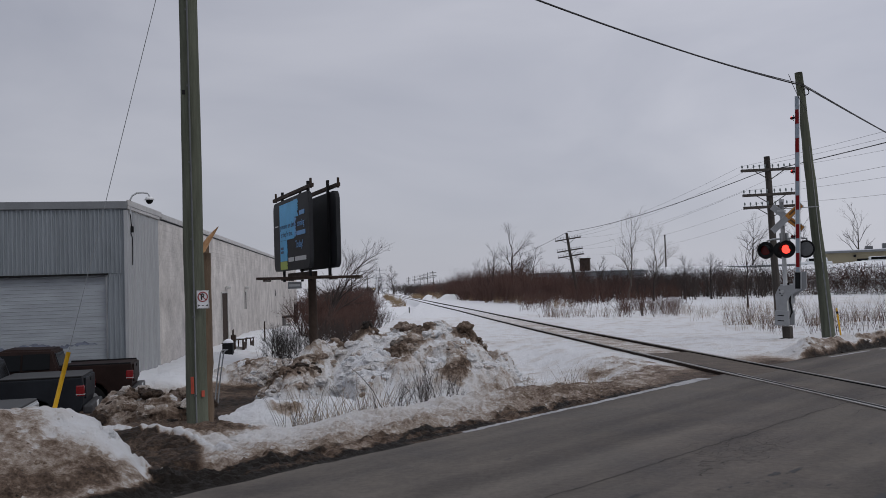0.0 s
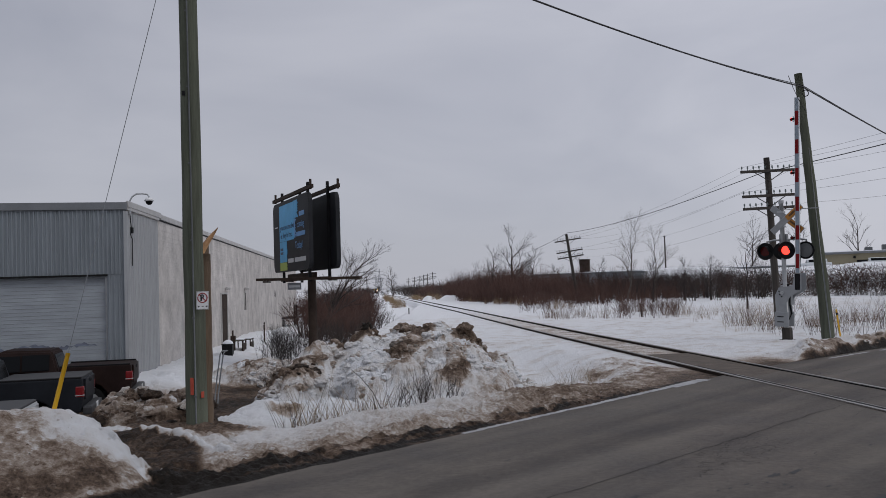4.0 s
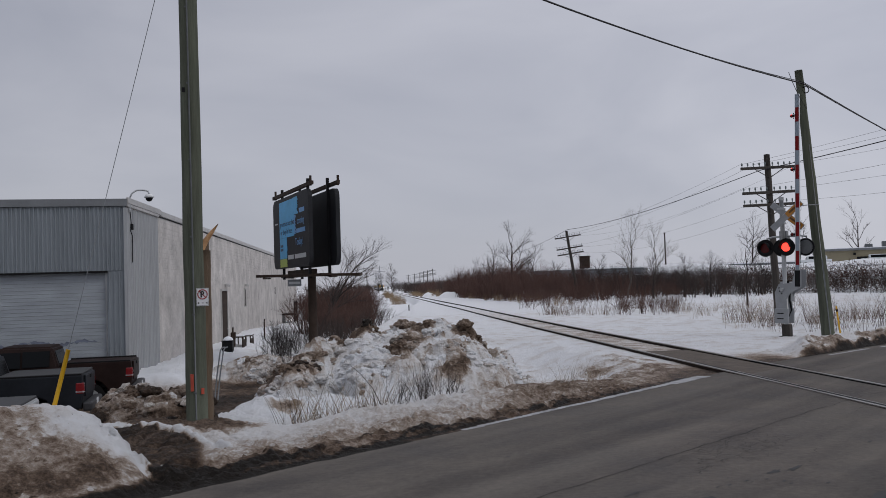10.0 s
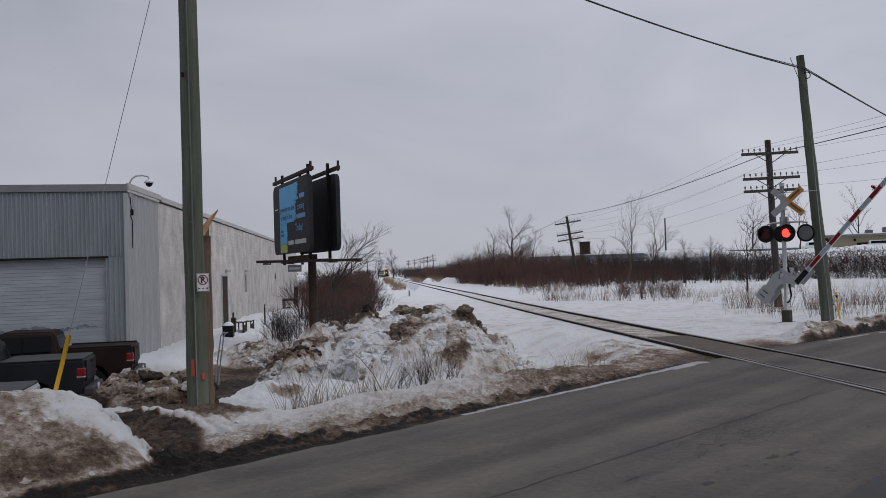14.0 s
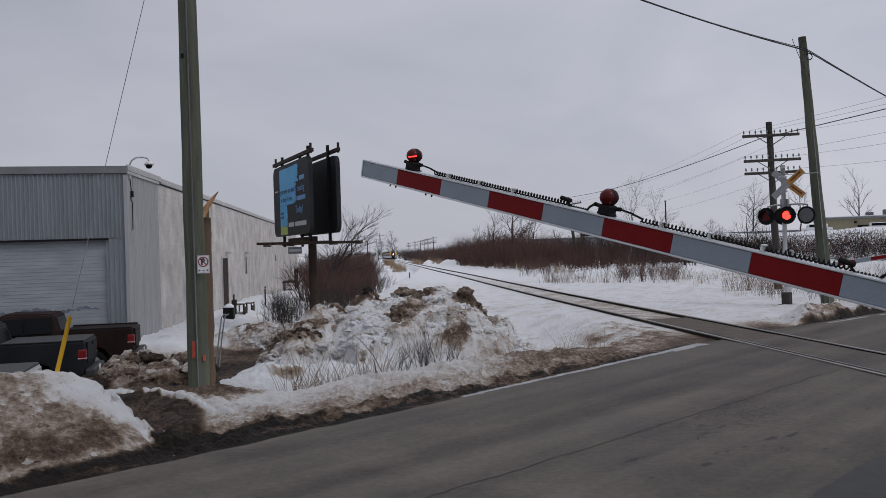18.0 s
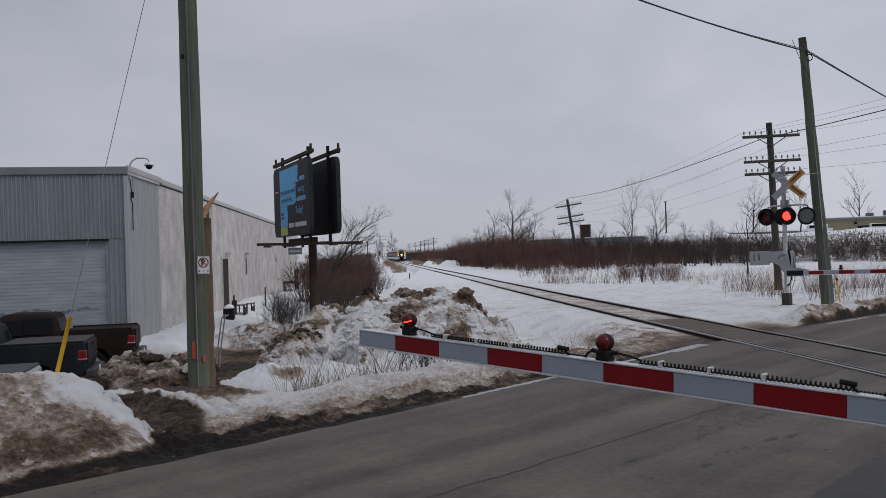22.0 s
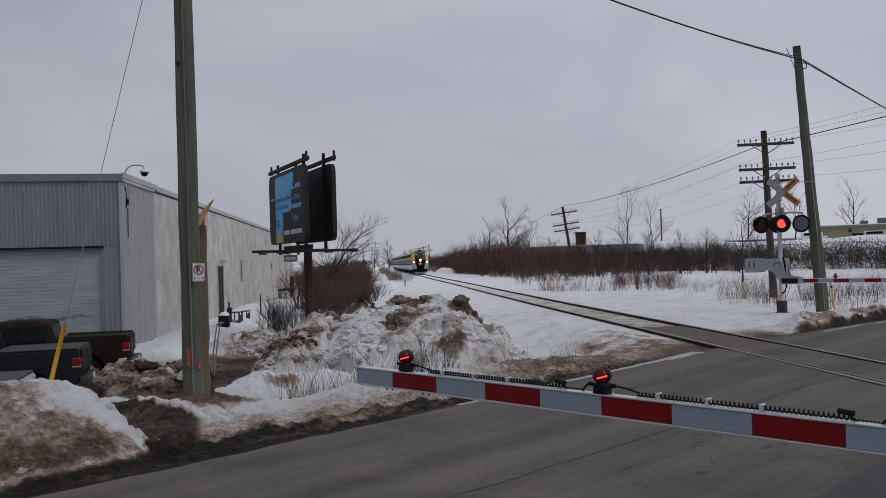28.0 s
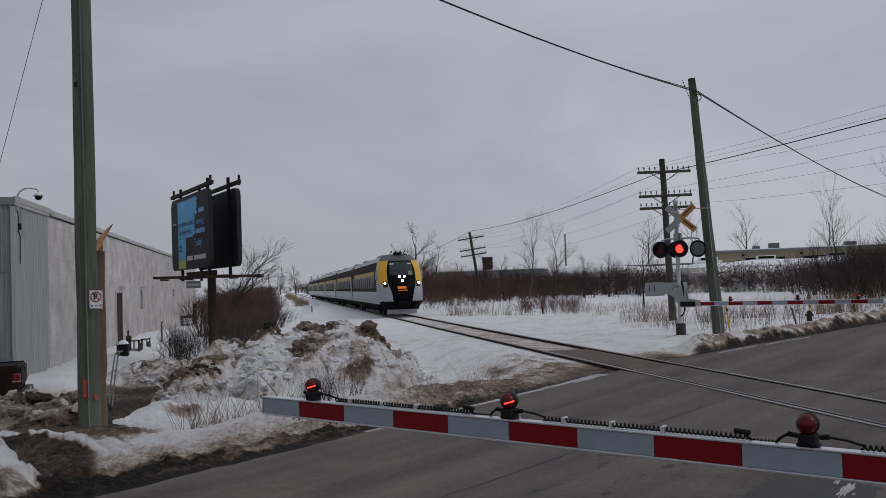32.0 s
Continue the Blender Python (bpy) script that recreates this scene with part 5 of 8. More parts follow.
def hood_lamp(name, parent, m, lit_face=True):
    """A crossing flasher: round black target, visor, lens. Looks along local -y."""
    l = part(name, dsc(0.265, 0.03, pose(0, 0.02, 0, 90), 28), M_DARK, parent)
    l.matrix_basis = m
    part("target_rim", tube(bmesh.new(), [(0.262 * math.cos(a), 0.0, 0.262 * math.sin(a)) for a in np.linspace(0, 2 * math.pi, 29)], 0.014, 6, cap=False), M_DARK, l)
    part("housing", dsc(0.17, 0.22, pose(0, 0.14, 0, 90), 20, 0.12), M_DARK, l)
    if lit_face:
        part("lens", dsc(0.152, 0.02, pose(0, -0.012, 0, 90), 24), M_LENSRED, l, "dark red unlit lens")
        bm = bmesh.new()
        ring = []
        for a in np.linspace(-25, 205, 17):
            c, s = math.cos(radians(a)), math.sin(radians(a))
            ring.append((0.165 * c, 0.165 * s))
        fr = [bm.verts.new((x, 0.0, z)) for x, z in ring]
        bk = [bm.verts.new((x, -0.24 if z > 0 else -0.12, z)) for x, z in ring]
        fr2 = [bm.verts.new((x * 1.04, 0.0, z * 1.04)) for x, z in ring]
        bk2 = [bm.verts.new((x * 1.04, -0.24 if z > 0 else -0.12, z * 1.04)) for x, z in ring]
        for i in range(len(ring) - 1):
            bm.faces.new((fr[i], fr[i + 1], bk[i + 1], bk[i]))
            bm.faces.new((fr2[i], bk2[i], bk2[i + 1], fr2[i + 1]))
            bm.faces.new((bk[i], bk[i + 1], bk2[i + 1], bk2[i]))
        part("visor", bm, M_DARK, l, smooth=True)
    else:
        part("back_cover", dsc(0.215, 0.02, pose(0, -0.005, 0, 90), 24), M_LENSGREY, l, "grey back of the lamp")
    return l


def crossing_signal(label, m):
    """Mast at the origin; local x runs across the road, local -y looks at the traffic."""
    s = thing("crossing_signal", label, "railway signal", m)
    part("mast", bar([(0, 0, 0.2), (0, 0, 4.25)], 0.066, 14), M_GALV, s, "galvanised steel mast", smooth=True)
    part("mast_cap", dsc(0.08, 0.10, pose(0, 0, 4.27), 14), M_GALV, s)
    part("base", bx(0.26, 0.26, 0.42, 0, 0, 0.15, 0.04), M_DARKPOLE, s, "dark cast base")
    part("base_flange", bx(0.4, 0.4, 0.06, 0, 0, -0.04, 0.01), M_DARKPOLE, s)
    part("junction_box", bx(0.24, 0.16, 0.34, -0.02, 0.14, 3.1, 0.02), M_GREYPAINT, s)
    part("cross_arm", bar([(-0.55, 0.12, 3.05), (-0.35, 0.12, 3.09), (0, 0.1, 3.09), (0.5, 0.12, 3.09), (0.68, 0.12, 3.05)], 0.028, 8), M_GALV, s, smooth=True)
    for x in (-0.55, 0.15, 0.68, -0.12):
        part("hanger", bar([(x, 0.12, 3.08), (x, 0.14, 2.78)], 0.022, 8), M_GALV, s)
    lamps = [hood_lamp("flasher", s, pose(-0.55, -0.04, 2.75)), hood_lamp("flasher", s, pose(0.15, -0.16, 2.75))]
    hood_lamp("flasher", s, pose(0.68, 0.0, 2.73), False)
    hood_lamp("flasher", s, pose(-0.12, 0.2, 2.74, 0, 0, 180), False)
    # crossbuck, weathered, with stained amber sheeting
    for a, y in ((40, -0.10), (-40, -0.135)):
        b = part("crossbuck_blade", bx(1.22, 0.025, 0.20, 0, 0, 0, 0.008), M_GREYPAINT, s, "grey crossbuck blade")
        b.matrix_basis = pose(0.20, y, 3.72, 0, a, 0)
        part("blade_sheeting", bx(0.58, 0.008, 0.17, 0.30, -0.018, 0, 0.003), M_AMBER, b, "stained amber sheeting")
        part("text_bar", bx(0.40, 0.006, 0.06, 0.32, -0.024, 0.01, 0.001), M_AMBERINK, b)
        part("blade_edge", bx(1.22, 0.006, 0.014, 0, -0.016, 0.092, 0.001), M_GALV, b)
    for z in (3.5, 3.95):
        part("clamp", bx(0.2, 0.2, 0.06, 0, -0.03, z, 0.01), M_GALV, s)
    part("rod", bar([(0.1, 0.0, 4.02), (1.15, 0.0, 4.0)], 0.014, 6), M_GALV, s)
    # gear box on which the barrier turns
    part("gear_box", bx(0.34, 0.34, 0.62, -0.02, 0.20, 1.36, 0.04), M_GREYPAINT, s, "grey gear box")
    part("gear_lid", bx(0.30, 0.03, 0.5, -0.02, 0.38, 1.38, 0.01), M_GREYPAINT, s)
    part("pivot_shaft", dsc(0.05, 0.62, pose(0, 0.0, 1.44, 90), 14), M_GALV, s)
    part("cable", bar([(0.12, -0.1, 1.7), (0.2, -0.16, 1.45), (0.17, -0.14, 1.1), (0.2, -0.1, 0.8), (0.10, -0.05, 0.62), (-0.05, 0, 0.55)], 0.03, 8), M_BLACKRUB, s, smooth=True)
    return s, lamps


M_AMBER = mat("stained_amber_sheeting", (0.42, 0.18, 0.03), 0.5, 0, 0.3, 9)
M_AMBERINK = mat("dark_stain", (0.10, 0.05, 0.02), 0.7, 0, 0.4, 9)


def barrier_light(parent, m, lit):
    """A small two-way barrier lamp on its black bracket; the barrier runs along local x."""
    b = part("lamp_bracket", bx(0.076, 0.08, 0.062, 0, 0, 0.026, 0.012), M_DARK, parent)
    b.matrix_basis = m
    part("lamp_body", dsc(0.049, 0.028, pose(0, 0, 0.098, 90), 24), M_DARK, b, smooth=False)
    for s in (-1, 1):
        bm = bmesh.new()
        bmesh.ops.create_uvsphere(bm, u_segments=20, v_segments=10, radius=0.0475, matrix=pose(0, s * 0.012, 0.098) @ Matrix.Diagonal((1, 1.0, 1, 1)))
        part("lens", bm, M_LENSRED, b, "dark red lens", smooth=True)
    part("bolt", dsc(0.009, 0.012, pose(-0.03, -0.047, -0.005, 90), 8), M_GALV, b)
    part("bolt", dsc(0.009, 0.012, pose(0.03, -0.047, -0.005, 90), 8), M_GALV, b)
    part("bracket_foot", bx(0.095, 0.06, 0.014, 0, 0, 0.004, 0.004), M_DARK, b)
    part("plug", bar([(-0.09, 0, 0.045), (-0.05, 0, 0.04)], 0.012, 8), M_BLACKRUB, b)
    part("plug", bar([(0.05, 0, 0.04), (0.09, 0, 0.045)], 0.012, 8), M_BLACKRUB, b)
    if lit:
        part("glow_bar", bx(0.058, 0.1175, 0.0085, 0, 0, 0.094, 0.003, rz=35, ry=14), M_GLOW, b, "lit red filament bar")
    return b


def glow_bar(parent, name="moving_glow"):
    return part(name, bx(0.060, 0.1195, 0.0085, 0, 0, 0.094, 0.003, rz=35, ry=14), M_GLOW, parent, "lit red filament bar")


def helix(x0, x1, y, z, r, pitch, rw):
    n = int((x1 - x0) / pitch * 8)
    return tube(bmesh.new(), [(x0 + (x1 - x0) * i / n, y + r * math.cos(i * math.pi / 4), z + r * math.sin(i * math.pi / 4)) for i in range(n + 1)], rw, 4)


def barrier(label, m, length, stripe, first, height, thick, sag_lights, coil=True):
    """A striped barrier arm; the pivot at the origin, the arm along local +x, its free end first striped white."""
    a = thing("boom_barrier", label, "barrier", m)
    x1, i = length, 0
    w = first
    while x1 > 0.55:
        x0 = max(0.5, x1 - w)
        st = part("stripe", bx(x1 - x0 - 0.002, thick, height, (x0 + x1) / 2, 0, 0, 0.003), M_WHITE if i % 2 == 0 else M_RED, a, "white stripe" if i % 2 == 0 else "red stripe")
        x1, w, i = x0, stripe, i + 1
    part("top_edge", bx(length - 0.5, thick + 0.012, 0.011, (length + 0.5) / 2, 0, height / 2 + 0.007, 0.003), M_ALU, a, "bare aluminium edge")
    part("bottom_edge", bx(length - 0.5, thick + 0.012, 0.012, (length + 0.5) / 2, 0, -height / 2 - 0.007, 0.003), M_ALU, a, "bare aluminium edge")
    part("tip_plate", bx(0.33, 0.006, height * 0.86, length - 0.19, -thick / 2 - 0.004, -height * 0.05, 0.002), M_WHITE, a, "lapped white tip plate")
    part("end_cap", bx(0.012, thick + 0.01, height + 0.02, length + 0.006, 0, 0, 0.003), M_ALU, a)
    part("root_clamp", bx(0.5, thick + 0.05, height + 0.05, 0.35, 0, 0, 0.012), M_DARK, a, "black arm adapter")
    top = height / 2 + 0.017
    lights = []
    for x, lit in sag_lights:
        lights.append(barrier_light(a, pose(x, 0, top), lit))
    if coil:
        xs = [x for x, _ in sag_lights]
        for k in range(len(xs)):
            hi = xs[k] - 0.10
            lo = (xs[k + 1] + 0.10) if k + 1 < len(xs) else 0.7
            span = hi - lo
            part("lead", bar([(hi + 0.02, 0, top + 0.045), (hi - 0.06, -0.01, top + 0.035), (hi - 0.13, -0.02, top + 0.016)], 0.006, 6), M_BLACKRUB, a)
            part("coiled_cable", helix(lo + 0.13 * span, hi - 0.12, -0.012, top + 0.012, 0.011, 0.0235, 0.005), M_BLACKRUB, a, "black coiled cable")
            part("lead", bar([(lo + 0.13 * span, -0.012, top + 0.016), (lo + 0.10 * span, -0.045, top - 0.03), (lo + 0.06 * span, -0.045, top - 0.03), (lo + 0.03, -0.01, top + 0.02), (lo - 0.01, 0, top + 0.045)], 0.007, 6), M_BLACKRUB, a, smooth=True)
            part("cable_loop", helix(lo + 0.05 * span, lo + 0.135 * span, -0.038, top - 0.012, 0.012, 0.017, 0.006), M_BLACKRUB, a, "slack loop of coiled cable")
            for f in (0.42, 0.62, 0.82):
                part("cable_clip", bx(0.014, 0.05, 0.032, lo + f * span, -0.008, top + 0.015, 0.004), M_ALU, a)
            part("splice", bar([(lo + 0.17 * span, -0.015, top + 0.036), (lo + 0.12 * span, -0.018, top + 0.03)], 0.013, 8), M_BLACKRUB, a)
        for x in (length - 0.30, length - 0.36, length - 0.68, length - 0.74):
            part("bolt", bar([(x, 0, -height / 2 - 0.012), (x, 0, -height / 2 - 0.03)], 0.006, 6), M_DARK, a)
    return a, lights


FAR_MAST = (10.62, 27.83, -0.02)
far_signal, far_lamps = crossing_signal("grey crossing signal mast with round flashers and a weathered crossbuck", pose(*FAR_MAST, 0, 0, RDEG))
red_glow = part("lit_lens", dsc(0.135, 0.02, pose(0, 0, 0, 90), 26), M_GLOW, far_signal, "glowing red lens")

FAR_PIV = Vector((10.62, 27.83, 1.42))
far_arm, _ = barrier("red and white striped barrier arm of the signal beyond the line", pose(*FAR_PIV, 0, 0, RDEG), 6.0, 0.44, 0.40, 0.11, 0.05, [(5.35, True), (3.7, False), (1.7, False)], coil=False)
for ch in far_arm.children:
    ch.location.z -= 0.46
    ch.location.y -= 0.20
for pz in (-0.22, 0.22):
    bmk = bmesh.new()
    pts = [(-0.62, 0.20), (-0.10, 0.24), (0.16, 0.12), (0.22, -0.30), (0.62, -0.38), (0.62, -0.56), (0.10, -0.56), (-0.12, -0.22), (-0.30, -0.12), (-0.62, -0.14)]
    va = [bmk.verts.new((x, pz - 0.02, z)) for x, z in pts]
    vb = [bmk.verts.new((x, pz + 0.02, z)) for x, z in pts]
    bmk.faces.new(va)
    bmk.faces.new(vb[::-1])
    for i in range(len(pts)):
        bmk.faces.new((va[i], vb[i], vb[(i + 1) % len(pts)], va[(i + 1) % len(pts)]))
    bmesh.ops.recalc_face_normals(bmk, faces=bmk.faces)
    part("side_lever", bmk, M_GREYPAINT, far_arm, "grey cast lever")
    for hx, hz in ((-0.05, 0.08), (0.05, 0.1), (0.0, 0.0), (-0.12, 0.02)):
        part("bolt", dsc(0.02, 0.03, pose(hx, pz - 0.03, hz, 90), 8), M_DARK, far_arm)
    part("counterweight", bx(0.46, 0.07, 0.44, -0.82, pz, 0.03, 0.02), M_GREYPAINT, far_arm, "grey counterweight plates")
    for k in (-0.08, 0.08):
        part("slot", bx(0.03, 0.012, 0.2, -0.82 + k, pz - 0.037, 0.06, 0.004), M_DARK, far_arm)
far_glow = glow_bar(far_arm)

NEAR_PIV = Vector((3.736, 2.081, 1.488))
NEAR_LEN, NEAR_DROP = 6.284, 0.43        # arm length, and how far the arm hangs below its pivot
near_arm, _ = barrier("red and white striped barrier arm with red lamps and coiled cable", pose(*NEAR_PIV), NEAR_LEN, 0.449, 0.391, 0.105, 0.05, [(NEAR_LEN - 0.515, True), (NEAR_LEN - 2.18, False), (NEAR_LEN - 3.835, False)])
for ch in near_arm.children:
    ch.location.z -= NEAR_DROP
for side in (-0.07, 0.07):
    part("side_lever", bx(0.42, 0.03, 0.58, 0.24, side, -0.22, 0.03), M_GREYPAINT, near_arm, "grey cast lever")
near_glow = glow_bar(near_arm)
NEAR_DEG = 133.8
near_mast = thing("barrier_mast", "grey steel mast and gear box of the barrier", "railway signal", pose(3.87, 2.05, -0.02, 0, 0, NEAR_DEG))
part("mast", bar([(-0.05, -0.33, 0.0), (-0.05, -0.33, 4.2)], 0.07, 14), M_GALV, near_mast)
part("gear_box", bx(0.36, 0.24, 0.62, 0.0, -0.22, 1.47, 0.03), M_GREYPAINT, near_mast)
part("base", bx(0.5, 0.5, 0.4, -0.05, -0.33, 0.12, 0.03), M_FASCIA, near_mast)


# ---- poles and lines ----
lean = thing("utility_pole", "green treated wooden utility pole leaning beside the signal", "utility pole", pose(11.86, 27.77, -0.1))
part("shaft", wood_pole(bmesh.new(), (0, 0, 0), (-0.53, 0, 8.36), 0.20, 0.118, 14, 9), M_POLE, lean)
part("cable_hook", tube(bmesh.new(), [(-0.38 + 0.10 * math.cos(a), -0.12, 7.72 + 0.10 * math.sin(a)) for a in np.linspace(0, 6.28, 13)], 0.016, 5, cap=False), M_DARK, lean)
part("ground_wire", bar([(-0.02, -0.2, 0.1), (-0.2, -0.18, 3), (-0.36, -0.14, 6.0)], 0.012, 5), M_GALV, lean)
part("cable_guard", bar([(-0.01, -0.20, 0.0), (-0.15, -0.19, 2.4)], 0.018, 8), M_FASCIA, lean)
part("bolt", bar([(-0.45, -0.2, 7.8), (-0.45, 0.2, 7.8)], 0.02, 6), M_DARK, lean)
marker = thing("marker_post", "slim yellow plastic marker post in the snow", "marker post", pose(12.25, 27.9, -0.05))
part("stake", bx(0.05, 0.025, 0.92, 0, 0, 0.44, 0.008, ry=-6), M_YELLOW, marker)
part("band", bx(0.055, 0.029, 0.08, -0.035, 0, 0.76, 0.006, ry=-6), M_DARK, marker)

ins_me = mesh_of(tube(bmesh.new(), [(0, 0, 0), (0, 0, 0.06), (0, 0, 0.07), (0, 0, 0.15), (0, 0, 0.17)], [0.014, 0.014, 0.036, 0.030, 0.014], 7), "insulator", mat("grey_glass_insulator", (0.16, 0.19, 0.19), 0.3, 0, 0.2, 9))


def telegraph(label, x, y, z, h, lean_deg, scale=1.0):
    t = thing("telegraph_pole", label, "telegraph pole", pose(x, y, z, 0, -lean_deg, 5.3) @ Matrix.Scale(scale, 4))
    part("shaft", wood_pole(bmesh.new(), (0, 0, -0.3), (0, 0, h), 0.155, 0.115, 10, int(x * 7) % 50), M_DARKPOLE, t)
    out = []
    for k, dz in enumerate((0.55, 1.55, 2.05)):
        arm = part("cross_arm", bx(2.36, 0.10, 0.11, 0, -0.13, h - dz, 0.008), M_DARKPOLE, t)
        for i in range(10):
            xx = -1.09 + i * 0.242 + (0.07 if i > 4 else -0.07) * 0.5
            piece("insulator", ins_me, arm, pose(xx, -0.13, h - dz + 0.055))
        for s in (-1, 1):
            part("brace", bar([(s * 0.62, -0.15, h - dz - 0.04), (0.0, -0.13, h - dz - 0.42)], 0.018, 5), M_DARKPOLE, arm)
        out.append(h - dz)
    return t, out


TEL = [(13.42, 36.0, -0.15, 6.9, 1.6), (11.9, 79.0, -0.3, 6.65, 8.0)]
for i, (x, y, z, h, ln) in enumerate(TEL):
    telegraph("dark weathered telegraph pole with three crossarms" + (" leaning over the shrubs" if ln > 5 else " beside the signal"), x, y, z, h, ln)
far_tel = telegraph("dark telegraph pole far along the line", -3.4, 300.0, -1.3, 8.5, 2)[0]
for x, y in ((-5.9, 322.0), (-7.8, 345.0), (-10.0, 372), (-13.2, 402), (-17.5, 440)):
    copy_thing(far_tel, pose(x, y, -1.4, 0, 0.5, 5))


def cable(label, pts, r, sag, n=18):
    w = bmesh.new()
    for a, b in zip(pts, pts[1:]):
        a, b = Vector(a), Vector(b)
        line = []
        for i in range(n + 1):
            t = i / n
            p = a.lerp(b, t)
            p.z -= sag * 4 * t * (1 - t)
            line.append(p)
        tube(w, line, r, 5)
    return tagged(part("overhead_cable", w, M_WIRE), label, "cable", group="overhead cables")


cable("thick black overhead cable between the roadside poles", [(PX - 0.02, PY, 8.62), (11.40, 27.6, 7.80), (38.0, 57.6, 6.3)], 0.022, 0.30)
cable("thin black overhead cable lashed beside the thick one", [(PX - 0.02, PY, 8.70), (11.38, 27.6, 7.86), (38.0, 57.6, 6.4)], 0.012, 0.36)
cable("thin slack drop wire beside the leaning pole", [(10.4, 26.2, 7.86), (11.42, 27.5, 7.0)], 0.009, 0.10, 8)
cable("black telegraph cable running along the line", [(10.9, 150.0, 6.5), (11.1, 79.0, 6.4), (12.9, 35.9, 6.1), (16.8, -6.0, 6.2)], 0.017, 0.35)
for i, (o, dz) in enumerate(((-1.2, 0.0), (-0.6, 0.0), (1.2, 0.0), (-1.1, -1.0), (0.9, -1.0), (1.15, -1.5))):
    cable("thin slack telegraph wire along the line", [(11.0 + o, 79.0, 5.85 + dz), (13.3 + o, 35.9, 6.35 + dz), (17.0 + o, -6.0, 6.5 + dz)], 0.0042, 0.5 + 0.1 * (i % 3))


# ---- the train ----
T_GREY = mat("light_grey_train_paint", (0.33, 0.35, 0.38), 0.4, 0.1, 0.08, 1.0)
T_ROOF = mat("grey_train_roof", (0.30, 0.31, 0.325), 0.6, 0.1, 0.15, 1.0)
T_WHITE = mat("white_train_band", (0.44, 0.46, 0.49), 0.4, 0, 0.12, 1.0)
T_BAND = mat("dark_window_band", (0.034, 0.027, 0.024), 0.7, 0, 0.2, 1.0, spec=0.04)
T_STRIPE = mat("dull_yellow_train_stripe", (0.40, 0.25, 0.03), 0.45, 0, 0.25, 0.6)
T_YELLOW = mat("yellow_train_wrap", (0.66, 0.36, 0.012), 0.4, 0, 0.06, 1.0)
T_BLACK = mat("gloss_black_train_front", (0.005, 0.0055, 0.006), 0.5, 0, 0.1, 1.0, spec=0.03)
T_UNDER = mat("dirty_black_underframe", (0.010, 0.009, 0.009), 0.9, 0, 0.3, 2, spec=0.05)
T_PLOW = mat("bare_snow_plough", (0.26, 0.27, 0.28), 0.45, 0.5, 0.2, 3)
# painted orange front mark, given a faint glow though it is no lamp
T_ORANGE = mat("glowing_front_mark", (0.5, 0.12, 0.01), 0.5, 0, 0.1, 8, emit=(1.0, 0.20, 0.02), emit_s=0.35)

HW = 1.56
SECTION = [(1.30, 0.55), (1.50, 0.80), (HW, 1.10), (HW, 1.62), (HW, 2.95), (1.53, 3.25), (1.42, 3.60), (1.15, 3.92), (0.65, 4.08), (0.0, 4.12)]
CAR = 25.9


def strip(y0, y1, lo, hi, inset=0.0, n=2):
    """The part of the car's shell between two points of its cross-section, both flanks."""
    bm = bmesh.new()
    ring = SECTION[lo:hi + 1]
    for s in (-1, 1):
        rows = [[bm.verts.new((s * (x + inset), y, z)) for x, z in ring] for y in np.linspace(y0, y1, n)]
        for ra, rb in zip(rows, rows[1:]):
            for k in range(len(ring) - 1):
                f = bm.faces.new((ra[k], ra[k + 1], rb[k + 1], rb[k]))
                f.smooth = True
    bmesh.ops.remove_doubles(bm, verts=bm.verts, dist=0.001)
    bmesh.ops.recalc_face_normals(bm, faces=bm.faces)
    return bm


T_GLASS = mat("dark_train_glass", (0.008, 0.008, 0.009), 0.3, 0, 0.1, 2, spec=0.08)
win_me = mesh_of(bx(0.03, 1.45, 0.86, 0, 0, 0, 0.012), "window", T_GLASS)
wheel_me = mesh_of(dsc(0.46, 0.13, pose(0, 0, 0, 0, 90, 0), 20), "wheel", T_UNDER)


def bogie(parent, y):
    b = part("bogie", bx(2.3, 2.6, 0.34, 0, y, 0.62, 0.06), T_UNDER, parent)
    for s in (-1, 1):
        part("bogie_frame", bx(0.16, 3.2, 0.26, s * 1.05, y, 0.60, 0.05), T_UNDER, b)
        for dy in (-1.25, 1.25):
            piece("wheel", wheel_me, b, pose(s * 0.78, y + dy, 0.46))
    return b


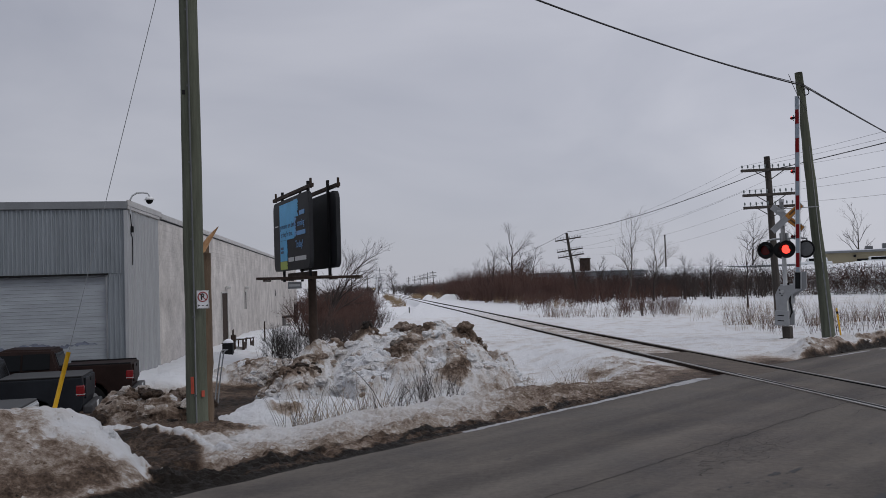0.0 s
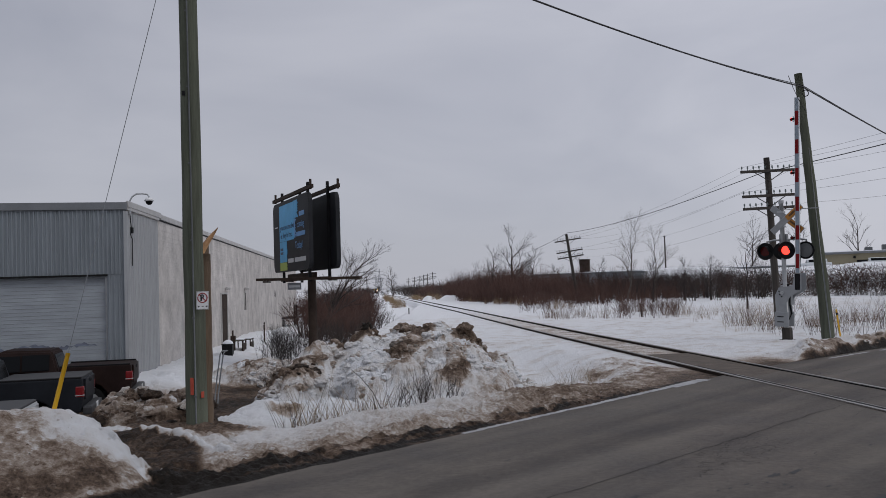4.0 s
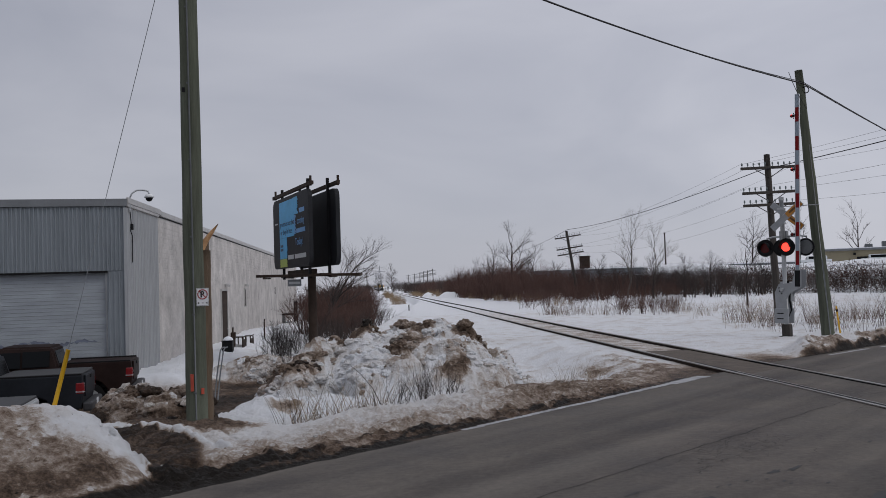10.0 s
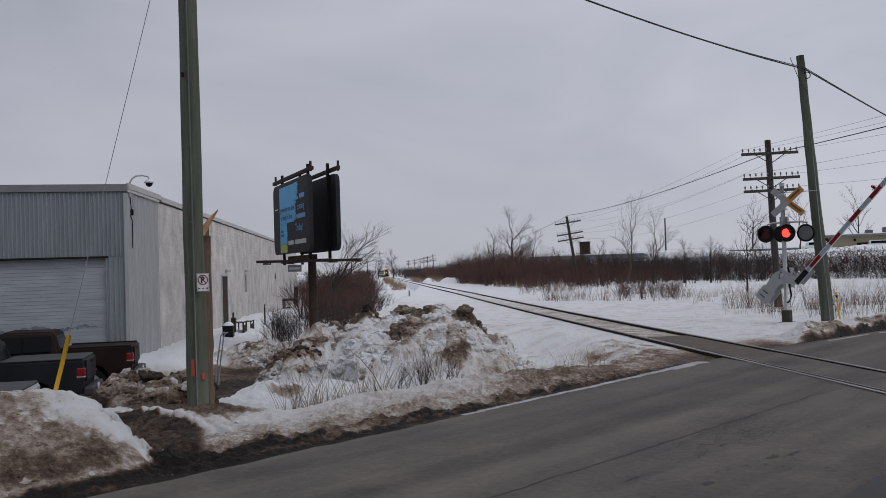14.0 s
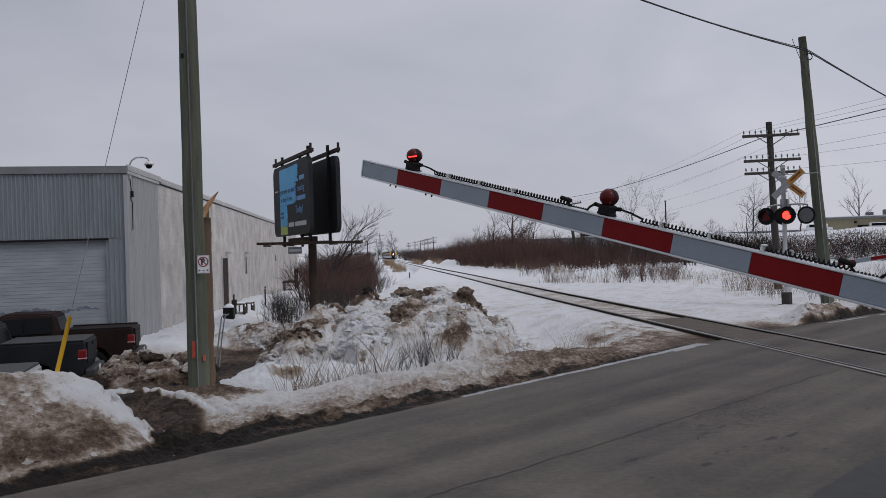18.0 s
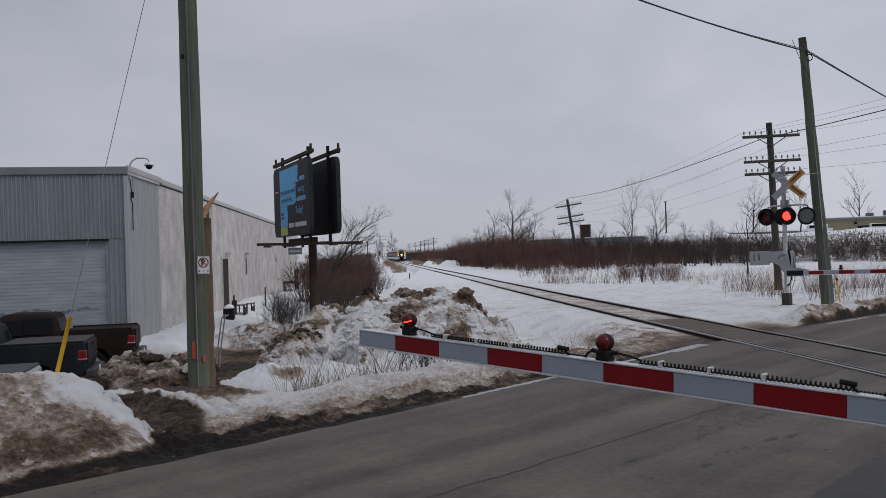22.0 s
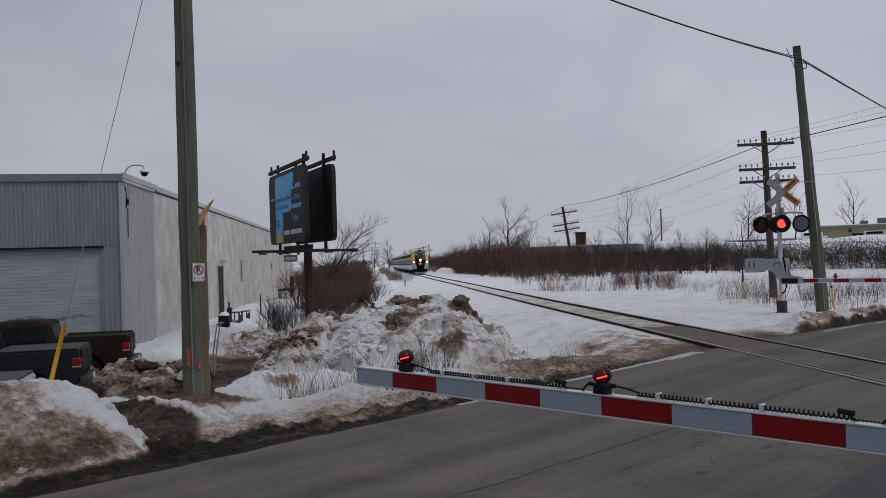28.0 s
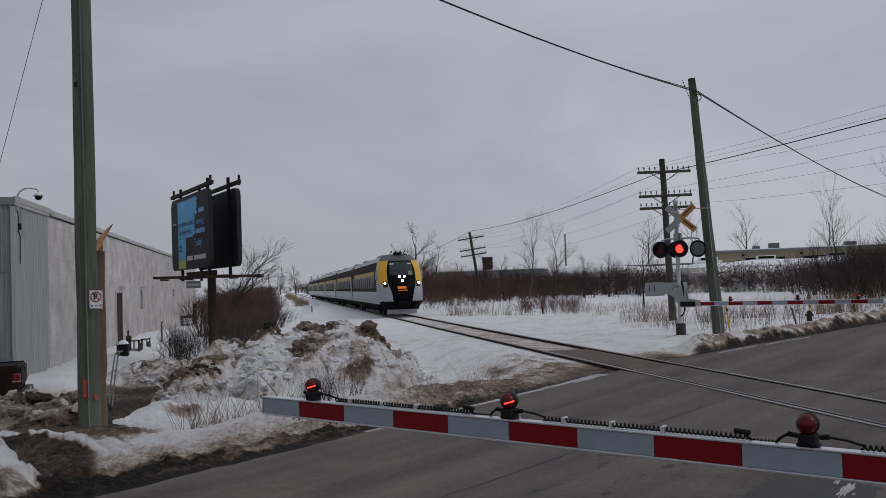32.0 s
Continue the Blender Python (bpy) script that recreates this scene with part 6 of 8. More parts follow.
def shell(car, y0, y1, tail=True):
    part("lower_skirt", strip(y0, y1, 0, 1), T_UNDER, car, "dark dirty skirt")
    part("grey_sill", strip(y0, y1, 1, 2), T_GREY, car, "light grey sill")
    part("white_band", strip(y0, y1, 2, 3), T_WHITE, car, "white lower band")
    part("window_band", strip(y0, y1, 3, 6), T_BAND, car, "dark window band")
    part("shoulder", strip(y0, y1, 6, 7), T_GREY, car)
    part("roof", strip(y0, y1, 7, 9), T_ROOF, car, "grey roof")
    for s in (-1, 1):
        part("yellow_stripe", bx(0.02, (y1 - y0) * 0.80, 0.40, s * (HW + 0.004), y0 + (y1 - y0) * 0.47, 2.80, 0.004), T_STRIPE, car, "dull yellow stripe above the windows")
        for i in range(11):
            piece("window", win_me, car, pose(s * (HW + 0.0), y0 + 2.0 + i * (y1 - y0 - 4.0) / 10, 2.28))
    part("floor", bx(2.9, y1 - y0, 0.12, 0, (y0 + y1) / 2, 0.66), T_UNDER, car)
    part("equipment", bx(2.2, 7.5, 0.5, 0, (y0 + y1) / 2 - 2, 0.50, 0.05), T_UNDER, car)
    part("equipment", bx(2.3, 3.0, 0.45, 0, (y0 + y1) / 2 + 4.5, 0.52, 0.05), T_UNDER, car)
    part("roof_unit", bx(1.5, 3.2, 0.12, 0, y0 + 5.0, 4.12, 0.04), T_ROOF, car)
    part("roof_unit", bx(1.5, 3.2, 0.12, 0, y1 - 5.0, 4.12, 0.04), T_ROOF, car)
    bogie(car, y0 + 3.6)
    bogie(car, y1 - 3.6)
    for y, s in ((y0, -1), (y1, 1)):
        if y == y0 and not tail:
            continue
        part("end_wall", bx(2.9, 0.08, 3.1, 0, y - s * 0.05, 2.2, 0.03), T_UNDER, car)
        part("gangway", bx(1.7, 0.36, 2.5, 0, y + s * 0.17, 2.1, 0.08), T_UNDER, car, "black rubber gangway")
    part("coupler", bx(0.3, 0.7, 0.3, 0, y1 + 0.3, 0.8, 0.04), T_UNDER, car)


def coach(label):
    c = thing("passenger_coach", label, "train car")
    shell(c, 0.0, CAR)
    for s in (-1, 1):
        for y in (1.0, CAR - 1.0):
            part("door", bx(0.03, 0.9, 2.0, s * (HW + 0.006), y, 1.95, 0.01), T_GREY, c, "grey sliding door")
    return c


def front_y(u, z):
    """How far back the nose lies at a sideways place u (-1..1) and a height."""
    rake = np.interp(z, [0.3, 1.0, 1.5, 2.0, 3.0, 3.7, 4.1], [0.30, 0.10, 0.0, 0.12, 0.75, 1.45, 2.3])
    return float(rake + 1.15 * abs(u) ** 3.2)


def nose_patch(u0, u1, z0, z1, nu=10, nz=10, lift=0.0):
    bm = bmesh.new()
    grid = []
    for j in range(nz + 1):
        z = z0 + (z1 - z0) * j / nz
        half = float(np.interp(z, [s[1] for s in SECTION], [s[0] for s in SECTION]))
        a, b = (u0(z), u1(z)) if callable(u0) else (u0, u1)
        grid.append([bm.verts.new((half * (a + (b - a) * i / nu), front_y(a + (b - a) * i / nu, z) - lift, z)) for i in range(nu + 1)])
    for j in range(nz):
        for i in range(nu):
            f = bm.faces.new((grid[j][i], grid[j][i + 1], grid[j + 1][i + 1], grid[j + 1][i]))
            f.smooth = True
    return bm


T_WIND = mat("blue_black_windscreen", (0.018, 0.027, 0.032), 0.12, 0, 0.1, 2, spec=0.30)


T_BROW = mat("dark_grey_roof_brow", (0.07, 0.075, 0.08), 0.5, 0.1, 0.1, 1.0)


def mask_u(z):
    """Half width of the black mask at a height, as a share of the nose."""
    return float(np.interp(z, [0.98, 1.2, 1.6, 2.0, 2.3, 3.0, 3.62], [0.44, 0.45, 0.51, 0.60, 0.65, 0.64, 0.58]))


def cab_car():
    c = thing("train_cab_car", "modern grey train cab car with black and yellow front, headlights lit", "train car")
    shell(c, 2.9, CAR, tail=False)
    part("nose_roof", nose_patch(-1, 1, 3.62, 4.11, 16, 5), T_BROW, c, "dark grey roof brow")
    part("front_mask", nose_patch(lambda z: -mask_u(z), mask_u, 0.98, 3.62, 14, 20), T_BLACK, c, "gloss black front mask")
    part("windscreen", nose_patch(-0.53, 0.53, 2.66, 3.54, 12, 8, 0.02), T_WIND, c, "wide dark windscreen")
    for s in (-1, 1):
        edge = (mask_u, lambda z: 1.0) if s > 0 else (lambda z: -1.0, lambda z: -mask_u(z))
        part("yellow_cheek", nose_patch(*edge, 2.12, 3.64, 6, 12, 0.004), T_YELLOW, c, "yellow upper cheek")
        part("grey_cheek", nose_patch(*edge, 0.98, 2.12, 6, 10, 0.0), T_GREY, c, "grey lower cheek")
        side = bmesh.new()
        rows = []
        for x, z in SECTION[1:8]:
            rows.append([side.verts.new((s * x, front_y(1.0, z), z)), side.verts.new((s * x, 2.92, z))])
        for ra, rb in zip(rows, rows[1:]):
            f = side.faces.new((ra[0], ra[1], rb[1], rb[0]))
            f.smooth = True
        part("nose_side", side, T_GREY, c)
        part("cab_window", bx(0.03, 0.75, 0.85, s * (HW - 0.01), 2.45, 2.60, 0.02), M_GLASSDARK, c)
        part("mirror_fin", bx(0.10, 0.16, 0.6, s * (HW + 0.10), 2.0, 2.7, 0.03), T_GREY, c)
        part("marker_housing", nose_patch(s * 0.74 - 0.09, s * 0.74 + 0.09, 1.90, 2.28, 6, 6, 0.02), T_BLACK, c)
        x, z = s * 0.76 * HW, 2.14
        part("headlight", dsc(0.085, 0.06, pose(x, front_y(0.76, z) - 0.05, z, 90), 18), M_HEADLIGHT, c, "bright white headlight")
    for x, z in ((-0.17, 2.56), (0.17, 2.56), (0.0, 2.30)):
        part("headlight", dsc(0.075, 0.06, pose(x, front_y(x / HW, z) - 0.05, z, 90), 18), M_HEADLIGHT, c, "bright white headlight")
    part("front_mark_bar", bx(0.62, 0.03, 0.16, -0.06, front_y(0.2, 1.84) - 0.045, 1.86, 0.01), T_ORANGE, c, "orange mark on the front")
    part("front_mark_bar", bx(0.66, 0.03, 0.05, 0, front_y(0.2, 1.68) - 0.045, 1.68, 0.01), T_ORANGE, c, "orange mark on the front")
    for x in (-0.62, 0.62):
        part("number_bar", bx(0.30, 0.02, 0.10, x, front_y(0.4, 3.4) - 0.03, 3.40, 0.005, rx=-40), T_WHITE, c)
    part("lower_mask", nose_patch(-1, 1, 0.40, 1.04, 14, 5), T_BLACK, c)
    part("coupler_recess", bx(0.7, 0.5, 0.34, 0, 0.05, 0.82, 0.05), T_UNDER, c)
    part("coupler_head", bx(0.28, 0.35, 0.3, 0, -0.18, 0.80, 0.04), T_UNDER, c)
    part("snow_plough", nose_patch(-0.82, 0.82, 0.16, 0.46, 10, 3, 0.06), T_PLOW, c, "bare steel snow plough")
    for x in (-0.5, -0.2, 0.15, 0.45):
        part("roof_horn", bar([(x, 2.3, 4.10), (x, 2.2, 4.22), (x, 1.9, 4.24)], [0.03, 0.035, 0.055], 8), T_UNDER, c)
    part("roof_aerial", bx(0.6, 0.7, 0.10, 0, 2.4, 4.14, 0.04), T_UNDER, c)
    return c


train_cars = [cab_car()]
coach_a = coach("grey passenger coach with dark windows and a yellow stripe")
train_cars.append(coach_a)
for _ in range(4):
    train_cars.append(copy_thing(coach_a, Matrix.Identity(4)))
for o in train_cars:
    o.scale = (0.85, 0.88, 0.93)
    tagged(o, group="cars of the train")


# ---- bare shrubs, trees and dry grass ----
def twig_arrays(rnd, segs, sides=3):
    """Thin three-sided bars from a list of (p, q, r0, r1)."""
    V, F = [], []
    for p, q, r0, r1 in segs:
        d = (q - p)
        if d.length < 1e-5:
            continue
        a = d.orthogonal().normalized()
        b = d.normalized().cross(a)
        base = len(V)
        for pt, r in ((p, r0), (q, r1)):
            for k in range(sides):
                an = 2 * math.pi * k / sides
                V.append(pt + a * (r * math.cos(an)) + b * (r * math.sin(an)))
        for k in range(sides):
            k2 = (k + 1) % sides
            F.append((base + k, base + k2, base + sides + k2, base + sides + k))
    return np.array([tuple(v) for v in V], dtype=np.float32), np.array(F, dtype=np.int32)


def grow(rnd, p, d, length, r, depth, segs, spread=0.6, droop=0.0, split=(2, 3), taper=0.62, wobble=0.18):
    """A branch that wanders and forks; fills segs."""
    n = 3
    for i in range(n):
        d = (d + Vector((rnd.gauss(0, wobble), rnd.gauss(0, wobble), rnd.gauss(0, wobble * 0.6) - droop))).normalized()
        q = p + d * (length / n)
        r2 = r * 0.86
        segs.append((p, q, r, r2))
        p, r = q, r2
        if depth > 0 and i >= 1:
            for _ in range(rnd.randint(*split) - 1):
                side = Vector((rnd.gauss(0, 1), rnd.gauss(0, 1), rnd.gauss(0.25, 0.5))).normalized()
                grow(rnd, p, (d + side * spread).normalized(), length * rnd.uniform(0.5, 0.75), r * taper, depth - 1, segs, spread, droop, split, taper, wobble)
    if depth > 0:
        grow(rnd, p, d, length * 0.65, r * 0.8, depth - 1, segs, spread, droop, split, taper, wobble)


def shrub_template(seed, h, stems, thin=1.0):
    rnd = random.Random(seed)
    segs = []
    for _ in range(stems):
        a = rnd.uniform(0, 6.28)
        out = rnd.uniform(0.05, 0.55)
        d = Vector((math.cos(a) * out, math.sin(a) * out, 1)).normalized()
        p = Vector((math.cos(a) * rnd.uniform(0, 0.25), math.sin(a) * rnd.uniform(0, 0.25), -0.05))
        grow(rnd, p, d, h * rnd.uniform(0.30, 0.45), 0.013 * thin * rnd.uniform(0.7, 1.3), 2, segs, 0.55, 0.0, (2, 3), 0.7, 0.12)
    return twig_arrays(rnd, segs)


def blades_template(seed, h, n, spread, r=0.004, lean=0.35):
    rnd = random.Random(seed)
    segs = []
    for _ in range(n):
        a = rnd.uniform(0, 6.28)
        p = Vector((rnd.gauss(0, spread), rnd.gauss(0, spread), -0.04))
        d = Vector((math.cos(a) * rnd.uniform(0, lean), math.sin(a) * rnd.uniform(0, lean), 1)).normalized()
        hh = h * rnd.uniform(0.5, 1.1)
        for i in range(3):
            q = p + d * hh / 3
            segs.append((p, q, r * (1 - i * 0.28), r * (0.72 - i * 0.28)))
            p = q
            d = (d + Vector((math.cos(a) * 0.16, math.sin(a) * 0.16, -0.05))).normalized()
    return twig_arrays(rnd, segs)


def scatter(name, templates, places, material, label, category, kind="stuff"):
    """Joins many turned and scaled copies of the templates into one mesh."""
    Vs, Fs, off = [], [], 0
    for k, x, y, z, s, rot, sz in places:
        V, F = templates[k % len(templates)]
        c, sn = math.cos(rot), math.sin(rot)
        W = np.empty_like(V)
        W[:, 0] = (V[:, 0] * c - V[:, 1] * sn) * s + x
        W[:, 1] = (V[:, 0] * sn + V[:, 1] * c) * s + y
        W[:, 2] = V[:, 2] * s * sz + z
        Vs.append(W)
        Fs.append(F + off)
        off += len(V)
    me = from_arrays(name, np.concatenate(Vs), np.concatenate(Fs), material, smooth=False)
    return tagged(new(name, me), label, category, kind=kind)


SHRUBS = [shrub_template(100 + i, 2.2, 6) for i in range(5)]
FINE = [shrub_template(200 + i, 1.6, 5, 0.8) for i in range(4)]
GRASS = [blades_template(300 + i, 0.8, 34, 0.12) for i in range(5)]
STALKS = [blades_template(320 + i, 1.0, 9, 0.22, 0.006, 0.5) for i in range(4)]


def band(rnd, n, y0, y1, off0, off1, s0, s1, base=1.0, power=1.0):
    """Places along the line, at sideways offsets from its centre."""
    out = []
    for i in range(n):
        y = y0 + (y1 - y0) * rnd.random() ** power
        x = float(track_x(y)) + rnd.uniform(off0, off1)
        out.append([i, x, y, 0.0, rnd.uniform(s0, s1), rnd.uniform(0, 6.28), base * rnd.uniform(0.85, 1.2)])
    if out:
        z, _ = land(np.array([p[1] for p in out]), np.array([p[2] for p in out]))
        for p, zz in zip(out, z):
            p[3] = float(zz)
    return out


rv = random.Random(77)
def field(rnd, n, x0, x1, y0, y1, s0, s1, base=1.0, keep=None):
    out = []
    while len(out) < n:
        x, y = rnd.uniform(x0, x1), rnd.uniform(y0, y1)
        if keep and not keep(x, y):
            continue
        out.append([len(out), x, y, 0.0, rnd.uniform(s0, s1), rnd.uniform(0, 6.28), base * rnd.uniform(0.85, 1.2)])
    z, _ = land(np.array([p[1] for p in out]), np.array([p[2] for p in out]))
    for p, zz in zip(out, z):
        p[3] = float(zz)
    return out


scatter("thicket", SHRUBS, band(rv, 400, 84, 200, 6.6, 14.0, 1.15, 1.85, power=1.3), M_REDTWIG, "dense brown thicket of bare shrubs beside the line", "shrubs")
scatter("thicket", SHRUBS, band(rv, 260, 95, 330, 5.8, 12.0, 1.4, 2.4), M_REDTWIG, "dense brown thicket of bare shrubs beside the line", "shrubs")
scatter("thicket", SHRUBS, field(rv, 70, 1.5, 14.0, 118, 190, 1.9, 2.6, keep=lambda x, y: 0.018 * y < x < 0.085 * y and abs(x - float(track_x(y))) > 5.5), M_REDTWIG, "tall reddish bare shrubs over the thicket", "shrubs")
scatter("thicket", FINE, field(rv, 75, 1.5, 15.0, 105, 170, 2.7, 3.7, keep=lambda x, y: 0.012 * y < x < 0.085 * y and abs(x - float(track_x(y))) > 6.0), M_REDTWIG, "tall wispy bare shrubs over the thicket", "shrubs")
scatter("thicket", SHRUBS, band(rv, 120, 170, 420, 5.5, 16.0, 1.2, 2.2), M_TWIG, "bare brush far along the line", "shrubs")
scatter("thicket", SHRUBS, band(rv, 45, 50, 64, -10.8, -8.0, 0.9, 1.4) + band(rv, 210, 60, 110, -13.0, -8.0, 1.0, 1.8), M_REDTWIG, "brown bare brush behind the billboard", "shrubs")
scatter("thicket", SHRUBS, band(rv, 230, 95, 180, -17.0, -8.6, 1.3, 2.0) + band(rv, 90, 180, 330, -22.0, -11.0, 1.2, 1.8), M_REDTWIG, "bare brush far along the line", "shrubs")
scatter("thicket", SHRUBS, band(rv, 130, 345, 540, 5.0, 24.0, 2.0, 3.2) + band(rv, 60, 345, 540, -22.0, -6.0, 2.0, 3.0), M_TWIG, "bare brush where the line curves away", "shrubs")
scatter("low_shrubs", FINE, band(rv, 46, 66, 96, 6.6, 10.5, 0.6, 1.0, 0.9), M_REDTWIG, "low reddish shrubs standing in the snow", "shrubs")
scatter("dry_grass", GRASS, band(rv, 70, 66, 140, 5.8, 8.5, 0.6, 1.1), M_GRASS, "dry straw grass at the edge of the thicket", "grass")
scatter("dry_grass", GRASS, band(rv, 120, 150, 330, -5.0, -2.6, 1.2, 2.4), M_GRASS, "dry yellow grass far along the line", "grass")
scatter("dry_grass", GRASS, band(rv, 90, 170, 300, 3.0, 5.5, 1.2, 2.2), M_GRASS, "dry yellow grass far along the line", "grass")


# ---- vine fence, trees and buildings beyond the field ----
def lz(x, y):
    return land_z(x, y)


FA, FB = Vector((17.0, 90.0, 0)), Vector((38.0, 50.0, 0))
FDIR = (FB - FA).normalized()
FLEN = (FB - FA).length
fence = thing("chain_link_fence", "chain-link fence overgrown with bare brown vines", "fence", Matrix.Identity(4))
post_me = mesh_of(bar([(0, 0, -0.3), (0, 0, 2.0)], 0.035, 8), "post", M_GALV)
for i in range(17):
    p = FA + FDIR * (i * FLEN / 16)
    piece("post", post_me, fence, pose(p.x, p.y, lz(p.x, p.y)))
for h in (0.15, 1.05, 1.95):
    pts = []
    for i in range(17):
        p = FA + FDIR * (i * FLEN / 16)
        pts.append((p.x, p.y, lz(p.x, p.y) + h))
    part("rail", bar(pts, 0.022, 5), M_GALV, fence)


def vine_template(seed, w, h, n):
    rnd = random.Random(seed)
    segs = []
    for _ in range(n):
        x = rnd.uniform(-w / 2, w / 2)
        p = Vector((x, rnd.gauss(0, 0.10), rnd.uniform(-0.05, h * 0.7)))
        d = Vector((rnd.gauss(0, 0.6), rnd.gauss(0, 0.15), rnd.uniform(0.1, 1.0))).normalized()
        for _k in range(6):
            q = p + d * 0.22
            if q.z > h + rnd.uniform(-0.1, 0.35):
                d.z = -abs(d.z) * 0.5
            segs.append((p, q, 0.011, 0.009))
            p = q
            d = (d + Vector((rnd.gauss(0, 0.45), rnd.gauss(0, 0.15), rnd.gauss(-0.05, 0.4)))).normalized()
    return twig_arrays(rnd, segs)


M_DKTWIG = mat("dark_bare_twig", (0.026, 0.022, 0.021), 0.9, 0, 0.4, 0.6, island=0.3)
VINES = [vine_template(400 + i, 2.6, 1.95, 215) for i in range(4)]
rf = random.Random(8)
vp = []
fyaw = math.atan2(FDIR.y, FDIR.x)
for i in range(27):
    p = FA + FDIR * ((i + 0.5) * FLEN / 27)
    vp.append((i, p.x + rf.gauss(0, 0.08), p.y + rf.gauss(0, 0.08), lz(p.x, p.y), 1.0, fyaw + (math.pi if i % 2 else 0), rf.uniform(0.92, 1.08)))
vines = scatter("vine_tangle", VINES, vp, M_REDTWIG, "tangle of bare brown vines on the fence", "vines")

# undergrowth on the right-hand field
def before_fence(lo, hi):
    return lambda x, y: lo < -((x - 17) * 38 + (y - 90) * 20) / 42.9 < hi


def off_road(x, y):
    q, _ = road_coords(np.array([x]), np.array([y]))
    return q[0] < -1.7 and abs(x - float(track_x(y))) > 3.2


scatter("vine_brush", FINE, field(rf, 240, 14, 40, 46, 92, 0.8, 1.3, keep=before_fence(-1.0, 3.0)), M_TWIG, "bare brown brush along the fence", "shrubs")
scatter("dark_brush", SHRUBS, field(rf, 90, 22, 42, 43, 58, 0.9, 1.5, keep=lambda x, y: 0.52 * y < x < 0.72 * y), M_TWIG, "dense dark bare brush beside the road", "shrubs")
scatter("dark_brush", SHRUBS, field(rf, 60, 12.5, 24, 64, 84, 1.0, 1.6, keep=before_fence(0.5, 9.0)), M_TWIG, "dark bare shrubs against the fence", "shrubs")
scatter("dark_brush", SHRUBS, field(rf, 55, 24, 40, 43, 54, 1.3, 2.0, keep=lambda x, y: 0.585 * y < x < 0.74 * y), M_TWIG, "dense dark bare brush beside the road", "shrubs")
scatter("dark_brush", SHRUBS, field(rf, 70, 15, 32, 60, 95, 1.0, 1.65, keep=lambda x, y: before_fence(-3.0, 2.0)(x, y) and 0.18 * y < x < 0.36 * y), M_DKTWIG, "tall dark tangle of shrubs along the fence", "shrubs")
scatter("dark_brush", SHRUBS, field(rf, 60, 24, 40, 44, 56, 1.2, 1.9, keep=lambda x, y: 0.56 * y < x < 0.72 * y), M_DKTWIG, "tall dark tangle of shrubs beside the road", "shrubs")
scatter("weed_stalks", STALKS, field(rf, 60, 10, 22, 34, 52, 0.5, 1.0, keep=lambda x, y: off_road(x, y) and 0.26 * y < x < 0.40 * y), M_GRASS, "dry weed stalks standing in the snow", "weeds")
def clumps(rnd, n, per, x0, x1, y0, y1, spread, s0, s1):
    """Places gathered round a few centres."""
    c = [(q[1], q[2]) for q in field(rnd, n, x0, x1, y0, y1, 1, 1, keep=off_road)]
    out = []
    for k, (cx, cy) in enumerate(c):
        for m in field(rnd, rnd.randint(per // 2, per), cx - spread, cx + spread, cy - spread, cy + spread, s0, s1):
            m[0] = len(out)
            out.append(m)
    return out


M_STRAW = mat("brown_weed_stalk", (0.150, 0.098, 0.066), 0.9, 0, 0.35, 2, island=0.4)
scatter("weed_stalks", STALKS, clumps(rf, 13, 9, 11.0, 22.0, 28.6, 38.0, 0.7, 0.6, 1.25), M_STRAW, "clumps of brown weed stalks beside the road", "weeds")
scatter("weed_stalks", STALKS, field(rf, 30, 11.0, 22.0, 28.6, 37.5, 0.6, 1.3, keep=off_road), M_REDTWIG, "reddish dry stalks round the signal", "weeds")
scatter("weed_stalks", FINE, field(rf, 20, 11.5, 20, 29, 37, 0.4, 0.8, keep=off_road), M_REDTWIG, "reddish dry stalks round the signal", "weeds")
scatter("thicket", SHRUBS, field(rf, 120, 10.5, 24, 72, 92, 0.75, 1.35, keep=before_fence(1.5, 13.0)), M_REDTWIG, "reddish bare shrubs before the fence", "shrubs")
scatter("thicket", FINE, field(rf, 130, 5.0, 22.0, 52, 84, 0.55, 1.15, keep=lambda x, y: 0.085 * y < x < 0.27 * y and y > 50 + 34 * (((x * 7.31 + y * 3.17) % 1.0) ** 0.6)), M_REDTWIG, "reddish bare shrubs straggling out into the snow", "shrubs")
scatter("weed_stalks", STALKS, clumps(rf, 9, 9, 6.5, 13.0, 48, 72, 0.9, 0.7, 1.3), M_STRAW, "straw weeds standing before the thicket", "weeds")
scatter("low_shrubs", FINE, field(rf, 60, 9.5, 14.5, 47, 57, 0.5, 0.85, keep=lambda x, y: 0.19 * y < x < 0.262 * y), M_REDTWIG, "patch of low reddish shrubs in the snow", "shrubs")
scatter("dry_grass", GRASS, field(rf, 26, 20, 25, 33, 40, 0.9, 1.5, keep=off_road), M_GRASS, "tan dry grass clump beside the road", "grass")


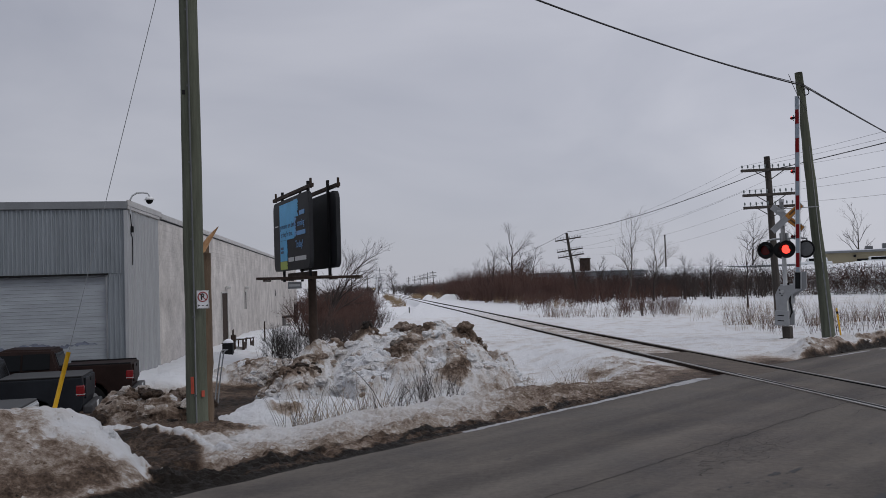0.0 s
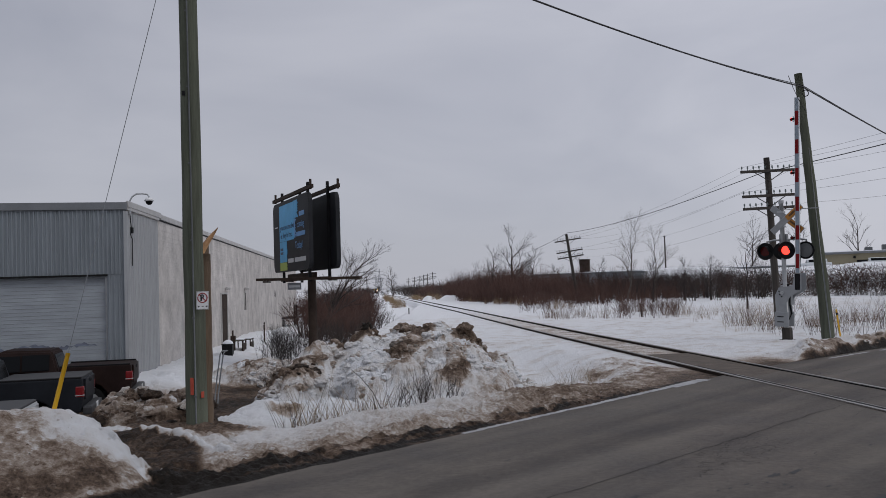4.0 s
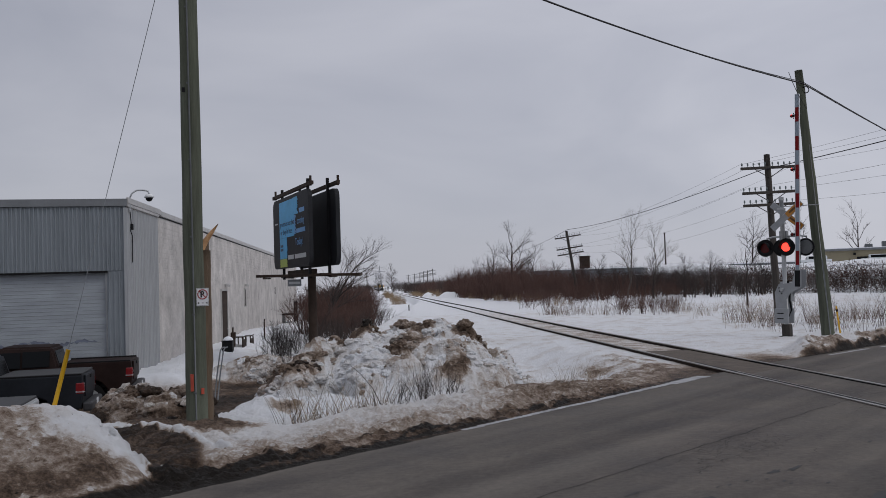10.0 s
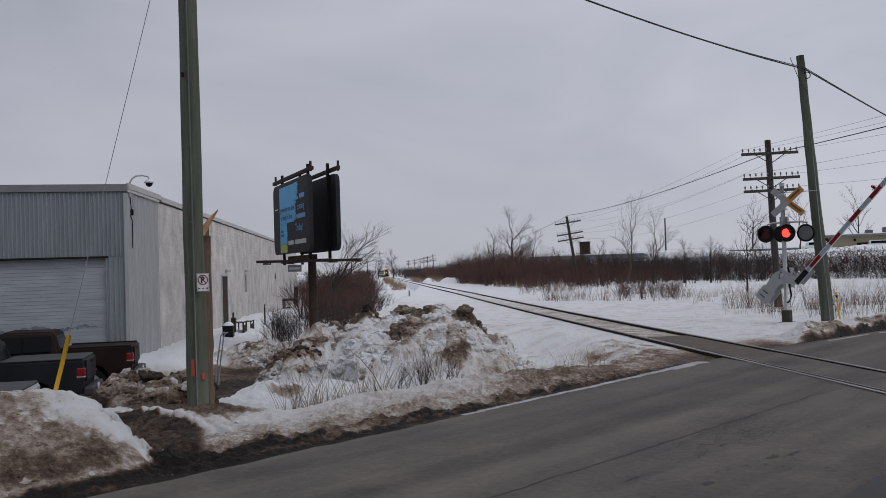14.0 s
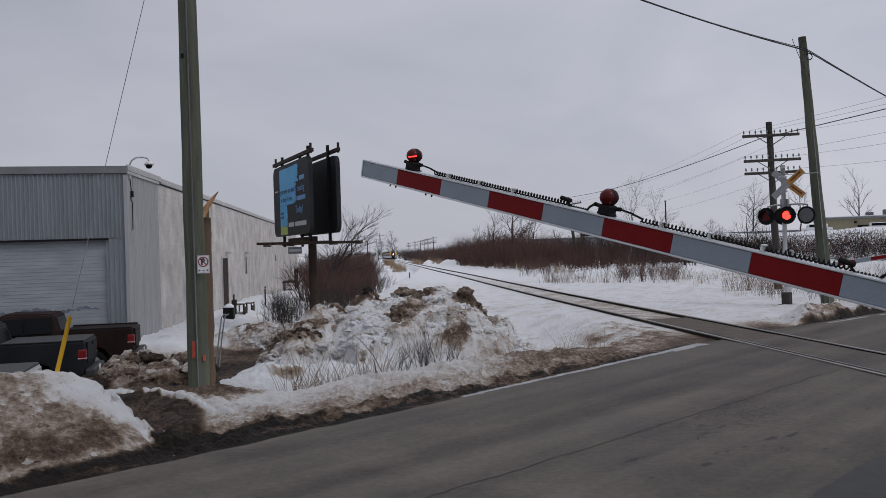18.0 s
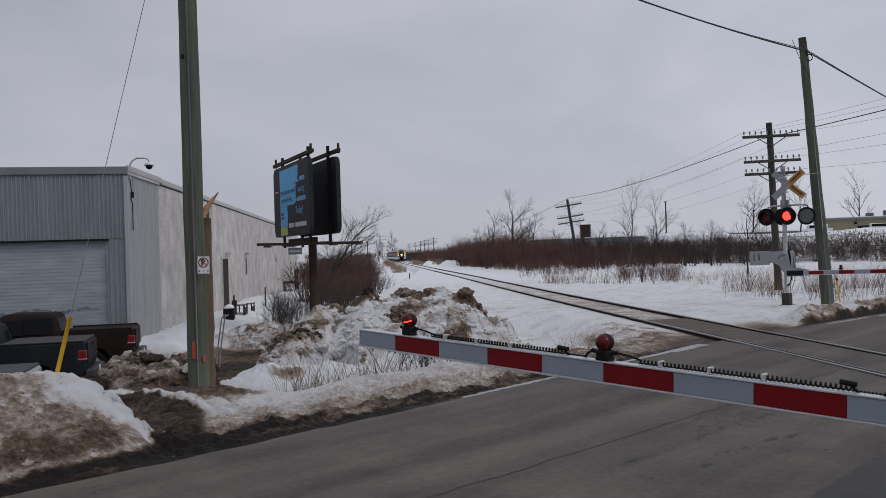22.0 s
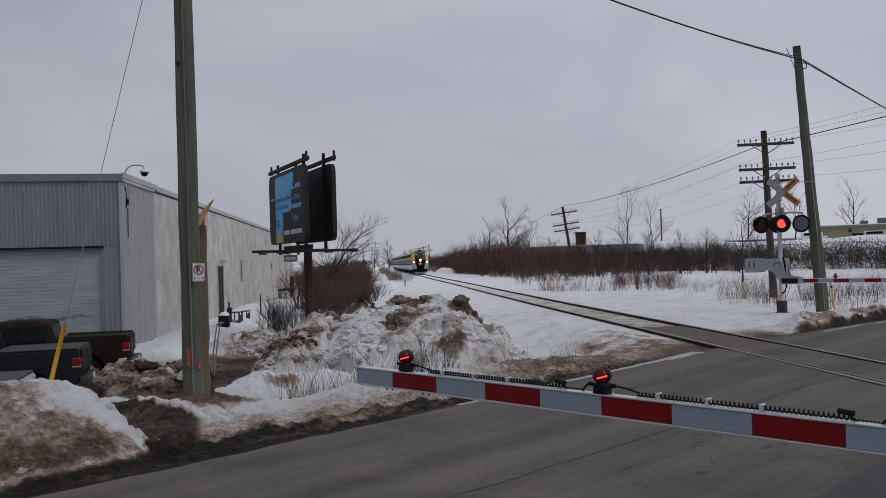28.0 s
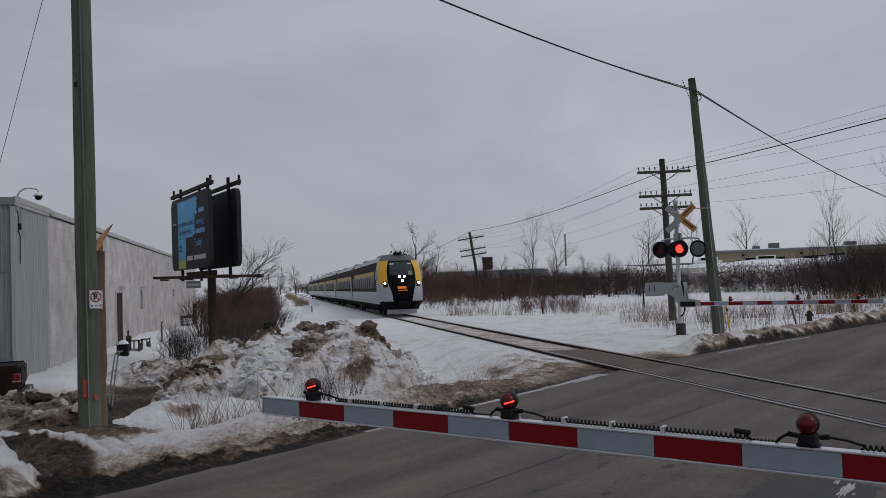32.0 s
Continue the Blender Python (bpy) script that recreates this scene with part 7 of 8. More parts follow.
def tree(label, x, y, h, seed, r=0.09, depth=4, spread=0.55, lean=(0, 0), material=None, z=None):
    t = thing("bare_tree", label, "tree", pose(x, y, lz(x, y) - 0.05 if z is None else z))
    rnd = random.Random(seed)
    segs = []
    top = Vector((lean[0], lean[1], 1)).normalized()
    p, rr = Vector((0, 0, 0)), r
    trunk = [(Vector((0, 0, -0.2)), rr * 1.2)]
    n = 6
    for i in range(n):
        d = (top + Vector((rnd.gauss(0, 0.10), rnd.gauss(0, 0.10), 0))).normalized()
        p = p + d * (h * 0.62 / n)
        rr *= 0.84
        trunk.append((p.copy(), rr))
        if i >= 1:
            for _ in range(2):
                a = rnd.uniform(0, 6.28)
                grow(rnd, p, (d * 0.75 + Vector((math.cos(a), math.sin(a), 0.35)) * spread).normalized(), h * 0.20 * rnd.uniform(0.7, 1.2), rr * 0.55, depth - 2, segs, 0.6, 0.0, (2, 3), 0.62, 0.16)
    grow(rnd, p, top, h * 0.22, rr * 0.8, depth - 1, segs, 0.5, 0.0, (2, 3), 0.64, 0.15)
    m = material or M_TWIG
    part("trunk", tube(bmesh.new(), [q for q, _ in trunk], [q for _, q in trunk], 7), m, t)
    V, F = twig_arrays(rnd, segs)
    cr = new("crown", from_arrays("crown", V, F, m, smooth=False))
    cr.parent = t
    return t


M_BARK = mat("pale_grey_bark", (0.13, 0.115, 0.10), 0.9, 0, 0.3, 2, island=0.3)
tree("dark gnarled bare tree over the thicket", 8.3, 108, 8.3, 21, 0.24, 5, 0.9)
tree("dark bare tree over the thicket", 6.5, 120, 6.9, 40, 0.20, 5, 0.8)
tree("dark bare tree over the thicket", 11.4, 112, 5.9, 41, 0.18, 5, 0.8)
tree("slim pale bare tree in the thicket", 15.4, 75, 6.9, 22, 0.10, 5, 0.55, material=M_BARK)
tree("slim pale bare tree in the thicket", 18.5, 79, 6.2, 23, 0.09, 5, 0.5, material=M_BARK)
tree("rounded bare tree behind the thicket", 20.5, 118, 4.6, 24, 0.15, 5, 0.9)
tree("rounded bare tree behind the thicket", 14.0, 110, 3.9, 25, 0.14, 5, 0.8)
tree("small dark bare tree in the thicket", 13.2, 85, 4.2, 42, 0.10, 4, 0.8)
tree("small dark bare tree at the fence", 18.8, 70, 3.2, 43, 0.10, 5, 0.9)
tree("small dark bare tree at the fence", 16.4, 70, 3.3, 44, 0.10, 5, 0.9)
tree("small dark bare tree at the fence", 19.7, 66, 3.1, 45, 0.09, 5, 0.8)
tree("thin young tree beside the telegraph pole", 17.6, 52, 4.9, 26, 0.065, 4, 0.45)
tree("bare leaning tree behind the billboard", -8.6, 60, 7.2, 27, 0.17, 5, 0.8, lean=(0.55, 0))
tree("bare spreading tree behind the billboard", -9.0, 66, 6.2, 35, 0.15, 5, 0.9, lean=(0.40, 0))
tree("bare tree far down the line", 5.5, 150, 6.0, 28, 0.12, 4, 0.7)
tree("rounded bare tree far down the line", -22.8, 400, 12.0, 29, 0.34, 6, 1.0)
tree("rounded bare tree far down the line", -31.0, 420, 8.5, 30, 0.28, 6, 0.9)
tree("young bare tree beside the road", 26.5, 46, 6.4, 31, 0.06, 4, 0.5)
tree("young bare tree beside the road", 29.5, 44, 7.4, 32, 0.07, 4, 0.5)
tree("bare tree before the long building", 33.5, 50, 6.0, 33, 0.07, 4, 0.5)
tree("bare tree on the bank", 38.0, 95, 6.0, 34, 0.10, 4, 0.7)
tree("bare tree behind the long building", 52.0, 150, 9.5, 36, 0.2, 4, 0.8)
tree("bare tree behind the long building", 70.0, 150, 11, 37, 0.2, 4, 0.8)
tree("bare tree behind the long building", 84.0, 148, 11, 38, 0.2, 4, 0.8)

# far woods along the horizon
rw = random.Random(19)
WOOD = [shrub_template(500 + i, 7.0, 7, 4.0) for i in range(4)]
wp_list = []
for i in range(420):
    a = radians(rw.uniform(-30, 42))
    d = rw.uniform(420, 900)
    wp_list.append((i, d * math.sin(a), d * math.cos(a), -2.2, rw.uniform(0.7, 1.5), rw.uniform(0, 6.28), rw.uniform(0.7, 1.1)))
scatter("far_woods", WOOD, wp_list, M_TWIG, "hazy line of bare woods on the horizon", "woods")


# ---- buildings behind the field ----
def shed_block(name, label, x0, y0, x1, y1, depth, z0, z1, wall, openings=(), roof_over=0.4):
    a, b = Vector((x0, y0, 0)), Vector((x1, y1, 0))
    d = (b - a).normalized()
    n = Vector((-d.y, d.x, 0))
    L = (b - a).length
    m = frame_of(a, d, n)
    s = thing(name, label, "building", m)
    part("wall", bx(L, depth, z1 - z0, L / 2, depth / 2, (z0 + z1) / 2), wall, s)
    part("roof_edge", bx(L + 2 * roof_over, depth + 2 * roof_over, 0.28, L / 2, depth / 2, z1 + 0.14, 0.03), M_FASCIA, s, "dark roof edge")
    part("roof_snow", bx(L + roof_over, depth, 0.12, L / 2, depth / 2, z1 + 0.33, 0.04), M_ROOFSNOW, s, "snow on the flat roof")
    for x, w, zb, zt in openings:
        part("bay_door", bx(w, 0.12, zt - zb, x, -0.03, (zb + zt) / 2, 0.02), M_DARK, s, "dark bay door")
        part("door_frame", bx(w + 0.3, 0.08, 0.15, x, -0.04, zt + 0.08, 0.01), wall, s)
    return s, L


tanb, tl = shed_block("long_building", "long low tan and brown commercial building with a snowy flat roof", 53.5, 128.0, 122.0, 100.0, 22, 0.5, 4.8, M_FARWALL,
                      [(x, 5.5, 0.5, 3.9) for x in (8, 16, 24)])
part("brown_bay", bx(48, 0.2, 4.2, 52, -0.12, 2.65), M_BROWNWALL, tanb, "brown metal cladding")
for i in range(9):
    part("wall_rib", bx(0.12, 0.14, 4.2, 2 + i * 3.2, -0.06, 2.65), M_FARWALL, tanb)
for i, (x, w, h) in enumerate(((7, 1.0, 0.6), (9.5, 1.5, 0.9), (20, 1.6, 0.7), (31, 2.0, 0.8), (40, 2.6, 0.7))):
    part("roof_unit", bx(w, 1.8, h, x, 3.0, 5.1 + h / 2, 0.08), M_LENSGREY, tanb, "grey rooftop unit")
for x in (5.0, 13.0, 21.0):
    part("wall_light", bx(0.35, 0.25, 0.3, x, -0.15, 4.3, 0.04), M_DARK, tanb)
shed_block("low_building", "low dark flat-roofed building behind the fence", 40.5, 143.0, 54.5, 138.0, 12, 0.0, 3.3, M_BROWNWALL)
gsh, _ = shed_block("grey_shed", "pale grey shed with a snowy roof behind the thicket", 12.5, 126.0, 27.0, 122.0, 10, -0.6, 3.05, M_SIDING, [(3.0, 2.2, -0.6, 2.2)])
part("chimney", bx(1.35, 1.2, 3.0, 7.3, 1.2, 3.62, 0.04), M_DKBROWN, gsh, "brown brick chimney")
part("chimney_cap", bx(1.5, 1.35, 0.12, 7.3, 1.2, 5.17, 0.02), M_DKBROWN, gsh)
for x in (8, 10.5, 13):
    part("wall_panel", bx(2.3, 0.1, 2.9, x, -0.04, 1.05, 0.02), M_SIDINGLT, gsh)
lampost = thing("street_lamp", "slim dark post behind the thicket", "street lamp", pose(27.9, 112.0, lz(27.9, 112.0)))
part("post", bar([(0, 0, -0.2), (0, 0, 4.3)], [0.10, 0.08], 8), M_DARKPOLE, lampost)
part("head", bx(0.25, 0.2, 0.1, 0.0, 0, 4.3, 0.02), M_DARK, lampost)


def parked_car(label, x, y, rz, paint):
    c = thing("parked_car", label, "car", pose(x, y, lz(x, y), 0, 0, rz) @ Matrix.Scale(0.85, 4))
    part("body", bx(4.6, 1.85, 0.75, 0, 0, 0.68, 0.16), paint, c)
    part("cabin", bx(2.9, 1.6, 0.62, -0.2, 0, 1.30, 0.2), paint, c)
    for s in (-1, 1):
        part("side_window", bx(2.3, 0.03, 0.38, -0.2, s * 0.80, 1.34, 0.01), M_GLASSDARK, c)
        part("tail_lamp", bx(0.08, 0.2, 0.25, -2.28, s * 0.75, 0.85, 0.02), M_TAIL, c)
        for wx in (-1.4, 1.4):
            part("wheel", dsc(0.34, 0.22, pose(wx, s * 0.82, 0.34, 90), 18), M_BLACKRUB, c)
    part("windscreen", bx(0.03, 1.4, 0.45, 1.28, 0, 1.32, 0.01, ry=-25), M_GLASSDARK, c)
    part("rear_window", bx(0.03, 1.4, 0.40, -1.66, 0, 1.34, 0.01, ry=20), M_GLASSDARK, c)
    return c


P_WHITE = mat("white_car_paint", (0.62, 0.64, 0.66), 0.35, 0, 0.08, 1.0)
parked_car("white car parked on the snowy lot", 47.5, 114, 160, P_WHITE)
parked_car("white van-like car parked on the snowy lot", 54.5, 112, 158, P_WHITE)
parked_car("silver car parked on the snowy lot", 62.0, 108, 158, P_SILVER)

# hydrant with its tall yellow marker, and a leaning stake
hyd = thing("fire_hydrant", "small brown fire hydrant with a tall yellow snow marker", "hydrant", pose(17.02, 31.6, lz(17.02, 31.6) - 0.05) @ Matrix.Scale(0.68, 4))
part("barrel", bar([(0, 0, 0), (0, 0, 0.45), (0, 0, 0.58), (0, 0, 0.66)], [0.13, 0.13, 0.15, 0.04], 14), M_DKBROWN, hyd, smooth=True)
part("outlet", dsc(0.07, 0.42, pose(0, 0, 0.42, 0, 90, 0), 12), M_DKBROWN, hyd)
part("flange", dsc(0.18, 0.05, pose(0, 0, 0.1), 14), M_DKBROWN, hyd)
part("marker_rod", bar([(0.05, 0, 0.6), (0.07, 0, 1.2)], 0.025, 8), M_YELLOW, hyd, "yellow marker rod")
part("marker_plate", bx(0.12, 0.03, 0.36, 0.07, 0, 1.12, 0.01), M_YELLOW, hyd)
part("marker_band", bx(0.125, 0.036, 0.11, 0.07, 0, 0.90, 0.01), M_DARK, hyd)
for x, y, r in ((16.2, 31.0, -14), (18.6, 31.2, -6)):
    st = thing("wooden_stake", "dark wooden stake leaning in the snow", "stake", pose(x, y, lz(x, y) - 0.1, 0, r, 0))
    part("stake", bx(0.05, 0.04, 0.75, 0, 0, 0.36, 0.006), M_DARKPOLE, st)

# lattice pylons far off
M_HAZE = mat("hazy_grey_steel", (0.22, 0.23, 0.25), 0.7, 0.2, 0.1, 0.5)


def pylon(x, y, h):
    t = thing("transmission_tower", "grey lattice transmission tower on the horizon", "pylon", pose(x, y, -2.4))
    for sx in (-1, 1):
        for sy in (-1, 1):
            part("leg", bar([(sx * h * 0.11, sy * h * 0.11, 0), (sx * h * 0.03, sy * h * 0.03, h * 0.6), (0, 0, h)], h * 0.008, 4), M_HAZE, t)
    for k, z in enumerate(np.linspace(0.1, 0.9, 8)):
        w = h * (0.11 - 0.10 * z)
        part("brace", bar([(-w, -w, h * z), (w, -w, h * (z + 0.08))], h * 0.004, 4), M_HAZE, t)
        part("brace", bar([(w, -w, h * z), (-w, -w, h * (z + 0.08))], h * 0.004, 4), M_HAZE, t)
    for z, w in ((0.62, 0.20), (0.76, 0.24), (0.90, 0.16)):
        part("cross_arm", bar([(-w * h, 0, h * z), (w * h, 0, h * z)], h * 0.007, 4), M_HAZE, t)
    return t


pylon(-57.5, 800, 23)
pylon(-72, 950, 20)


# ---- weeds and twigs on the near side ----
scatter("dry_weeds", STALKS, field(rf, 26, -2.6, -1.0, 15.0, 16.6, 0.6, 1.1), M_GRASS, "dry straw weeds poking from the snow slope", "weeds")
scatter("dry_weeds", STALKS, field(rf, 12, 1.0, 4.2, 15.5, 19.5, 0.3, 0.6), M_GRASS, "thin dry weeds poking from the verge", "weeds")
scatter("dry_weeds", STALKS, field(rf, 12, -2.7, -0.9, 14.2, 15.4, 0.6, 1.0), M_TWIG, "dark dry stalks leaning from the snow slope", "weeds")
scatter("twig_bush", FINE, field(rf, 8, -0.9, 0.5, 16.6, 18.0, 0.5, 0.85), M_TWIG, "small bare twig bush before the snow heap", "bush")
scatter("twig_bush", FINE, field(rf, 70, -7.4, -3.6, 40, 64, 0.6, 1.3), M_TWIG, "grey wispy brush behind the billboard post", "bush")
scatter("twig_bush", FINE, field(rf, 30, -7.3, -5.5, 34.0, 38.5, 0.75, 1.2), M_DKTWIG, "dark wispy brush on the snow bank by the wall", "bush")
scatter("twig_bush", FINE, field(rf, 22, -5.6, -3.6, 27.0, 31.5, 0.6, 0.9), M_TWIG, "grey bare brush before the billboard", "bush")
wand = thing("bent_cane", "single long bent dry cane in the snow", "weed", pose(-1.35, 15.6, lz(-1.35, 15.6)))
part("stem", bar([(0.25, 0, 0), (0.22, 0, 0.4), (0.05, 0.02, 0.75), (-0.15, 0.03, 1.0), (-0.32, 0.04, 1.15)], [0.009, 0.008, 0.007, 0.005, 0.003], 5), M_TWIG, wand)
flag = thing("orange_marker", "small orange cross sprayed on a stake in the snow", "marker", pose(1.42, 17.6, lz(1.42, 17.6)))
part("blade", bx(0.22, 0.01, 0.035, 0, 0, 0.10, 0.002, ry=35), M_ORANGE, flag)
part("blade", bx(0.22, 0.01, 0.035, 0, 0.012, 0.10, 0.002, ry=-40), M_ORANGE, flag)
for x, y, h in ((11.0, 50.0, 0.5), (-3.0, 75.0, 0.6)):
    st = thing("marker_stake", "short dark stake standing in the snow", "stake", pose(x, y, lz(x, y) - 0.1))
    part("stake", bx(0.09, 0.05, h, 0, 0, h / 2, 0.008), M_DARKPOLE, st)

# ---- loose lumps of snow and ice on the heaps ----
M_CHUNK = bpy.data.materials.new("dirty_snow_lump")
M_CHUNK.use_nodes = True
cn, cl = M_CHUNK.node_tree.nodes, M_CHUNK.node_tree.links
c_info = cn.new("ShaderNodeObjectInfo")
c_co = cn.new("ShaderNodeTexCoord")
c_no = cn.new("ShaderNodeTexNoise")
c_no.inputs["Scale"].default_value = 7.0
c_no.inputs["Detail"].default_value = 6
cl.new(c_co.outputs["Object"], c_no.inputs["Vector"])
c_ad = cn.new("ShaderNodeMath")
c_ad.operation = 'MULTIPLY_ADD'
cl.new(c_info.outputs["Random"], c_ad.inputs[0])
c_ad.inputs[1].default_value = 0.75
c_sub = cn.new("ShaderNodeMath")
c_sub.operation = 'SUBTRACT'
cl.new(c_no.outputs[0], c_sub.inputs[0])
c_sub.inputs[1].default_value = 0.42
cl.new(c_sub.outputs[0], c_ad.inputs[2])
c_rp = cn.new("ShaderNodeValToRGB")
c_rp.color_ramp.elements[0].position, c_rp.color_ramp.elements[0].color = 0.22, (0.56, 0.55, 0.55, 1)
c_rp.color_ramp.elements[1].position, c_rp.color_ramp.elements[1].color = 0.85, (0.055, 0.043, 0.034, 1)
ce = c_rp.color_ramp.elements.new(0.45)
ce.color = (0.34, 0.30, 0.26, 1)
cl.new(c_ad.outputs[0], c_rp.inputs[0])
cl.new(c_rp.outputs[0], cn["Principled BSDF"].inputs["Base Color"])
cn["Principled BSDF"].inputs["Roughness"].default_value = 0.75
c_bp = cn.new("ShaderNodeBump")
c_bp.inputs["Strength"].default_value = 0.6
c_bp.inputs["Distance"].default_value = 0.03
cl.new(c_no.outputs[0], c_bp.inputs["Height"])
cl.new(c_bp.outputs[0], cn["Principled BSDF"].inputs["Normal"])
lumps = []
for i in range(6):
    bm = bmesh.new()
    bmesh.ops.create_icosphere(bm, subdivisions=2, radius=1.0)
    for v in bm.verts:
        q = v.co.normalized()
        v.co = q * (0.75 + 0.42 * noise.noise(q * 1.4 + Vector((i * 9.0, 0, 0))) + 0.22 * noise.noise(q * 3.3 + Vector((0, i * 5.0, 0))))
        v.co.x *= 1.15
        v.co.z *= 0.8
    lumps.append(mesh_of(bm, "snow_lump", M_CHUNK))


def lump_field(label, n, pick, s0, s1, seed, power=2.0):
    h = thing("snow_lumps", label, "snow", Matrix.Identity(4))
    rnd = random.Random(seed)
    for i in range(n):
        x, y = pick(rnd)
        s = s0 + (s1 - s0) * rnd.random() ** power
        piece("snow_lump", lumps[i % 6], h, pose(x, y, lz(x, y) - s * 0.30, rnd.uniform(-40, 40), rnd.uniform(-40, 40), rnd.uniform(0, 360)) @ Matrix.Diagonal((s, s * rnd.uniform(0.7, 1.2), s * rnd.uniform(0.6, 1.0), 1)))


def in_heap(rnd):
    while True:
        x, y = rnd.uniform(-5.6, 2.5), rnd.uniform(18.4, 25)
        k = max(1 - ((x + 0.75) / 3.3) ** 2 - ((y - 22.6) / 3.3) ** 2, 1 - ((x + 3.1) / 2.7) ** 2 - ((y - 20.6) / 2.7) ** 2)
        if k > 0.12:
            return x, y


lump_field("broken lumps of dirty ploughed snow on the heap", 90, in_heap, 0.06, 0.17, 4)
lump_field("muddy lumps of snow at the yard's mouth", 34, lambda r: (r.gauss(-5.0, 0.55), r.gauss(14.7, 0.4)), 0.04, 0.17, 5)


def on_verge(r):
    s, q = r.uniform(-3.0, 9.0), -0.45 - abs(r.gauss(0.0, 0.8))
    return -2.23 + q * RN[0] + s * RE[0], 8.94 + q * RN[1] + s * RE[1]


lump_field("crumbs of dirty ice along the road's edge", 40, on_verge, 0.015, 0.07, 6, 2.5)


def on_bank(r):
    s, q = r.uniform(16.5, 32), r.gauss(-0.7, 0.45)
    q2 = q + 0.14 * max(0, s - 14)
    return -2.23 + q2 * RN[0] + s * RE[0], 8.94 + q2 * RN[1] + s * RE[1]


lump_field("dirty lumps of snow on the bank beyond the line", 40, on_bank, 0.03, 0.12, 7)

# crumbled snow that covers the heaps, too small to count, stained like the ground under it
def crumb_template(seed, level=1):
    bm = bmesh.new()
    bmesh.ops.create_icosphere(bm, subdivisions=level, radius=1.0)
    for v in bm.verts:
        n = v.co.normalized()
        v.co = n * (0.8 + 0.5 * noise.noise(n * 1.7 + Vector((seed * 7.0, 0, 0))) + (0.16 * noise.noise(n * 4.3 + Vector((0, seed * 5.0, 0))) if level > 1 else 0))
        v.co.z *= 0.75
    bm.faces.ensure_lookup_table()
    V = np.array([tuple(v.co) for v in bm.verts], dtype=np.float32)
    F = np.array([[v.index for v in f.verts] for f in bm.faces], dtype=np.int32)
    bm.free()
    return V, F


CRUMBS = [crumb_template(i) for i in range(8)]
BLOCKS = [crumb_template(20 + i, 3) for i in range(8)]


def crumbs(label, n, pick, s0, s1, seed, power=2.2, shapes=None, sink=0.35, vary=0.09):
    shapes = shapes or CRUMBS
    rnd = random.Random(seed)
    xy = [pick(rnd) for _ in range(n)]
    z, stain_shade = land(np.array([p[0] for p in xy]), np.array([p[1] for p in xy]))
    out, dirt = [], []
    for i, ((x, y), zz, d) in enumerate(zip(xy, z, stain_shade)):
        s = s0 + (s1 - s0) * rnd.random() ** power
        out.append((i, x, y, float(zz) - sink * s, s, rnd.uniform(0, 6.28), rnd.uniform(0.7, 1.2)))
        dirt.append(np.full(len(shapes[i % len(shapes)][0]), min(1, max(0.03, d + rnd.gauss(0, vary)))))
    ob = scatter("snow_crumbs", shapes, out, M_SNOW, label, "snow")
    ob.data.attributes.new("dirt", 'FLOAT', 'POINT').data.foreach_set("value", np.concatenate(dirt).astype(np.float32))
    return ob


crumbs("crumbled brown and white snow over the heap", 1500, in_heap, 0.02, 0.10, 31)
crumbs("packed blocks of brown and grey snow tumbled over the heap", 950, in_heap, 0.06, 0.24, 35, 1.9, BLOCKS, 0.35, 0.13)
crumbs("packed blocks of muddy snow at the yard's mouth", 55, lambda r: (r.gauss(-4.95, 0.5), r.gauss(14.7, 0.35)), 0.08, 0.26, 36, 1.6, BLOCKS, 0.35, 0.14)
crumbs("packed blocks of grey snow scraped off the yard", 110, lambda r: (r.gauss(-6.1, 1.0), r.gauss(31.9, 0.5)), 0.08, 0.30, 37, 1.6, BLOCKS, 0.35, 0.14)
crumbs("crumbled muddy snow at the yard's mouth", 350, lambda r: (r.gauss(-5.0, 0.7), r.gauss(14.8, 0.5)), 0.02, 0.09, 32)
crumbs("crumbled dirty ice along the verge", 1200, on_verge, 0.008, 0.05, 33)
crumbs("crumbled dirty ice on the bank beyond the line", 900, on_bank, 0.015, 0.09, 34)

# ---- marks on the asphalt ----
M_CRACK = mat("black_crack", (0.030, 0.027, 0.025), 0.9, 0, 0.2, 8)
M_TAR = mat("dark_tar_patch", (0.026, 0.025, 0.025), 0.7, 0, 0.3, 6)
M_ICE = mat("grey_edge_ice", (0.30, 0.30, 0.31), 0.6, 0, 0.4, 3, 0.4, 30)
road_ob = bpy.data.objects["road"]


def road_pt(s, q, z=0.0):
    q2 = q + 0.14 * max(0, s - 14)
    return Vector((-2.23 + q2 * RN[0] + s * RE[0], 8.94 + q2 * RN[1] + s * RE[1], z))


def road_z(x, y):
    """Height of the asphalt at a point."""
    q, _ = road_coords(np.array([x]), np.array([y]))
    return float((-0.012 + 0.012 * (fbm(np.array([x * 0.5]), np.array([y * 0.5]), 61) - 0.5) - 0.02 * sstep(0.8, -0.4, q))[0])


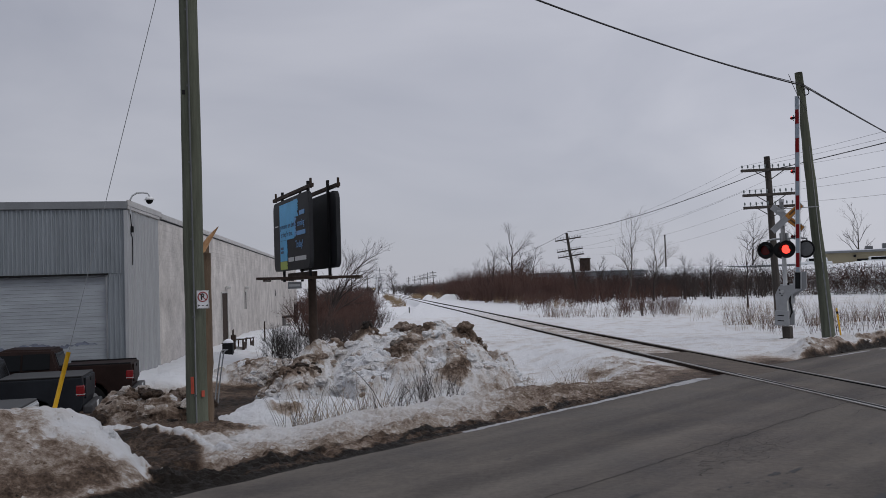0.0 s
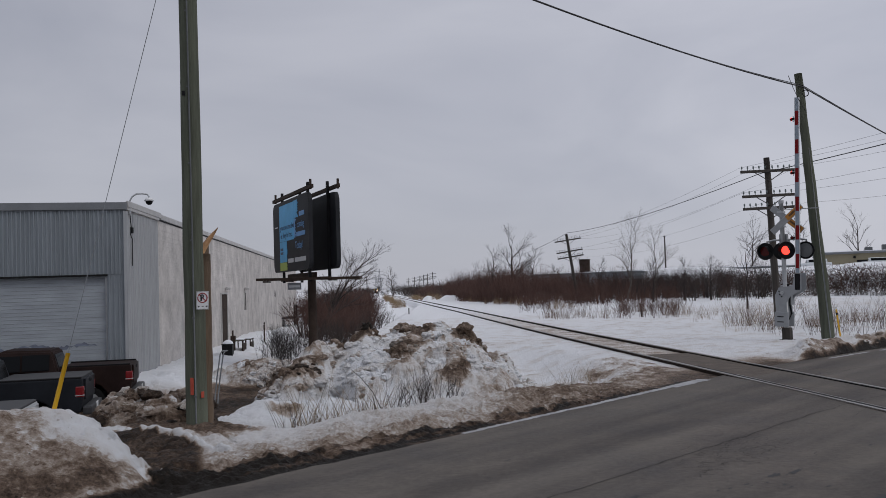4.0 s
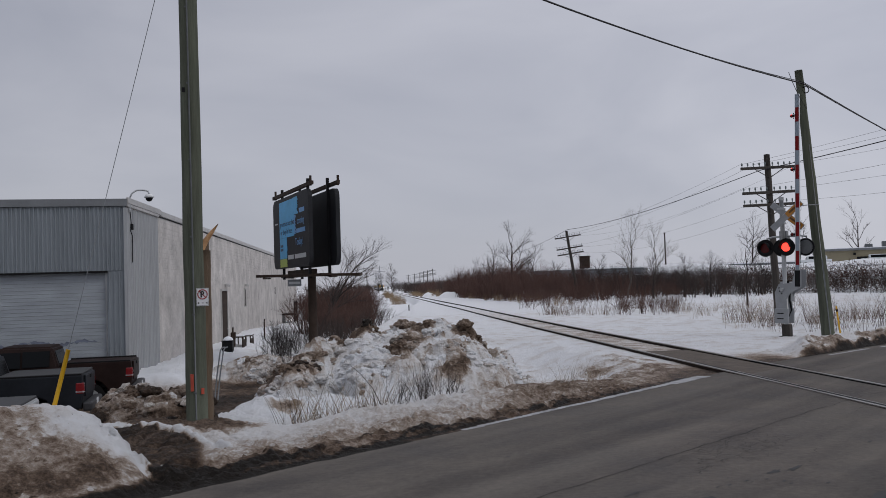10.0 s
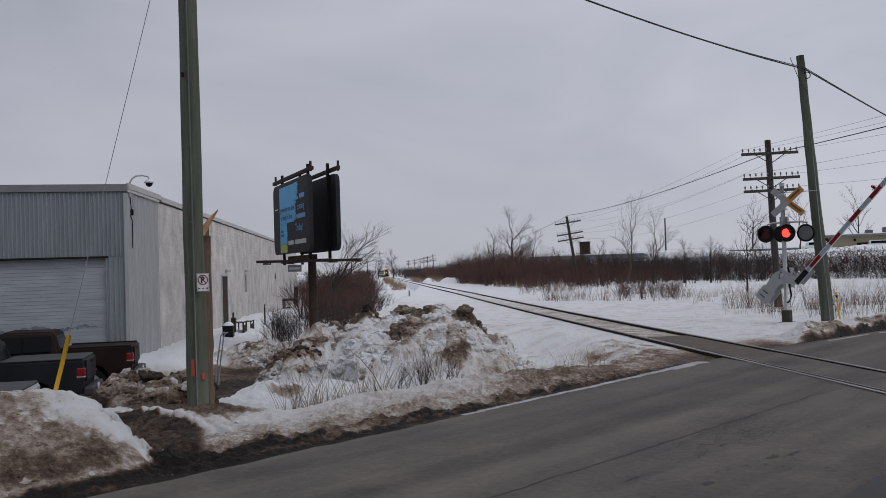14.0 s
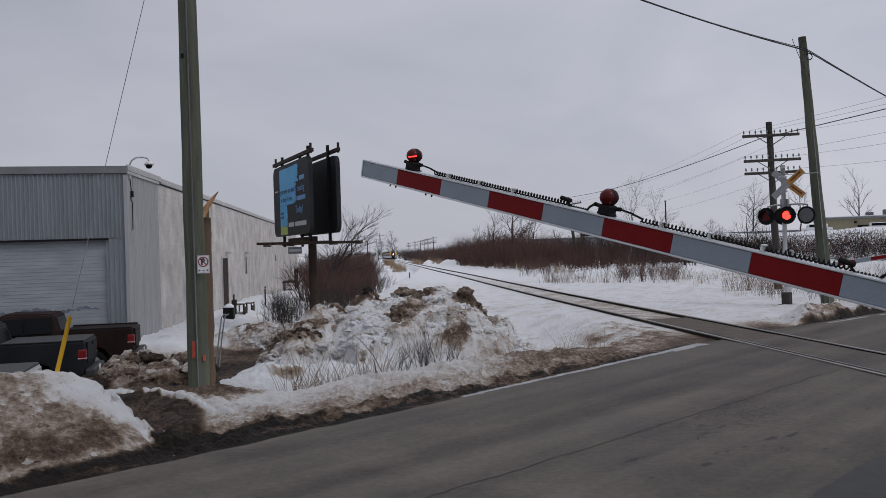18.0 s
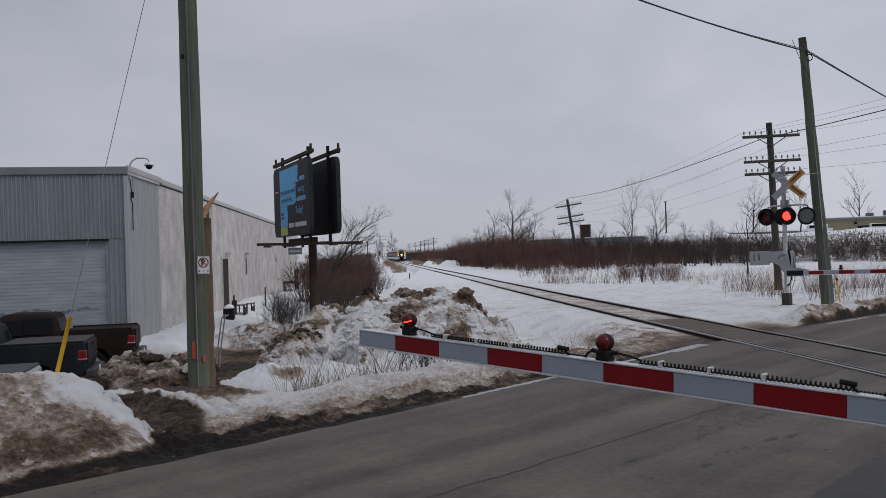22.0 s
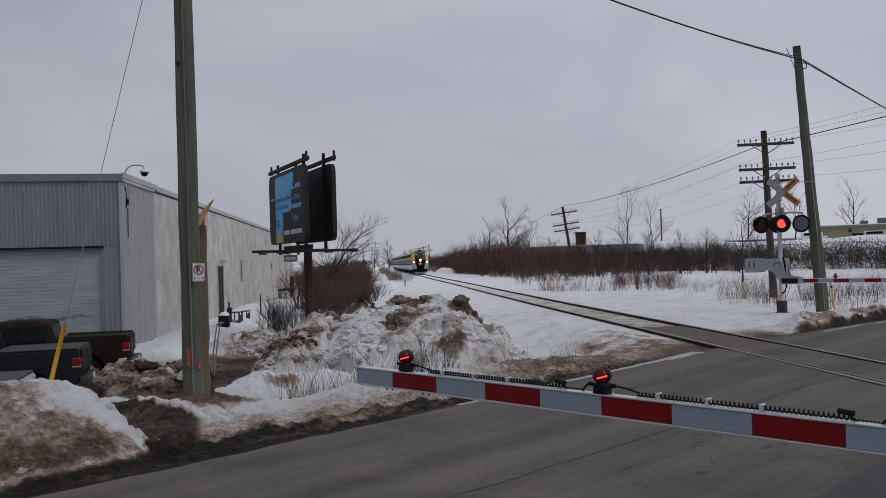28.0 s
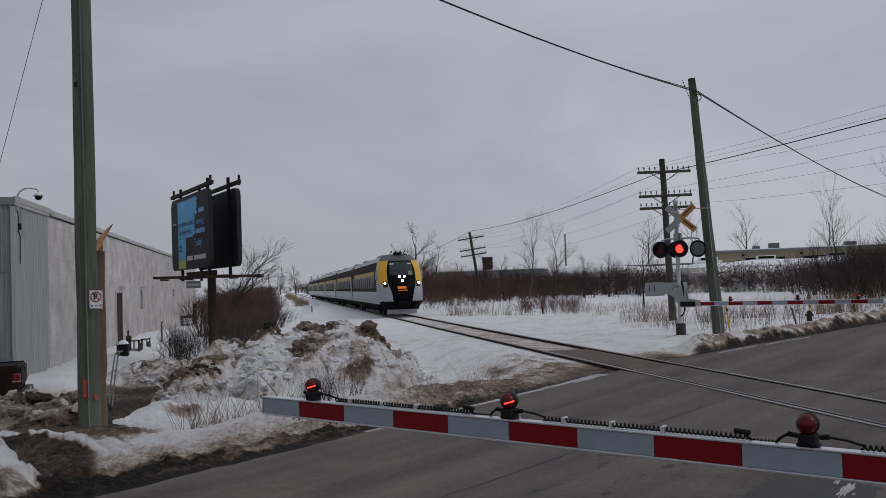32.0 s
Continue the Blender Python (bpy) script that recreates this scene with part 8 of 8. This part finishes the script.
def ribbon(name, pts, width, material, label="", z=0.003, seed=0, ragged=0.5):
    rnd = random.Random(seed)
    bm = bmesh.new()
    L, R = [], []
    for i, p in enumerate(pts):
        d = (pts[min(i + 1, len(pts) - 1)] - pts[max(i - 1, 0)]).normalized()
        n = Vector((-d.y, d.x, 0))
        w = width * (1 + ragged * rnd.uniform(-1, 1)) / 2
        if i in (0, len(pts) - 1):
            w *= 0.2
        zz = road_z(p.x, p.y) + z
        L.append(bm.verts.new((p.x + n.x * w, p.y + n.y * w, zz)))
        R.append(bm.verts.new((p.x - n.x * w, p.y - n.y * w, zz)))
    for i in range(len(pts) - 1):
        bm.faces.new((L[i], R[i], R[i + 1], L[i + 1]))
    return part(name, bm, material, road_ob, label)


def wander(s0, q0, s1, q1, n, j, seed):
    rnd = random.Random(seed)
    out, off = [], 0.0
    for i in range(n + 1):
        t = i / n
        off = off * 0.8 + rnd.gauss(0, j)
        out.append(road_pt(s0 + (s1 - s0) * t + rnd.gauss(0, j * 0.3), q0 + (q1 - q0) * t + off))
    return out


ribbon("crack", wander(-4.0, 2.62, 5.2, 2.97, 90, 0.010, 1) + wander(5.3, 2.98, 9.6, 3.16, 50, 0.010, 2), 0.013, M_CRACK, "long seam crack in the asphalt", seed=1)
rk = random.Random(12)


def crazing(s0, q0, a, b, step, seed):
    """A net of cracks: the joints of jittered cells inside an ellipse."""
    rnd = random.Random(seed)
    n, m = int(2 * a / step), int(2 * b / (step * 0.6))
    node = {(i, j): (s0 - a + (i + 0.5 * (j % 2) + rnd.uniform(-0.48, 0.48)) * step, q0 - b + (j + rnd.uniform(-0.38, 0.38)) * step * 0.6) for i in range(n + 1) for j in range(m + 1)}
    for (i, j), (s1, q1) in node.items():
        for e in ((i + 1, j), (i - 1 + (j % 2), j + 1), (i + (j % 2), j + 1)):
            r = ((s1 - s0) / a) ** 2 + ((q1 - q0) / b) ** 2
            if e in node and r < 1.0 and rnd.random() < 0.80 - 0.55 * r:
                ribbon("crack", wander(s1, q1, *node[e], 5, 0.014, seed + i * 31 + j), 0.0055, M_CRACK, seed=i + j, ragged=0.7)


crazing(4.35, 3.35, 1.25, 0.42, 0.19, 70)
for i in range(5):
    s, q = rk.uniform(4, 12), rk.uniform(1.6, 4.6)
    ribbon("crack", wander(s, q, s + rk.uniform(0.4, 1.4), q + rk.uniform(-0.1, 0.1), 10, 0.016, 90 + i), 0.005, M_CRACK, seed=i)


def blot(s, q, a, b, seed, material=M_TAR, name="tar_spot", label="dark tar spot"):
    rnd = random.Random(seed)
    bm = bmesh.new()
    vs = []
    for k in range(22):
        an = 2 * math.pi * k / 22
        r = rnd.uniform(0.45, 1.15)
        p = road_pt(s + a * r * math.cos(an), q + b * r * math.sin(an))
        vs.append(bm.verts.new((p.x, p.y, road_z(p.x, p.y) + 0.0025)))
    bm.faces.new(vs)
    bmesh.ops.recalc_face_normals(bm, faces=bm.faces)
    if bm.faces[:][0].normal.z < 0:
        bmesh.ops.reverse_faces(bm, faces=bm.faces)
    return part(name, bm, material, road_ob, label)


for i, (s, q, a, b) in enumerate(((1.95, 3.44, 0.16, 0.035), (2.19, 4.06, 0.13, 0.05), (3.50, 4.12, 0.14, 0.05), (3.78, 4.22, 0.20, 0.035), (2.99, 4.06, 0.06, 0.02), (2.72, 1.44, 0.07, 0.018), (4.57, 1.30, 0.13, 0.02),
                                  (5.13, 1.36, 0.10, 0.02), (2.75, 4.0, 0.05, 0.016), (3.15, 4.35, 0.06, 0.02), (2.6, 3.95, 0.04, 0.016), (3.3, 4.7, 0.05, 0.018), (6.9, 1.9, 0.06, 0.02), (1.5, 3.9, 0.06, 0.02), (5.6, 4.4, 0.08, 0.02))):
    blot(s, q, a, b, 200 + i)
for i in range(8):
    blot(rk.uniform(2.4, 4.2), rk.gauss(4.15, 0.18), rk.uniform(0.02, 0.05), rk.uniform(0.008, 0.018), 240 + i)
# darker resurfaced strip in the middle of the road
ribbon("resurfaced_strip", [road_pt(s, 5.62 + 0.05 * math.sin(s * 2.1)) for s in np.linspace(-2.0, 3.6, 40)], 0.9, M_TAR, "darker resurfaced strip of asphalt", z=0.002, seed=9, ragged=0.06)
for i, (s, q, a, b) in enumerate(((3.22, 5.85, 0.30, 0.06), (3.0, 6.0, 0.22, 0.08), (3.5, 5.72, 0.12, 0.03))):
    blot(s, q, a, b, 260 + i, M_ICE, "slush_patch", "grey slush on the asphalt")
for i, (s0, q0, s1, q1) in enumerate(((9.7, 3.2, 13.4, 4.4), (12.6, 1.3, 15.8, 1.9), (13.0, 3.0, 20.0, 2.9), (9.2, 4.7, 12.0, 5.4))):
    ribbon("crack", wander(s0, q0, s1, q1, 60, 0.02, 500 + i), 0.014, M_CRACK, "long crack in the asphalt", seed=20 + i)
# broken strip of grey ice along the edge of the asphalt
for i, (s0, s1, q0, w) in enumerate(((3.9, 5.2, -0.24, 0.05), (5.1, 7.6, -0.25, 0.06), (7.5, 10.0, -0.26, 0.07), (9.8, 11.2, -0.25, 0.13), (16.4, 18.5, 0.02, 0.05), (19.0, 22.0, 0.05, 0.05))):
    ribbon("edge_ice", wander(s0, q0, s1, q0 - 0.01, 60, 0.006, 400 + i), w * 1.9, M_ICE, "thin grey ice on the asphalt edge", z=0.006, seed=i, ragged=0.2)


NOSE_Y = 53.0


def motions():
    """Everything that moves: the two barriers, the alternating red lamps and the train."""
    near = [(0, 88), (11.3, 88), (12, 83), (12.5, 75), (13, 66), (13.5, 57.5), (14, 49), (14.5, 42), (15.5, 32.6), (16.5, 24.55), (17, 20.64), (17.5, 17.12), (18, 13.72),
            (18.5, 10.46), (19, 7.34), (19.5, 5.96), (20, 5.18), (21, 3.77), (22, 2.36), (23, 1.05), (23.5, 0.40), (24, 0.51), (26, 0.47), (28, 0.36), (32, 0.25)]
    walk(near_arm, [(t, pose(*NEAR_PIV, 0, 0, NEAR_DEG) @ pose(0, 0, 0, 0, -a, 0)) for t, a in near])
    far = [(0, 87.5), (11.3, 87.5), (12, 81), (12.5, 74), (13, 66), (13.5, 56.5), (14, 47.5), (14.5, 40), (15.5, 28.5), (16.5, 18.5), (17, 14.5), (18, 8.5), (19, 4.5), (20, 2.5), (22, 0.8), (23.5, 0.0), (32, 0.0)]
    walk(far_arm, [(t, pose(*FAR_PIV, 0, 0, RDEG) @ pose(0, 0, 0, 0, -a, 0)) for t, a in far])

    def blink(ob, on_a, on_b, first, half):
        """The glow hops between two lenses every half period."""
        rows, t, at_a = [(0.0, on_a)], first, True
        while t < 31.985:
            at = round(t * FPS) / FPS
            rows.append((at - 1.0 / FPS, on_a if at_a else on_b))
            at_a = not at_a
            rows.append((at, on_a if at_a else on_b))
            t += half
        rows.append((32.0, on_a if at_a else on_b))
        walk(ob, rows)

    # the train comes down the line at a steady 22 metres a second
    for k, car in enumerate(train_cars):
        rows = []
        for t in range(0, 33, 2):
            y0 = NOSE_Y + 22.0 * (32 - t) + k * 23.05
            x0, x1 = float(track_x(y0 + 3.2)), float(track_x(y0 + 19.6))
            z0, z1 = float(track_z(y0 + 3.2)), float(track_z(y0 + 19.6))
            yaw = -math.degrees(math.atan2(x1 - x0, 16.4))
            rows.append((t, pose(x0 - 3.2 * (x1 - x0) / 16.4, y0, z0, math.degrees(math.atan2(z1 - z0, 16.4)), 0, yaw)))
        walk(car, rows)
    blink(red_glow, pose(0.15, -0.185, 2.75), pose(-0.55, -0.065, 2.75), 0.263, 0.4965)
    top = 0.0525 + 0.017 - NEAR_DROP
    blink(near_glow, pose(NEAR_LEN - 3.835, 0, top), pose(NEAR_LEN - 2.18, 0, top), 0.185, 0.4965)
    blink(far_glow, pose(3.7, -0.20, 0.072 - 0.46), pose(1.7, -0.20, 0.072 - 0.46), 0.185, 0.4965)


motions()
